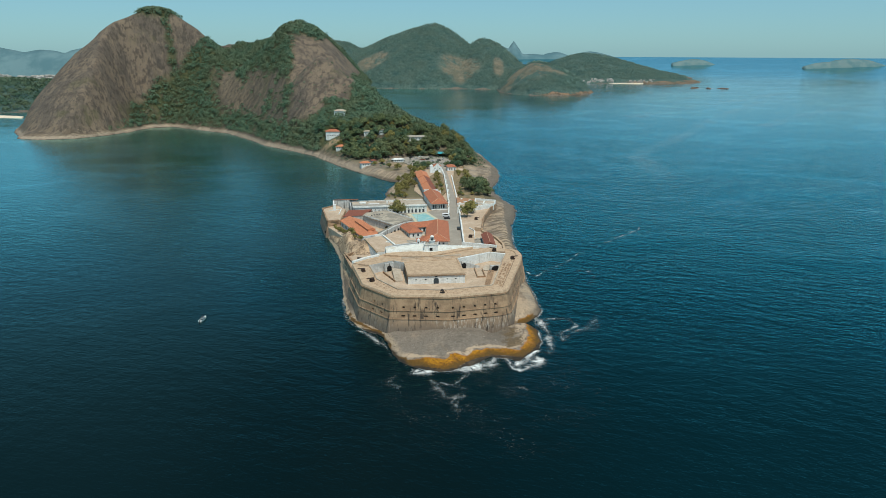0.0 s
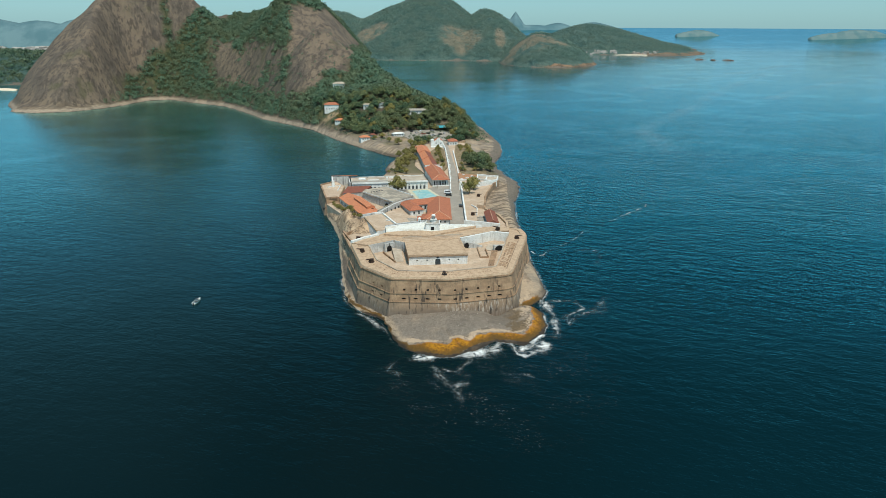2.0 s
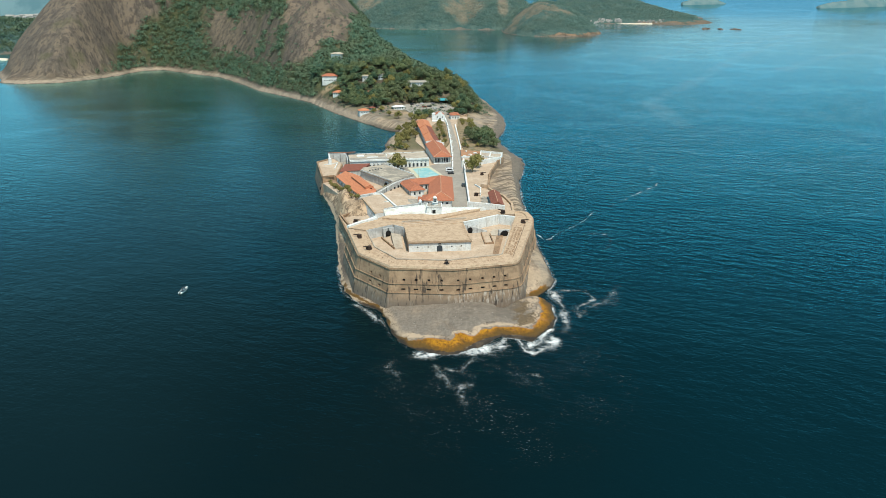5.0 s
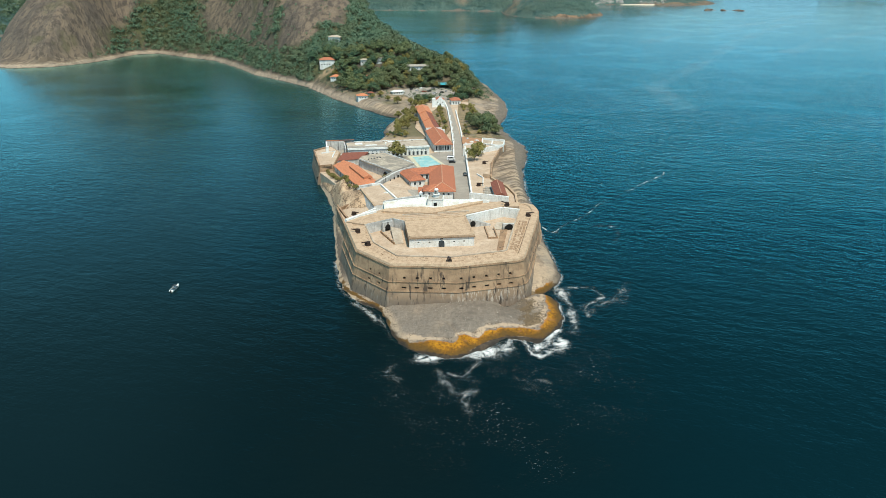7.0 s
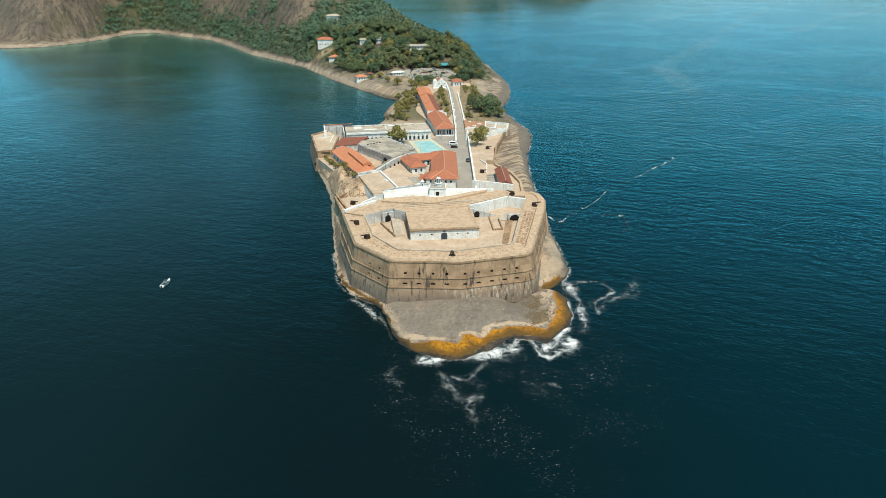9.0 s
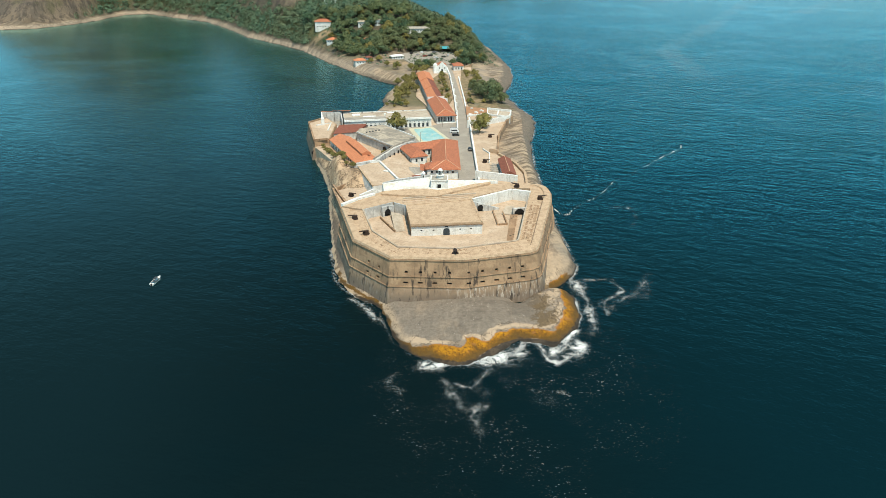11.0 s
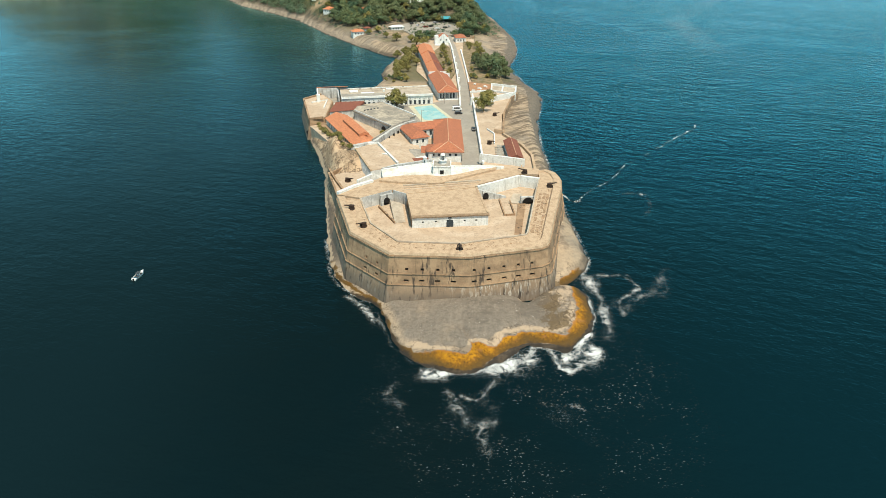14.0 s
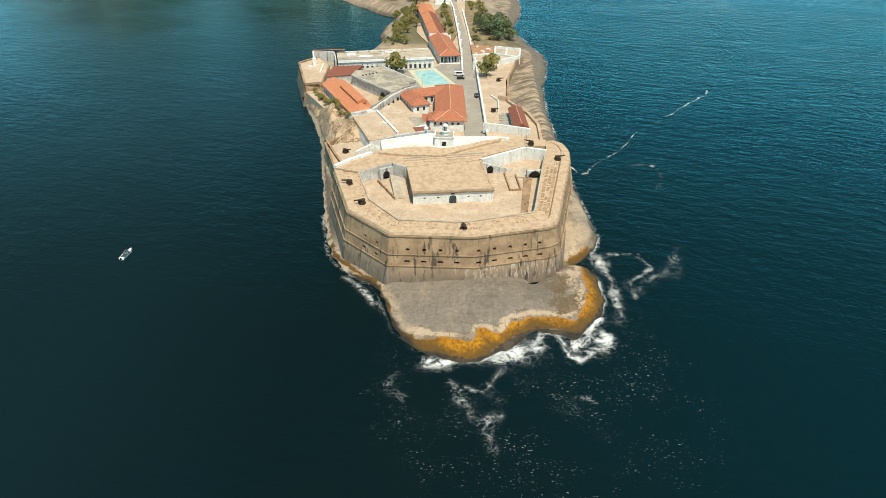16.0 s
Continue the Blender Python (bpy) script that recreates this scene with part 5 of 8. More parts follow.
for i in range(4):
    a, b = Vector(K[i]), Vector(K[(i + 1) % 4])
    bm = bmesh.new()
    wall_run(bm, [tuple(a), tuple(b)], 28.1, 29.05, 0.75, 0.7)
    part("parapet", bm, "paving", block)
bm = bmesh.new()
q = (Vector(K[1]) - Vector(K[0])).normalized()
nn = Vector((q.y, -q.x)) * 0.22
wall_run(bm, [tuple(Vector(K[0]) - q * 0.3 + nn), tuple(Vector(K[1]) + q * 0.3 + nn)], 28.0, 28.35, 0.5, 0.5)
part("cornice", bm, "stone_trim", block, "projecting stone drip moulding")

# ------------------------------------------------------------------ the terrace behind it, with three long steps
terrace_poly = [(-50.2, 46.0), (-41.2, 43.2), (-30, 51.8), (-24.2, 48.2), (2.6, 56.0), (4.0, 59.2), (20.6, 70.4), (28, 70.5), (29, 77),
                (20, 78), (-8, 72), (-34, 66), (-39, 60)]
setting("terrace_floor", prism(bmesh.new(), terrace_poly, 22.4, 28.75), "paving", "sand-coloured terrace paving worn in patches", "floor")
for k in range(3):
    a, b = Vector((-26, 51.2 + 2.1 * k)), Vector((1.5 + 1.5 * k, 58.2 + 2.1 * k))
    bm = bmesh.new()
    wall_run(bm, [tuple(a), tuple(b)], 28.7, 28.98 + 0.12 * k, 0.7)
    setting("step", bm, "pale_roof" if k == 2 else "sand_floor", "long low stone step across the terrace", "step")


def arched_wall(name, label, a, b, z0, z1, material, arch_u=None, w=2.6, h=3.0, thick=1.2, z1b=None):
    """A yard wall from a to b, with an arched doorway painted near-black inside where asked; its top may slope."""
    ob = thing(name, label, "wall", kind="structure")
    pl, ln = straight(*a, *b)
    slope = (z1b - z1) / ln if z1b is not None else 0.0

    def pl2(u, z, d):
        x, y, zz = pl(u, z, d)
        return (x, y, z0 + (zz - z0) * ((z1 + slope * u - z0) / (z1 - z0)))
    holes_ = []
    if arch_u is not None:
        holes_ = [(arch_u - w / 2, arch_u + w / 2, z0, z0 + h - w * 0.25)]
    part("face", panel(bmesh.new(), pl2, ln, z0, z1, thick, holes_), material, ob)
    # a near-black leaf and arch head paint the shade of the doorway
    if arch_u is not None:
        part("doorway", leaf_box(pl2, arch_u - w / 2 - 0.05, arch_u + w / 2 + 0.05, z0, z0 + h, 0.75, 1.0), "dark", ob, "near-black leaf painting the shade in an arched doorway")
        bm2 = bmesh.new()
        arch(bm2, pl, arch_u, z0 + h * 0.35, w + 0.05, h * 0.75, -0.02, 0.72, 10)
        part("arch_head", bm2, "dark", ob)
    return ob


arched_wall("yard_wall_left", "stained whitewashed wall with an arched doorway", (-41.3, 43.0), (-30, 51.6), Z_YARD - 0.2, 28.7, "stained_white")
arched_wall("yard_wall_corner", "grey streaked wall with an arched doorway", (-33.8, 46.2), (-29.3, 48.9), Z_YARD - 0.2, 28.3, "stained_white", 2.4, 2.5, 3.1)
arched_wall("yard_wall_back", "dark streaked wall beside the casemate block", (-29.6, 51.2), (-24.2, 47.9), Z_YARD - 0.2, 28.7, "stained_white")
arched_wall("yard_wall_long", "tall pale blue whitewashed wall of the gun yard", (3.4, 56.0), (20.7, 68.6), Z_YARD - 0.2, 28.8, "limewash")
arched_wall("ramp_wall", "streaked sloping ramp wall with an arched doorway", (3.4, 53.2), (14.4, 56.4), Z_YARD - 0.2, 28.6, "stained_white", 3.0, 2.4, 2.9, 1.2, 24.6)
arched_wall("yard_wall_end", "pale wall closing the gun yard", (20.7, 68.4), (28.0, 66.0), Z_YARD - 0.2, 28.7, "limewash")
arched_wall("platform_arch", "wide dark arch under the firing platform", (19.6, 50.0), (25.0, 51.0), Z_YARD - 0.2, 27.0, "stained_white", 2.9, 4.2, 2.8)
# low walls and ramps on the yard floor
for name, pts, z in (("low_wall", [(11.6, 54), (13.0, 39.4), (16.8, 40.0), (15.6, 53)], 24.8), ("low_wall", [(-34.6, 45), (-27.3, 31.0)], 24.9)):
    bm = bmesh.new()
    wall_run(bm, pts, Z_YARD - 0.1, z, 0.5)
    setting(name, bm, "wall", "low weathered masonry wall on the yard floor", "wall")
bm = prism(bmesh.new(), [(-27.3, 31.0), (-23.4, 32.2), (-25.6, 44), (-30.4, 46.6)], Z_YARD - 0.1, [24.2, 24.2, 26.4, 26.4])
setting("yard_ramp", bm, "pale_roof", "grey ramp rising to the terrace", "ramp")
bm = prism(bmesh.new(), [(14.4, 9.4 + 3), (16.6, 12.6), (21.6, 50), (18.6, 50)], Z_YARD - 0.1, [24.05, 24.05, 24.6, 24.6])
setting("gutter_path", bm, "wall", "dark sunken path beside the platform", "path")
bm = prism(bmesh.new(), [(15.0, 51), (19.4, 50), (21, 60), (17.5, 60)], Z_YARD - 0.1, 24.5)
setting("slab_floor", bm, "pale_roof", "raised grey slab in the yard corner", "floor")

# ------------------------------------------------------------------ the white breastwork and the light tower
breast = thing("breastwork", "whitewashed breastwork with a sandy sloping glacis before it", "wall", kind="structure")
KERB = [(-35.8, 59.5), (-26.0, 57.8), (-17.1, 57.6), (-12.2, 57.3), (-4.9, 63.1), (2.7, 68.6), (10.6, 74.2)]
WASH = [(-34.6, 61.0), (-27.0, 63.6), (-18.0, 64.9), (-11.5, 63.4), (-5.0, 66.0), (2.8, 71.1), (11.2, 75.0)]
CREST = [(-35.6, 65.7, 31.3), (-28.6, 68.6, 31.5), (-16.4, 73.6, 31.6), (-12.0, 72.6, 31.4), (-6.0, 71.2, 31.2), (5.0, 73.6, 30.6), (14.4, 76.0, 29.6)]
for name, lower, upper, mat in (("slope", [(*p, 29.3) for p in KERB], [(*p, 30.0) for p in WASH], "paving"), ("wash", [(*p, 30.0) for p in WASH], CREST, "old_wash")):
    bm = bmesh.new()
    rows = [[bm.verts.new(p) for p in (a, b, (b[0], b[1], 28.5), (a[0], a[1], 28.5))] for a, b in zip(lower, upper)]
    for a, b in zip(rows, rows[1:]):
        for k in range(4):
            bm.faces.new((a[k], b[k], b[(k + 1) % 4], a[(k + 1) % 4]))
    bm.faces.new(rows[0])
    bm.faces.new(rows[-1])
    bmesh.ops.recalc_face_normals(bm, faces=bm.faces)
    part(name, bm, mat, breast, "bare sandy glacis slope" if name == "slope" else "whitewashed slope under the crest")
bm = bmesh.new()
wall_run(bm, KERB, 28.6, 29.55, 0.6)
part("kerb", bm, "paving", breast)
bm = bmesh.new()
wall_run(bm, [p[:2] for p in CREST], 27.0, [p[2] + 0.25 for p in CREST], 0.8, 0.9)
part("crest", bm, "limewash", breast)
bm = bmesh.new()
wall_run(bm, [(-35.4, 66.9), (-30.3, 71.4), (-22.8, 75.0), (-16.0, 78.2)], 22.5, 31.7, 0.9)
part("rear_wall", bm, "stained_white", breast, "grey streaked wall behind a narrow trench")
bm = bmesh.new()
wall_run(bm, [(-50.2, 46.5), (-45, 53.5), (-38.5, 59.5)], 28.3, 29.6, 1.4)
part("curved_wall", bm, "limewash", breast)

tower = thing("light_tower", "white light tower block with a small lantern dome", "lighthouse", (-11.2, 68.6, 28.7))
part("block", prism(bmesh.new(), [(-3.6, -3.6), (3.5, -3.5), (3.5, 3.4), (-3.6, 3.2)], 0, 4.6, 0.15), "limewash", tower)
for sx0, sx1, sy0, sy1 in ((-3.7, 3.7, -3.8, -3.4), (-3.8, -3.4, -3.8, 3.4), (3.3, 3.7, -3.8, 3.4)):
    part("coping", bx(sx0, sx1, sy0, sy1, 4.6, 4.95, bevel=0.05), "limewash", tower)
part("window", bx(-0.75, 0.75, -3.76, -3.5, 1.5, 3.2), "dark", tower, "dark square window")
part("deck", prism(bmesh.new(), [(-3.4, -3.2), (3.3, -3.2), (3.3, 3.2), (-3.4, 3.0)], 4.4, 4.68), "grey_roof", tower, "grey tower deck")
bm = bmesh.new()
cylinder(bm, 0.3, 0.6, 4.6, 6.0, 1.5, 1.35, 20)
part("drum", bm, "limewash", tower)
bm = bmesh.new()
cylinder(bm, 0.3, 0.6, 6.0, 6.2, 1.75, 1.75, 20)
part("gallery", bm, "limewash", tower)
bm = bmesh.new()
cylinder(bm, 0.3, 0.6, 6.2, 8.1, 0.8, 0.78, 12)
part("lantern", bm, "shutter", tower, "dark glazed lantern")
for k in range(8):
    a = k * math.tau / 8
    bm = bmesh.new()
    cylinder(bm, 0.3 + 0.85 * math.cos(a), 0.6 + 0.85 * math.sin(a), 6.2, 8.2, 0.09, 0.09, 6)
    part("glazing_bar", bm, "limewash", tower)
    bm = bmesh.new()
    cylinder(bm, 0.3 + 1.65 * math.cos(a), 0.6 + 1.65 * math.sin(a), 6.2, 7.1, 0.05, 0.05, 5)
    part("rail_post", bm, "limewash", tower)
bm = bmesh.new()
for k, (r, z) in enumerate(((1.05, 8.1), (0.95, 8.45), (0.65, 8.8), (0.25, 9.0))):
    if k:
        cylinder(bm, 0.3, 0.6, pz, z, pr, r, 14, cap=(k == 3))
    pr, pz = r, z
part("dome", bm, "limewash", tower, "small white dome")
bm = bmesh.new()
cylinder(bm, 0.3, 0.6, 8.9, 10.2, 0.06, 0.03, 5)
part("finial", bm, "iron", tower)
# a second little turret on the wall
turret = thing("corner_turret", "little white domed sentry turret on the wall", "turret", (-18.6, 76.5, 30.0))
bm = bmesh.new()
cylinder(bm, 0, 0, 0, 3.0, 0.9, 0.8, 12)
part("body", bm, "limewash", turret)
bm = bmesh.new()
cylinder(bm, 0, 0, 3.0, 3.9, 1.0, 0.15, 12)
part("cap", bm, "limewash", turret)
# the slit's inner shade is a near-black box on the turret
part("slit", bx(-0.2, 0.2, -0.95, -0.7, 1.3, 2.2), "dark", turret)


# ------------------------------------------------------------------ cannons
def cannon(at, rz):
    g = thing("cannon", "old rusty iron cannon on a pivot carriage", "cannon", at, rz, "cannons on the fort")
    bm = bmesh.new()
    for (r0, z0_), (r1, z1_) in zip([(0.12, -1.1), (0.42, -0.95), (0.45, 0.4), (0.33, 0.6), (0.22, 2.5)], [(0.42, -0.95), (0.45, 0.4), (0.33, 0.6), (0.22, 2.5), (0.25, 2.7)]):
        cylinder(bm, 0, 0, z0_, z1_, r0, r1, 12, cap=False)
    turn(bm, pose(0, 0, 1.45, 84, 0, 0))
    part("barrel", bm, "iron", g)
    bm = bmesh.new()
    cylinder(bm, 0, 0, 0, 0.35, 1.25, 1.15, 16)
    part("turntable", bm, "iron", g)
    for s in (-0.6, 0.6):
        bm = prism(bmesh.new(), [(-1.3, 0), (1.2, 0), (0.5, 1.2), (-0.4, 1.2)], -0.08, 0.08)
        turn(bm, pose(s, 0, 0.35, 90, 0, 90))
        part("cheek", bm, "iron", g)
    for s in (-0.95, 0.95):
        bm = bmesh.new()
        cylinder(bm, 0, 0, -0.07, 0.07, 0.45, 0.45, 12)
        turn(bm, pose(s, -0.6, 0.55, 0, 90, 0))
        part("wheel", bm, "iron", g)
    return g


gun = cannon((-43.2, 34.0, 28.12), -80)
for x, y, z, rz in ((-36.9, 19.2, 28.12, -60), (-3.6, 3.6, 28.12, 8), (31.5, 58.5, 28.12, 100), (22.5, 71.5, 28.75, 250), (-52.6, 84.0, 18.8, 70),
                    (10.5, 137.0, 18.9, 75), (15.0, 186.0, 18.9, 95)):
    copy_thing(gun, pose(x, y, z + DATUM, 0, 0, rz))


# ------------------------------------------------------------------ the rear of the fort: yards, terraces and retaining walls
Z_REAR = 17.5
rear_poly = [(-86, 168), (-60, 122), (-46, 100), (-30, 92), (6, 84), (6, 420), (-24, 432), (-40, 405), (-36, 300), (-24, 262), (-30, 242), (-84, 232), (-97, 209)]
setting("rear_yard_floor", prism(bmesh.new(), rear_poly, 10.0, Z_REAR - 0.35), "sand_floor", "pale sandy ground of the rear yards", "floor")
setting("parade_paving", prism(bmesh.new(), [(-74, 203), (-40, 182), (-26, 168), (-6, 160), (-3, 108), (6.5, 108), (4.4, 182), (2.4, 228), (-2.0, 293), (-9, 384),
                                             (-14, 432), (-22, 430), (-13, 384), (-7.5, 293), (-5.6, 232), (-20, 217)], Z_REAR - 1.2, Z_REAR - 0.1), "asphalt",
        "grey worn paving of the parade yard and ramp road", "pavement")
court = thing("ball_court", "pale blue painted ball court with worn lines", "court", kind="structure")
part("border", prism(bmesh.new(), [(-35.2, 208.4), (-25.2, 175.6), (-6.6, 180.2), (-20.2, 214)], Z_REAR - 0.3, Z_REAR - 0.02), "court_edge", court)
part("surface", prism(bmesh.new(), [(-31.6, 206.2), (-24.2, 180.6), (-10.4, 184), (-21.4, 210.4)], Z_REAR - 0.2, Z_REAR + 0.03), "court", court, "faded blue court paint")
bm = bmesh.new()
for k in range(32):
    a, b = k * math.tau / 32, (k + 1) * math.tau / 32
    v = [bm.verts.new((-21.8 + r * math.cos(t), 195 + r * 1.5 * math.sin(t), Z_REAR + 0.045)) for r, t in ((2.4, a), (2.55, a), (2.55, b), (2.4, b))]
    bm.faces.new(v)
part("centre_circle", bm, "court_edge", court)

# left flank: upper terrace with its outer walls, over the rock
flank = thing("flank_terrace", "sandy upper terrace held by stained retaining walls", "terrace", kind="structure")
part("terrace", prism(bmesh.new(), [(-61, 91), (-52, 97), (-48.5, 112), (-43, 122), (-29, 97), (-33.5, 76), (-38, 60), (-50, 47.5), (-51.5, 60)], 9.0, 18.8, 1.0), "sand_floor", flank)
RAVELIN = [(-53.5, 115.5), (-47.9, 121.7), (-43.3, 122.7), (-31.4, 94.9), (-38.7, 88.8), (-42.5, 86.7)]
part("ravelin_walls", prism(bmesh.new(), RAVELIN, 14.0, 22.7, 3.2), "stained_white", flank, "stained whitewashed outwork walls")
part("ravelin_top", prism(bmesh.new(), offset(ccw(RAVELIN), -0.3), 22.6, 23.0), "sand_floor", flank, "bare sandy top of the outwork")
part("slab", turn(bx(-1.4, 1.4, -0.7, 0.7, 0, 0.35, bevel=0.05), pose(-38.6, 108.0, 23.0, 0, 0, -20)), "limewash", flank)
for pts, z0_, z1_, m in (([(-50.8, 47), (-52.2, 60), (-57.5, 77), (-62.3, 92)], 16, 20.0, "wall"), ([(-48.0, 121.4), (-43.5, 122.3), (-31.6, 95.0)], 22.5, 24.0, "limewash"),
                         ([(-62.0, 92), (-57, 100), (-54, 114)], 15, 19.6, "wall"), ([(-53.3, 115.3), (-42.6, 87.0)], 22.5, 23.3, "paving"),
                         ([(-41.4, 88.0), (-47.6, 78.8)], 18.5, 21.6, "limewash"), ([(-63.0, 97), (-56.5, 81), (-50.4, 67.8)], 15, 20.0, "wall"), ([(-56, 117.5), (-43, 122.5)], 15, 22.4, "stained_white")):
    bm = bmesh.new()
    wall_run(bm, pts, z0_, z1_, 0.9)
    part("parapet", bm, m, flank)
bm = prism(bmesh.new(), [(-44, 122.5), (-31.2, 95.2), (-24, 104), (-24, 130), (-27.5, 158), (-33, 153), (-38.5, 143)], 15, [22.6, 22.2, 19.2, 18.4, 18.0, 19.8, 21.0])
part("earth_slope", bm, "sand_floor", flank, "bare sandy earth slope")
bm = bmesh.new()
wall_run(bm, [(-55.0, 119.0), (-46.0, 123.6), (-41.8, 135.0), (-38.0, 145.5), (-33.0, 155.4), (-27.8, 161.8)], 15, [23.4, 23.9, 24.0, 24.0, 23.7, 23.2], 1.7)
part("grey_wall", bm, "stained_white", flank, "grey streaked retaining wall")
bm = bmesh.new()
wall_run(bm, [(-46.6, 124.2), (-42.4, 135.2), (-38.6, 145.9), (-33.5, 156.0), (-28.4, 162.2)], 23.8, [24.6, 24.7, 24.7, 24.4, 23.9], 0.4)
part("wall_coping", bm, "grey_roof", flank, "dark weathered coping")
for x, y, rz in ((-40.2, 137.0, 70), (-38.4, 141.8, 70), (-36.6, 146.4, 64), (-34.2, 151.2, 64)):
    part("wall_window", turn(bx(-0.45, 0.45, -0.25, 0.25, 0, 1.3), pose(x + 0.75, y - 0.3, 20.8, 0, 0, rz)), "dark", flank, "small dark window")

# old vaulted casemate with a grey roof, arch in its flank
case = thing("vaulted_casemate", "old grey vaulted casemate with dark streaked walls", "building")
CASE = [(-63.5, 181), (-62.5, 190.5), (-56, 191.5), (-33, 171), (-31, 165.5), (-39.5, 153)]
part("walls", prism(bmesh.new(), CASE, 15.5, 21.6), "stained_white", case)
part("roof", prism(bmesh.new(), offset(ccw(CASE), 0.4), 21.6, 22.15), "case_roof", case, "stained grey concrete roof")
bm = bmesh.new()
wall_run(bm, [(-63, 181), (-51, 166.8), (-40, 153.6)], 22.1, 22.7, 0.6)
part("roof_kerb", bm, "stained_white", case)
for k in range(5):
    part("roof_vent", turn(bx(-0.4, 0.4, -0.3, 0.3, 0, 0.6, bevel=0.05), pose(-57.5 + k * 1.7, 181 + k * 1.2, 22.15, 0, 0, 30)), "shutter", case)
pl, ln = straight(-62.4, 179.6, -39.9, 152.9)
# no hole here: a near-black leaf on the wall paints the arch's shade
bm = bmesh.new()
arch(bm, pl, 27.5, 17.0, 3.6, 3.4, -0.25, 0.2, 10)
part("arch_opening", bm, "dark", case, "near-black leaf painting the shade of an arched opening")
low = thing("low_range", "low grey flat-roofed range with a white rim", "building")
LOW = [(-60, 198), (-50, 203.5), (-29, 176.5), (-33.5, 172)]
part("walls", prism(bmesh.new(), LOW, 16, 20.6), "stained_white", low)
part("roof", prism(bmesh.new(), offset(ccw(LOW), 0.3), 20.6, 21.0), "case_roof", low)
bm = bmesh.new()
wall_run(bm, [(-50, 204), (-28.6, 176.6)], 20.9, 21.5, 0.5)
part("rim", bm, "limewash", low)


# ------------------------------------------------------------------ the long orange-roofed shed over the left wall
def windows_on(parent, ax, ay, bx_, by, z0, z1, wall, n, win, mat_wall, mat_leaf="shutter", thick=0.4, arch_top=False, vents=False, margin=1.2, z_win=None, frame_mat=None):
    """One wall with n openings of win = (width, sill, head) in it, each with its own leaf set back in the reveal."""
    pl_, ln_ = straight(ax, ay, bx_, by)
    step = (ln_ - 2 * margin) / n
    holes_, leaves = [], []
    for k in range(n):
        u = margin + (k + 0.5) * step
        holes_.append((u - win[0] / 2, u + win[0] / 2, win[1], win[2]))
        if vents:
            holes_.append((u - 0.28 - 0.0, u + 0.28, win[2] + 0.55, win[2] + 1.1))
    part(wall, panel(bmesh.new(), pl_, ln_, z0, z1, thick, holes_), mat_wall, parent)
    for h in holes_:
        w = part("window", leaf_box(pl_, h[0] - 0.02, h[1] + 0.02, h[2] - 0.02, h[3] + 0.02, 0.16, 0.26), mat_leaf, parent)
        if frame_mat:
            part("mullion", leaf_box(pl_, (h[0] + h[1]) / 2 - 0.05, (h[0] + h[1]) / 2 + 0.05, h[2], h[3], 0.1, 0.2), frame_mat, w)
    return pl_, ln_


shed_len = 52.5
shed = thing("long_shed", "long shed with a bright orange tiled roof and raised ridge", "building", (-53.6, 121.5, 0), 116)
# local x runs back along the shed, local y to its left
windows_on(shed, shed_len, 0.2, 0, 0.2, 15.5, 21.2, "outer_wall", 16, (1.5, 18.0, 20.3), "limewash")
windows_on(shed, 0, -11.6, shed_len, -11.6, 15.5, 21.2, "inner_wall", 10, (1.2, 18.2, 20.0), "stained_white")
for x in (0, shed_len - 0.4):
    part("end_wall", bx(x, x + 0.4, -11.2, -0.2, 15.5, 21.3), "stained_white", shed)
part("roof", roof_hip(bmesh.new(), 0, shed_len, -11.6, 0.2, 21.35, 24.1, True, False, 0.6), "tile_orange", shed)
# the shadow line under the raised ridge, painted as a near-black box
part("vent_gap", bx(9.3, 35.7, -8.3, -4.7, 23.2, 24.9), "dark", shed, "near-black box painting the shade under the raised ridge")
part("raised_ridge", roof_hip(bmesh.new(), 9, 36, -9.0, -4.4, 24.75, 25.7, False, False, 0.2, 1.0), "tile_orange", shed, "raised tiled ventilating ridge")
lean = thing("lean_to", "lean-to with a dark red tiled roof against the casemate", "shed")
LT = [(-77, 181), (-63.5, 186), (-60.5, 199), (-75.5, 196)]
part("walls", prism(bmesh.new(), LT, 15.5, 21.3), "stained_white", lean)
part("roof", prism(bmesh.new(), offset(ccw(LT), 0.4), 21.2, [21.4, 21.4, 22.6, 22.6]), "tile_dark", lean)
# arcaded retaining wall beneath
retain = thing("arcaded_wall", "weathered retaining wall with dark arches and shrubs", "wall", kind="structure")
pl, ln = straight(-80.5, 171.5, -55.5, 119)
holes = [(u - 1.3, u + 1.3, 11.5, 15.0) for u in (6, 12.5, 19, 26, 33, 40, 47)]
part("face", panel(bmesh.new(), pl, ln, 10.0, 17.6, 1.5, holes), "wall", retain)
# near-black plates paint the shade at the back of the arches
for h in holes:
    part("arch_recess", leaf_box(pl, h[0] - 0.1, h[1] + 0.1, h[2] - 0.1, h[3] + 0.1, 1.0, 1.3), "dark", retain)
part("ledge", prism(bmesh.new(), [(-82, 172), (-57, 118), (-54.4, 119.5), (-79, 173)], 17.0, 17.9), "wall", retain)

# rear-left bastion
corner = thing("rear_bastion", "angular rear bastion with a sandy top and dark embrasure", "fort wall", kind="structure")
RB = [(-97.2, 208), (-88, 221), (-79.5, 206), (-78, 174), (-86, 168.5)]
part("body", prism(bmesh.new(), RB, 8.0, 20.4, 2.6), "wall", corner)
part("top", prism(bmesh.new(), offset(ccw(RB), -0.6), 20.3, 20.6), "sand_floor", corner)
bm = bmesh.new()
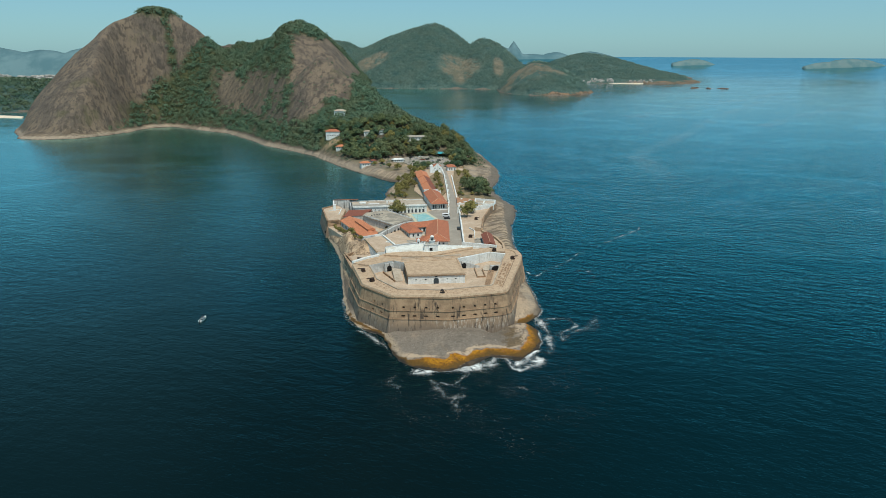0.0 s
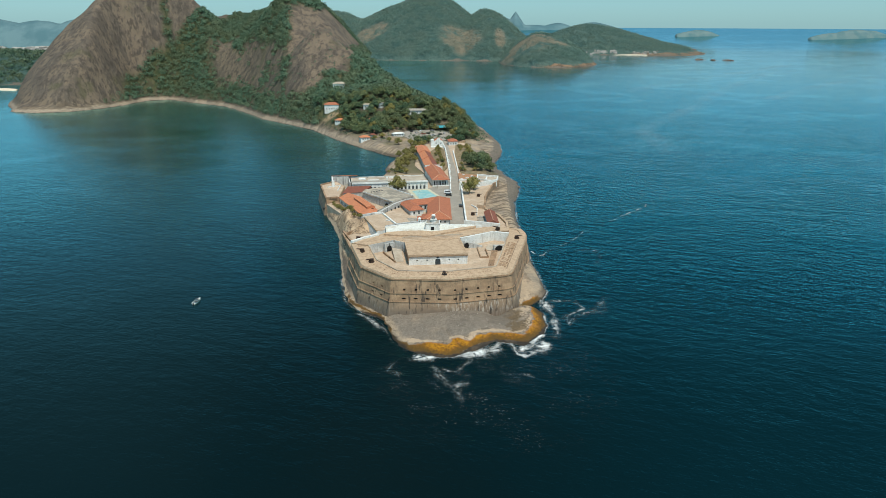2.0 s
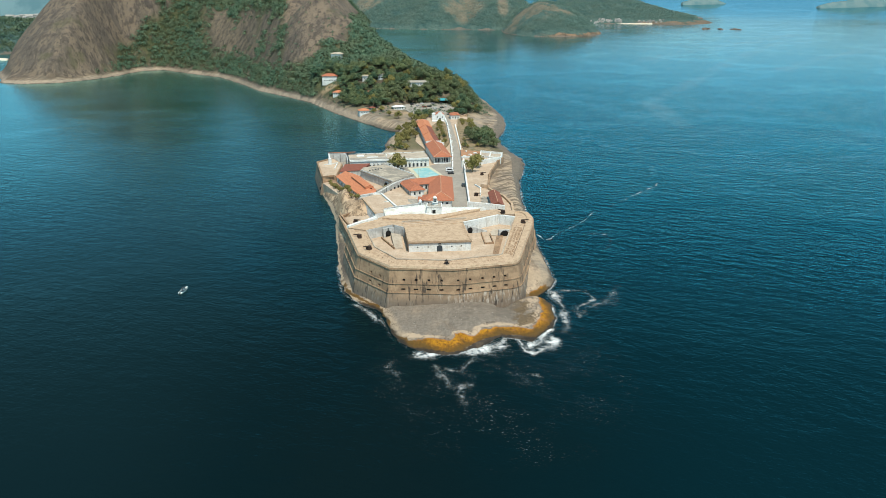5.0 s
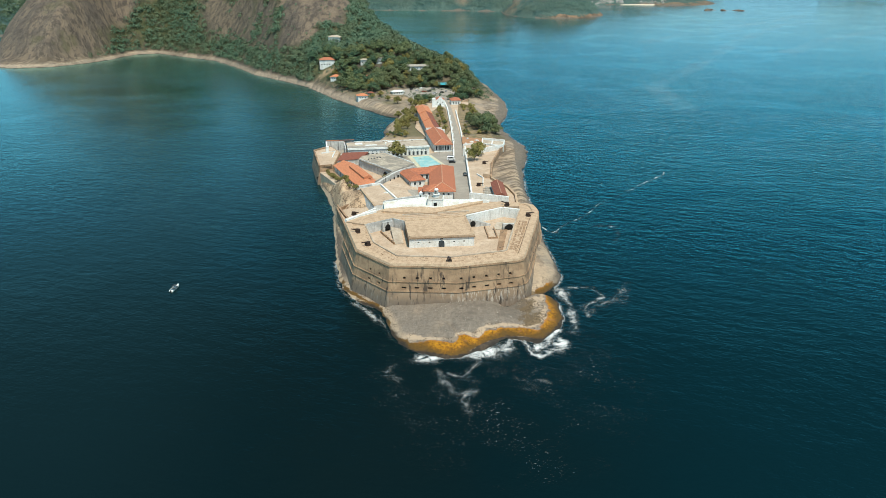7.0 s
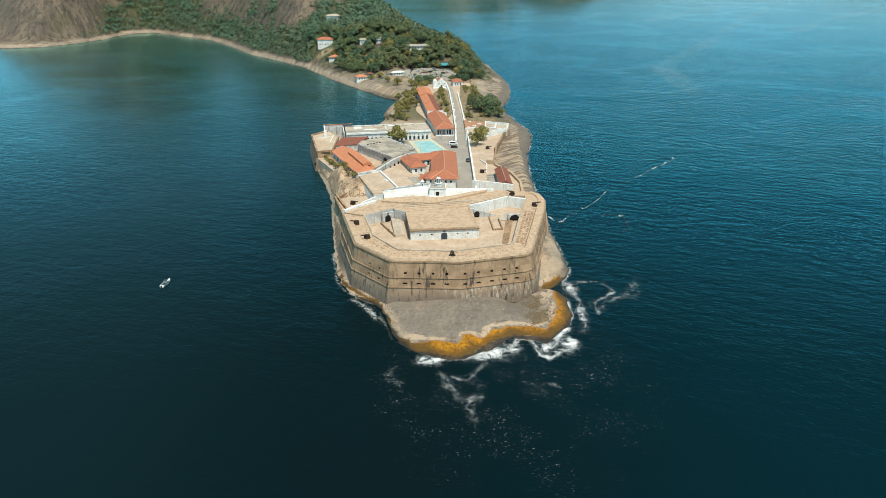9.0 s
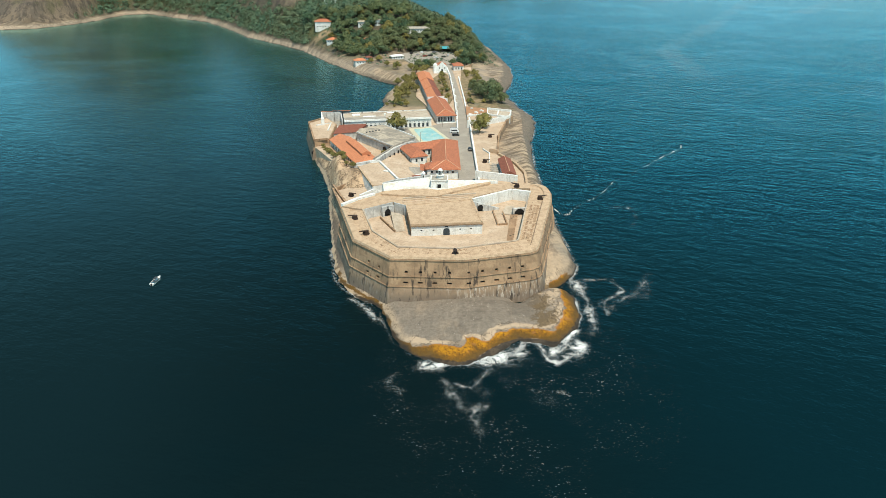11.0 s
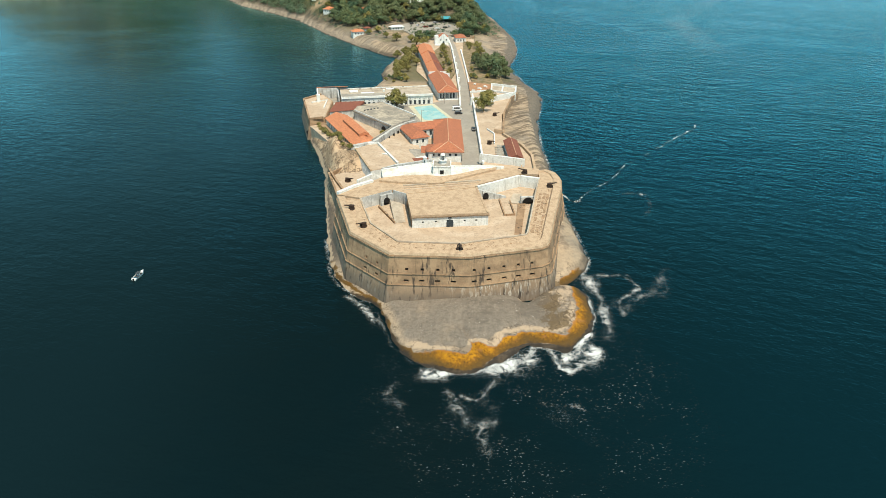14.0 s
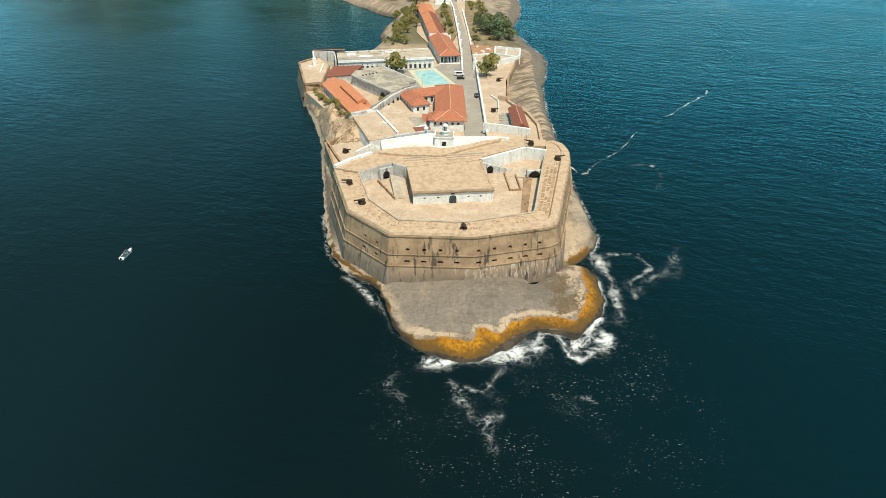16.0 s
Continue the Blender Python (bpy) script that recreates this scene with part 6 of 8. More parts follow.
wall_run(bm, [(-79, 172), (-86, 168.5), (-97.2, 208), (-88, 221)], 20.3, 21.4, 1.0, 0.5)
part("parapet", bm, "wall", corner)
bm = bmesh.new()
wall_run(bm, [(-91, 201), (-83, 207), (-82, 190)], 20.5, 21.3, 0.6)
part("inner_parapet", bm, "limewash", corner)
# no hole here: a near-black box paints the embrasure's shade
part("embrasure", turn(bx(-0.9, 0.9, -0.5, 0.5, 0, 1.5), pose(-87.0, 167.6, 13.0, 0, 0, 20)), "dark", corner, "near-black box painting the shade of a gun embrasure")
bm = bmesh.new()
wall_run(bm, [(-97.5, 208), (-88.2, 221.5), (-84, 232), (-60, 240), (-24, 243)], 4.0, 18.5, 1.2)
part("rear_curtain", bm, "wall", corner)

# ------------------------------------------------------------------ barracks
barracks = thing("barracks", "long white flat-roofed barracks with a row of shuttered openings", "building", (-74.0, 203.6, 0), 11.7)
BL_ = 54.2
pl, ln = windows_on(barracks, 0, 0, BL_, 0, 16.6, 22.6, "front_wall", 19, (1.35, 17.5, 20.0), "limewash", vents=True)
part("rear_wall", bx(0, BL_, 20.4, 20.9, 12, 22.6), "limewash", barracks)
for x in (0, BL_ - 0.45):
    part("end_wall", bx(x, x + 0.45, 0.4, 20.4, 14, 22.6), "limewash", barracks)
part("roof", bx(0.2, BL_ - 0.2, 0.3, 20.6, 22.55, 22.85), "pale_roof", barracks, "pale patched flat roof")
part("front_parapet", bx(-0.1, BL_ + 0.1, -0.35, 0.45, 22.6, 23.5, bevel=0.06), "limewash", barracks)
part("cornice", bx(-0.2, BL_ + 0.2, -0.6, -0.36, 22.5, 22.75), "limewash", barracks)
part("rear_parapet", bx(-0.1, BL_ + 0.1, 20.3, 20.9, 22.85, 23.3), "limewash", barracks)
for x, y, w, d, h in ((8, 14, 5, 4, 0.5), (22, 16, 6, 2.2, 0.35), (31, 17, 6, 2.4, 0.4), (16, 9, 8, 5, 0.12), (39, 17.5, 4, 1.6, 0.5), (26, 11, 1.2, 1.2, 1.3)):
    part("roof_patch", turn(bx(-w / 2, w / 2, -d / 2, d / 2, 0, h, bevel=0.04), pose(x, y, 22.86, 0, 0, random.uniform(-4, 4))), random.choice(["limewash", "pale_roof"]), barracks)
for k in range(7):
    part("skylight", bx(5 + k * 6.6, 6.1 + k * 6.6, 18.6, 19.4, 22.86, 23.3 + 0.2 * (k % 3), bevel=0.03), "grey_roof", barracks)
part("roof_step", bx(0.3, 26, 0.5, 8, 22.86, 23.15), "grey_roof", barracks, "raised weathered roof strip")
corner_house = thing("corner_block", "white roofless corner block with stained inner walls", "building", (-87.0, 203.0, 0), 11.7)
part("left_wall", bx(-1.0, -0.2, 0, 17, 14, 24.6), "limewash", corner_house)
part("front_wall", bx(-0.2, 11.2, 0, 0.7, 14, 19.2), "limewash", corner_house)
part("rear_wall", bx(-0.2, 11.2, 16.3, 17, 14, 24.3), "stained_white", corner_house)
part("right_wall", bx(11.2, 11.9, 0, 17, 14, 23.4), "stained_white", corner_house)
part("floor", bx(-0.2, 11.2, 0.7, 16.3, 14, 18.4), "grey_roof", corner_house)
part("pillar", bx(-1.3, 0.7, -0.5, 2.2, 14, 24.8), "limewash", corner_house)
part("tiled_roof", turn(bx(-9.5, 9.5, -2.6, 2.6, 0, 0.3), pose(8.5, 19.5, 24.2, -14, 0, 0)), "tile_orange", corner_house, "orange tiled lean-to roof")
part("lean_to_wall", bx(0, 17, 20.5, 21.5, 12, 23.4), "limewash", corner_house)

# ------------------------------------------------------------------ headquarters: three tiled wings round a small yard
hq = thing("headquarters_house", "two-storey white house with terracotta hipped roofs", "house", (-0.6, 3.6, 0))
windows_on(hq, -18.4, 111.0, -2.9, 111.0, 15, 22.4, "front_wall", 5, (1.0, 20.2, 21.4), "limewash")
windows_on(hq, -2.9, 111.0, -4.9, 160.5, 15, 22.4, "right_wall", 11, (1.1, 19.4, 21.3), "limewash")
windows_on(hq, -16.0, 134.0, -16.8, 119.0, 15, 22.4, "yard_wall", 3, (1.1, 19.2, 21.2), "limewash")
bm = bmesh.new()
wall_run(bm, [(-18.2, 111.3), (-18.4, 119.4), (-16.6, 119.6)], 15, 22.4, 0.4)
part("wing_wall", bm, "limewash", hq)
bm = bmesh.new()
wall_run(bm, [(-5.3, 160), (-17, 160.4)], 15, 22.4, 0.4)
part("rear_wall", bm, "limewash", hq)
r = roof_hip(bmesh.new(), -6.2, 7.2, -25.3, 25.0, 22.5, 25.6, True, True, 0.6)
part("roof", turn(r, pose(-10.2, 135.8, 0, 0, 0, 2.2)), "tile", hq, "weathered terracotta tiles")
for x0, x1, y0, y1, zr, cx, cy, rot, flags in ((-6.2, 7.2, -25.3, 25.0, 25.62, -10.2, 135.8, 2.2, (True, True)),):
    helper = thing("roof_ridges", "", "", (cx, cy, 0), rot)
    helper.parent = hq
    helper.location.z = 0
    ridge_caps(helper, x0, x1, y0, y1, 22.55, zr, *flags, 0.6, 0.2)
r = roof_hip(bmesh.new(), -4.6, 8.2, -4.6, 4.6, 22.48, 24.9, True, False, 0.5)
part("cross_roof", turn(r, pose(-14.4, 115.6, 0, 0, 0, 2)), "tile", hq)
# back wing, set at an angle
UX = Vector((0.922, 0.387))
VX = Vector((-0.387, 0.922))
O = Vector((-27.3, 129.6))


def wing(u, v):
    return tuple(O + UX * u + VX * v)


windows_on(hq, *wing(0, 0), *wing(8.6, 0), 15, 22.3, "wing_front", 2, (1.1, 19.6, 21.4), "limewash")
windows_on(hq, *wing(0, 20), *wing(0, 0), 15, 22.3, "wing_left", 4, (1.1, 19.4, 21.2), "stained_white")
windows_on(hq, *wing(8.6, 0), *wing(8.6, 12), 15, 22.3, "wing_inner", 2, (1.1, 19.4, 21.2), "limewash")
windows_on(hq, *wing(8.6, 12), *wing(20, 12), 15, 22.3, "yard_front", 3, (1.3, 19.0, 21.4), "limewash")
bm = bmesh.new()
wall_run(bm, [wing(22, 21.4), wing(0, 21.4)], 15, 22.3, 0.4)
part("wing_back", bm, "stained_white", hq)
frame_m = Matrix.Translation((*O, 0)) @ Matrix.Rotation(math.atan2(UX.y, UX.x), 4, "Z")
part("wing_roof", turn(roof_hip(bmesh.new(), 0, 8.6, 0, 20.5, 22.5, 24.8, True, True, 0.6), frame_m), "tile", hq)
part("back_roof", turn(roof_hip(bmesh.new(), 1.0, 22, 12, 21.4, 22.45, 24.9, True, False, 0.6), frame_m), "tile", hq)
# sheds and lean-tos in front
annex = thing("annex_sheds", "patched sheds with grey and rusty roofs beside the house", "shed")
for x, y, w, d, z, rot, m in ((-24, 119, 7, 9, 19.6, 12, "grey_roof"), (-22, 110, 8, 6, 19.2, 25, "tile_dark"), (-26, 105, 6, 6, 18.8, 5, "stained_white"),
                              (-20.6, 124, 4, 7, 20.0, 3, "tile"), (-21.5, 102, 5, 5, 19.0, -10, "limewash")):
    part("shed_body", turn(bx(-w / 2, w / 2, -d / 2, d / 2, 15.5, z - 0.3), pose(x, y, 0, 0, 0, rot)), "limewash", annex)
    part("shed_roof", turn(bx(-w / 2 - 0.3, w / 2 + 0.3, -d / 2 - 0.3, d / 2 + 0.3, -0.12, 0.12), pose(x, y, z, 7, 3, rot)), m, annex)

# ------------------------------------------------------------------ the long houses along the ramp road
hall = thing("colonnade_house", "white house with a columned porch and terracotta hipped roof", "house")
windows_on(hall, -18.4, 225.6, -6.6, 228.0, 16.6, 22.0, "porch_wall", 5, (1.5, 17.5, 20.6), "limewash")
windows_on(hall, -25.8, 266, -18.4, 225.6, 16.0, 22.2, "left_wall", 9, (1.1, 18.6, 20.6), "limewash")
windows_on(hall, -6.6, 228.0, -14.2, 268.4, 16.0, 22.2, "right_wall", 9, (1.1, 18.6, 20.6), "limewash")
bm = bmesh.new()
wall_run(bm, [(-14.2, 268.4), (-25.8, 266.2)], 16, 24.5, 0.5)
part("fire_wall", bm, "limewash", hall)
r = roof_hip(bmesh.new(), -6.0, 6.0, 0, 44.5, 22.3, 25.2, True, False, 0.6)
part("roof", turn(r, pose(-11.7, 223.2, 0, 0, 0, 10.6)), "tile", hall)
helper = thing("roof_ridges", "", "", (-11.7, 223.2, 0), 10.6)
helper.parent = hall
helper.location.z = 0
ridge_caps(helper, -6.0, 6.0, 0, 44.5, 22.35, 25.22, True, False, 0.6, 0.22)
for k in range(8):
    bm = bmesh.new()
    cylinder(bm, -17.4 + k * 1.6, 222.9 + 0.3 * k, 17.3, 21.8, 0.2, 0.17, 10)
    part("column", bm, "limewash", hall)
part("porch_beam", turn(bx(-6.0, 6.0, -0.3, 0.3, 0, 0.55), pose(-11.8, 224.0, 21.7, 0, 0, 10.6)), "limewash", hall)
part("porch_step", turn(bx(-6.4, 6.4, -1.2, 2.4, 0, 0.25), pose(-11.8, 224.0, 17.3, 0, 0, 10.6)), "limewash", hall)
store = thing("store_range", "long store with bright orange and old brown tiled slopes", "building")
windows_on(store, -38.5, 358, -24.8, 268, 15.0, 22.2, "left_wall", 16, (1.2, 18.4, 20.4), "stained_white")
windows_on(store, -15.4, 270, -29.6, 361, 15.0, 22.2, "right_wall", 14, (1.1, 18.6, 20.4), "stained_white")
bm = bmesh.new()
wall_run(bm, [(-25.6, 267.6), (-12, 269)], 15, 23.2, 0.5)
part("end_wall", bm, "limewash", store)
for k, (y0_, y1_, dz) in enumerate(((0, 32, 0.0), (32, 62, 0.35), (62, 94, 0.7))):
    r = roof_hip(bmesh.new(), -5.2, 5.2, y0_, y1_, 22.3 + dz, 25.0 + dz, False, k == 2, 0.5 if k == 2 else 0.15)
    ob = part("roof", turn(r, pose(-19.9, 268.3, 0, 0, 0, 8.8)), "tile_orange", store, "orange tiles on one slope, brown on the other")
    ob.data.materials.append(M["tile_dark"])
    for f in ob.data.polygons:
        if f.normal.x > 0.2 and k < 2:
            f.material_index = 1

setting("garden_bed", prism(bmesh.new(), [(-11.5, 271), (-8.6, 292), (-14, 378), (-19, 396), (-26.5, 362)], 16, 17.9), "garden", "rough green garden strip beside the store", "garden")
setting("side_garden", prism(bmesh.new(), [(3.5, 264), (24, 258), (19, 325), (6, 400), (-3, 405), (-3, 330)], 14, 18.0), "garden", "overgrown ground beside the ramp road", "garden")
# red earth yard and white walled enclosure above the rocks
setting("earth_yard", prism(bmesh.new(), [(1.5, 234), (14.5, 238.5), (15.2, 257), (0.5, 263)], 14, 18.9), "red_earth", "bare red earth yard with clutter", "yard")
setting("enclosure_floor", prism(bmesh.new(), [(14.8, 239), (28.5, 231), (31, 251), (15.6, 256.5)], 11, 18.2), "pale_roof", "pale floor of a walled enclosure", "floor")
enclosure = thing("white_enclosure", "low whitewashed walls round a paved enclosure", "wall", kind="structure")
for pts, z1_ in (([(1.4, 233.2), (14.4, 237.6), (28.8, 230.2)], 20.4), ([(28.9, 231), (31.3, 251.2), (15.6, 257)], 19.6), ([(15.0, 239), (15.8, 256)], 19.8), ([(21, 235), (23, 253)], 19.2)):
    bm = bmesh.new()
    wall_run(bm, pts, 15, z1_, 0.8)
    part("run", bm, "limewash", enclosure)
for k in range(6):
    x, y = 3.6 + (k * 3.7) % 10, 240 + (k * 5.3) % 17
    crate = thing("stone_block", "pale stone block lying on the red earth", "block", (x, y, 18.9), 20 * k, "blocks on the earth yard")
    part("block", bx(-1.0, 1.0, -0.5, 0.5, -0.05, 0.7, bevel=0.08), "limewash", crate)
# road walls
road_wall = thing("road_wall", "whitewashed low wall along the ramp road", "wall", kind="structure")
for pts, z1_ in (([(6.9, 108), (5.6, 146), (4.2, 186), (2.9, 230)], 19.8), ([(-4.4, 205), (-5.2, 240), (-7.5, 293), (-12.5, 378), (-16, 412)], 19.2), ([(2.4, 228), (-0.5, 294), (-5, 372)], 18.4)):
    bm = bmesh.new()
    wall_run(bm, pts, 16.5, z1_, 0.9)
    part("run", bm, "limewash", road_wall)
for k in range(9):
    f = k / 8
    part("pier", turn(bx(-0.6, 0.6, -0.6, 0.6, 17, 20.0, bevel=0.08), pose(-4.9 - 10 * f * f - 1.0 * f, 225 + 180 * f, 0, 0, 0, 5)), "limewash", road_wall)

# ------------------------------------------------------------------ the right-hand terraces
right = thing("right_terrace", "sandy gun terrace with pale parapets above the rocks", "terrace", kind="structure")
part("terrace", prism(bmesh.new(), [(7.0, 84), (26, 80), (29.5, 95), (30, 118), (26.5, 133), (18, 151), (19, 187), (26, 221), (30, 232), (3.0, 231), (5.4, 160)], 9.0, 18.9, 1.2), "sand_floor", right)
for pts, z0_, z1_, th, m in (([(28.6, 80), (29.8, 95), (30.2, 118), (26.8, 133), (18.3, 150.5)], 17, 20.2, 1.2, "paving"),
                             ([(18.3, 151), (18.6, 163), (20.2, 187), (26.5, 221), (31, 232)], 14, 20.4, 1.0, "wall"),
                             ([(5.2, 112), (20, 107.5), (25.5, 105.5)], 18, 22.6, 1.0, "limewash"),
                             ([(10, 160), (13.5, 152), (13, 136)], 18.5, 19.8, 0.5, "limewash"),
                             ([(1.6, 212), (14, 214.5), (29, 226)], 17, 22.2, 0.9, "limewash"),
                             ([(13.6, 155), (17.8, 153)], 18, 21.2, 0.8, "paving"),
                             ([(22, 84), (24, 100), (25.2, 118), (23, 130)], 18.8, 19.7, 0.5, "paving")):
    bm = bmesh.new()
    wall_run(bm, pts, z0_, z1_, th)
    part("parapet", bm, m, right)
# no hole here: a near-black box paints the doorway's shade
part("gateway", turn(bx(-0.8, 0.8, -0.55, 0.55, 0, 2.2), pose(3.5, 212.3, 17.5, 0, 0, 12)), "dark", right, "near-black box painting the shade of a doorway in the white wall")
for k in range(7):
    part("step", turn(bx(-2.2, 2.2, -0.5, 0.5, 0, 0.3), pose(15.2, 112 + k * 3.2, 18.9 + 0.02 * k, 0, 0, 4)), "grey_roof", right)
part("ramp", prism(bmesh.new(), [(13, 110), (17, 109), (18.2, 134), (14.2, 135)], 18.0, 19.1), "grey_roof", right)
part("upper_terrace", prism(bmesh.new(), [(2.5, 214.5), (14, 216), (28.5, 227), (28.2, 229.6), (14.4, 236.8), (1.5, 232.4)], 12.0, 19.4, 0.6), "sand_floor", right)
hut = thing("tiled_hut", "small grey hut with a dark red tiled roof", "hut", (21.2, 120.6, 18.9), 3)
part("walls", bx(-3.0, 3.0, -12.0, 12.5, -0.4, 3.2), "stained_white", hut)
part("gable", turn(prism(bmesh.new(), [(-3.0, 0), (3.0, 0), (0, 1.6)], -0.1, 0.1), pose(0, -11.9, 3.2, 90, 0, 0)), "stained_white", hut)
part("roof", roof_hip(bmesh.new(), -3.0, 3.0, -12.2, 12.6, 3.2, 5.0, False, False, 0.45), "tile_dark", hut)
ridge_caps(hut, -3.0, 3.0, -12.2, 12.6, 3.22, 5.02, False, False, 0.45, 0.16, "ridge")
part("door", bx(-0.6, 0.6, -12.12, -11.9, -0.4, 1.9), "shutter", hut)
sentry = thing("sentry_box", "small stone sentry box at the parapet corner", "turret", (28.8, 86.5, 18.8))
bm = bmesh.new()
cylinder(bm, 0, 0, 0, 2.8, 1.1, 1.0, 8)
part("body", bm, "paving", sentry)
bm = bmesh.new()
cylinder(bm, 0, 0, 2.8, 4.0, 1.2, 0.1, 8)
part("roof", bm, "paving", sentry)
# the sentry box's inner shade is a near-black box on its face
part("opening", bx(-0.35, 0.35, -1.15, -0.8, 0.2, 2.0), "dark", sentry)

# ------------------------------------------------------------------ chapel, forecourt and car park on the neck
chapel = thing("gate_chapel", "white gate chapel with a pediment and red tiled roof", "chapel", (-19.5, 398, 17.2), 6)
chapel.scale = (0.8, 0.8, 0.72)
part("nave", bx(-5, 5, 0, 17, 0, 6.2), "limewash", chapel)
part("roof", roof_hip(bmesh.new(), -5, 5, 0.5, 17, 6.2, 8.9, False, False, 0.4), "tile", chapel)
bm = prism(bmesh.new(), [(-5.4, 0), (5.4, 0), (5.4, 6.4), (2.2, 9.0), (1.6, 10.4), (0, 11.2), (-1.6, 10.4), (-2.2, 9.0), (-5.4, 6.4)], -0.45, 0.45)
turn(bm, pose(0, 0, 0, 90, 0, 0))
part("facade", bm, "limewash", chapel)
part("door", bx(-0.9, 0.9, -0.6, -0.35, 0, 3.0), "shutter", chapel)
for s in (-2.9, 2.9):
    part("window", bx(s - 0.5, s + 0.5, -0.6, -0.35, 3.6, 5.2), "shutter", chapel)
part("bell_tower", bx(-9.2, -5.4, 0, 4, 0, 8.4, bevel=0.08), "limewash", chapel)
part("tower_cap", roof_hip(bmesh.new(), -9.2, -5.4, 0, 4, 8.4, 9.8, True, True, 0.25), "limewash", chapel)
part("forecourt", bx(-9.4, 7, -9, -0.4, -1.6, 0.15), "limewash", chapel)
part("forecourt_wall", bx(-9.8, 7.4, -9.6, -9.0, -3, 1.2), "limewash", chapel)
side_house = thing("gate_house", "cream gate house with a low red tiled roof", "house", (-5.5, 404, 17.0), 8)
part("walls", bx(-4, 4.5, 0, 12, -1, 4.2), "limewash", side_house)
part("roof", roof_hip(bmesh.new(), -4, 4.5, 0, 12, 4.2, 6.0, True, True, 0.5), "tile", side_house)
for s in (-2, 0.4, 2.8):
    part("window", bx(s - 0.45, s + 0.45, -0.12, 0.05, 1.2, 2.8), "shutter", side_house)
setting("car_park", prism(bmesh.new(), [(-64, 470), (-46, 428), (-24, 424), (-6, 440), (-8, 500), (-40, 520), (-60, 505)], 12, 17.75), "asphalt", "grey gravelled car park among trees", "pavement")
garden = thing("garden_plot", "dry grass garden plot with a pale rim wall", "garden", kind="structure")
part("lawn", prism(bmesh.new(), [(-2, 420), (10, 440), (17, 486), (8, 490)], 10, 17.4), M["rock"], garden)
for pts in ([(0, 418), (11, 440), (18.4, 487), (8, 492)],):
    bm = bmesh.new()
    wall_run(bm, pts, 14, 18.4, 0.6)
    part("rim_wall", bm, "paving", garden)
canopy = thing("blue_canopy", "turquoise canopy roof on thin posts", "canopy", (-16, 502, 17.4), 8)
M["turquoise"] = worn("turquoise_sheet", (0.05, 0.30, 0.36), (0.08, 0.36, 0.40), None, 0.5, 3.0)
part("sheet", turn(bx(-9, 9, -5, 5, 0, 0.15), pose(0, 0, 4.2, 6, 0, 0)), "turquoise", canopy)
for x in (-8, 0, 8):
    for y in (-4, 4):
        bm = bmesh.new()
        cylinder(bm, x, y, -0.5, 4.2 + y * 0.1, 0.1, 0.1, 6)
        part("post", bm, "iron", canopy)


# ------------------------------------------------------------------ poles and benches in the yards
def lamp_pole(x, y, z, h, rz):
    ob = thing("lamp_post", "thin grey lamp post beside the yard", "lamp post", (x, y, z), rz, "lamp posts of the yards")
    bm = bmesh.new()
    cylinder(bm, 0, 0, 0, h, 0.13, 0.08, 8)
    part("pole", bm, "grey_roof", ob)
    part("arm", bx(-0.05, 1.3, -0.05, 0.05, h - 0.1, h, bevel=0.02), "grey_roof", ob)
    part("lamp_head", bx(0.9, 1.6, -0.16, 0.16, h - 0.2, h - 0.06, bevel=0.04), "shutter", ob)


for spec in ((-35.5, 206, Z_REAR - 0.2, 7.5, 20), (-25.5, 174.5, Z_REAR - 0.2, 7.5, 20), (-5.6, 238, Z_REAR - 0.2, 7.0, 0), (1.6, 300, Z_REAR - 0.2, 7.0, 180), (-14, 214, Z_REAR - 0.2, 7.5, 90)):
    lamp_pole(*spec)
for k in range(4):
    seat = thing("bench", "plain pale bench in front of the barracks", "bench", (-58 + 7.5 * k, 213.5 + 0.6 * k, Z_REAR - 0.12), 5, "benches by the barracks")
    part("seat", bx(-1.2, 1.2, -0.25, 0.25, 0.42, 0.5, bevel=0.02), "limewash", seat)
    for s in (-0.9, 0.9):
        part("leg", bx(s - 0.08, s + 0.08, -0.2, 0.2, -0.05, 0.42), "grey_roof", seat)

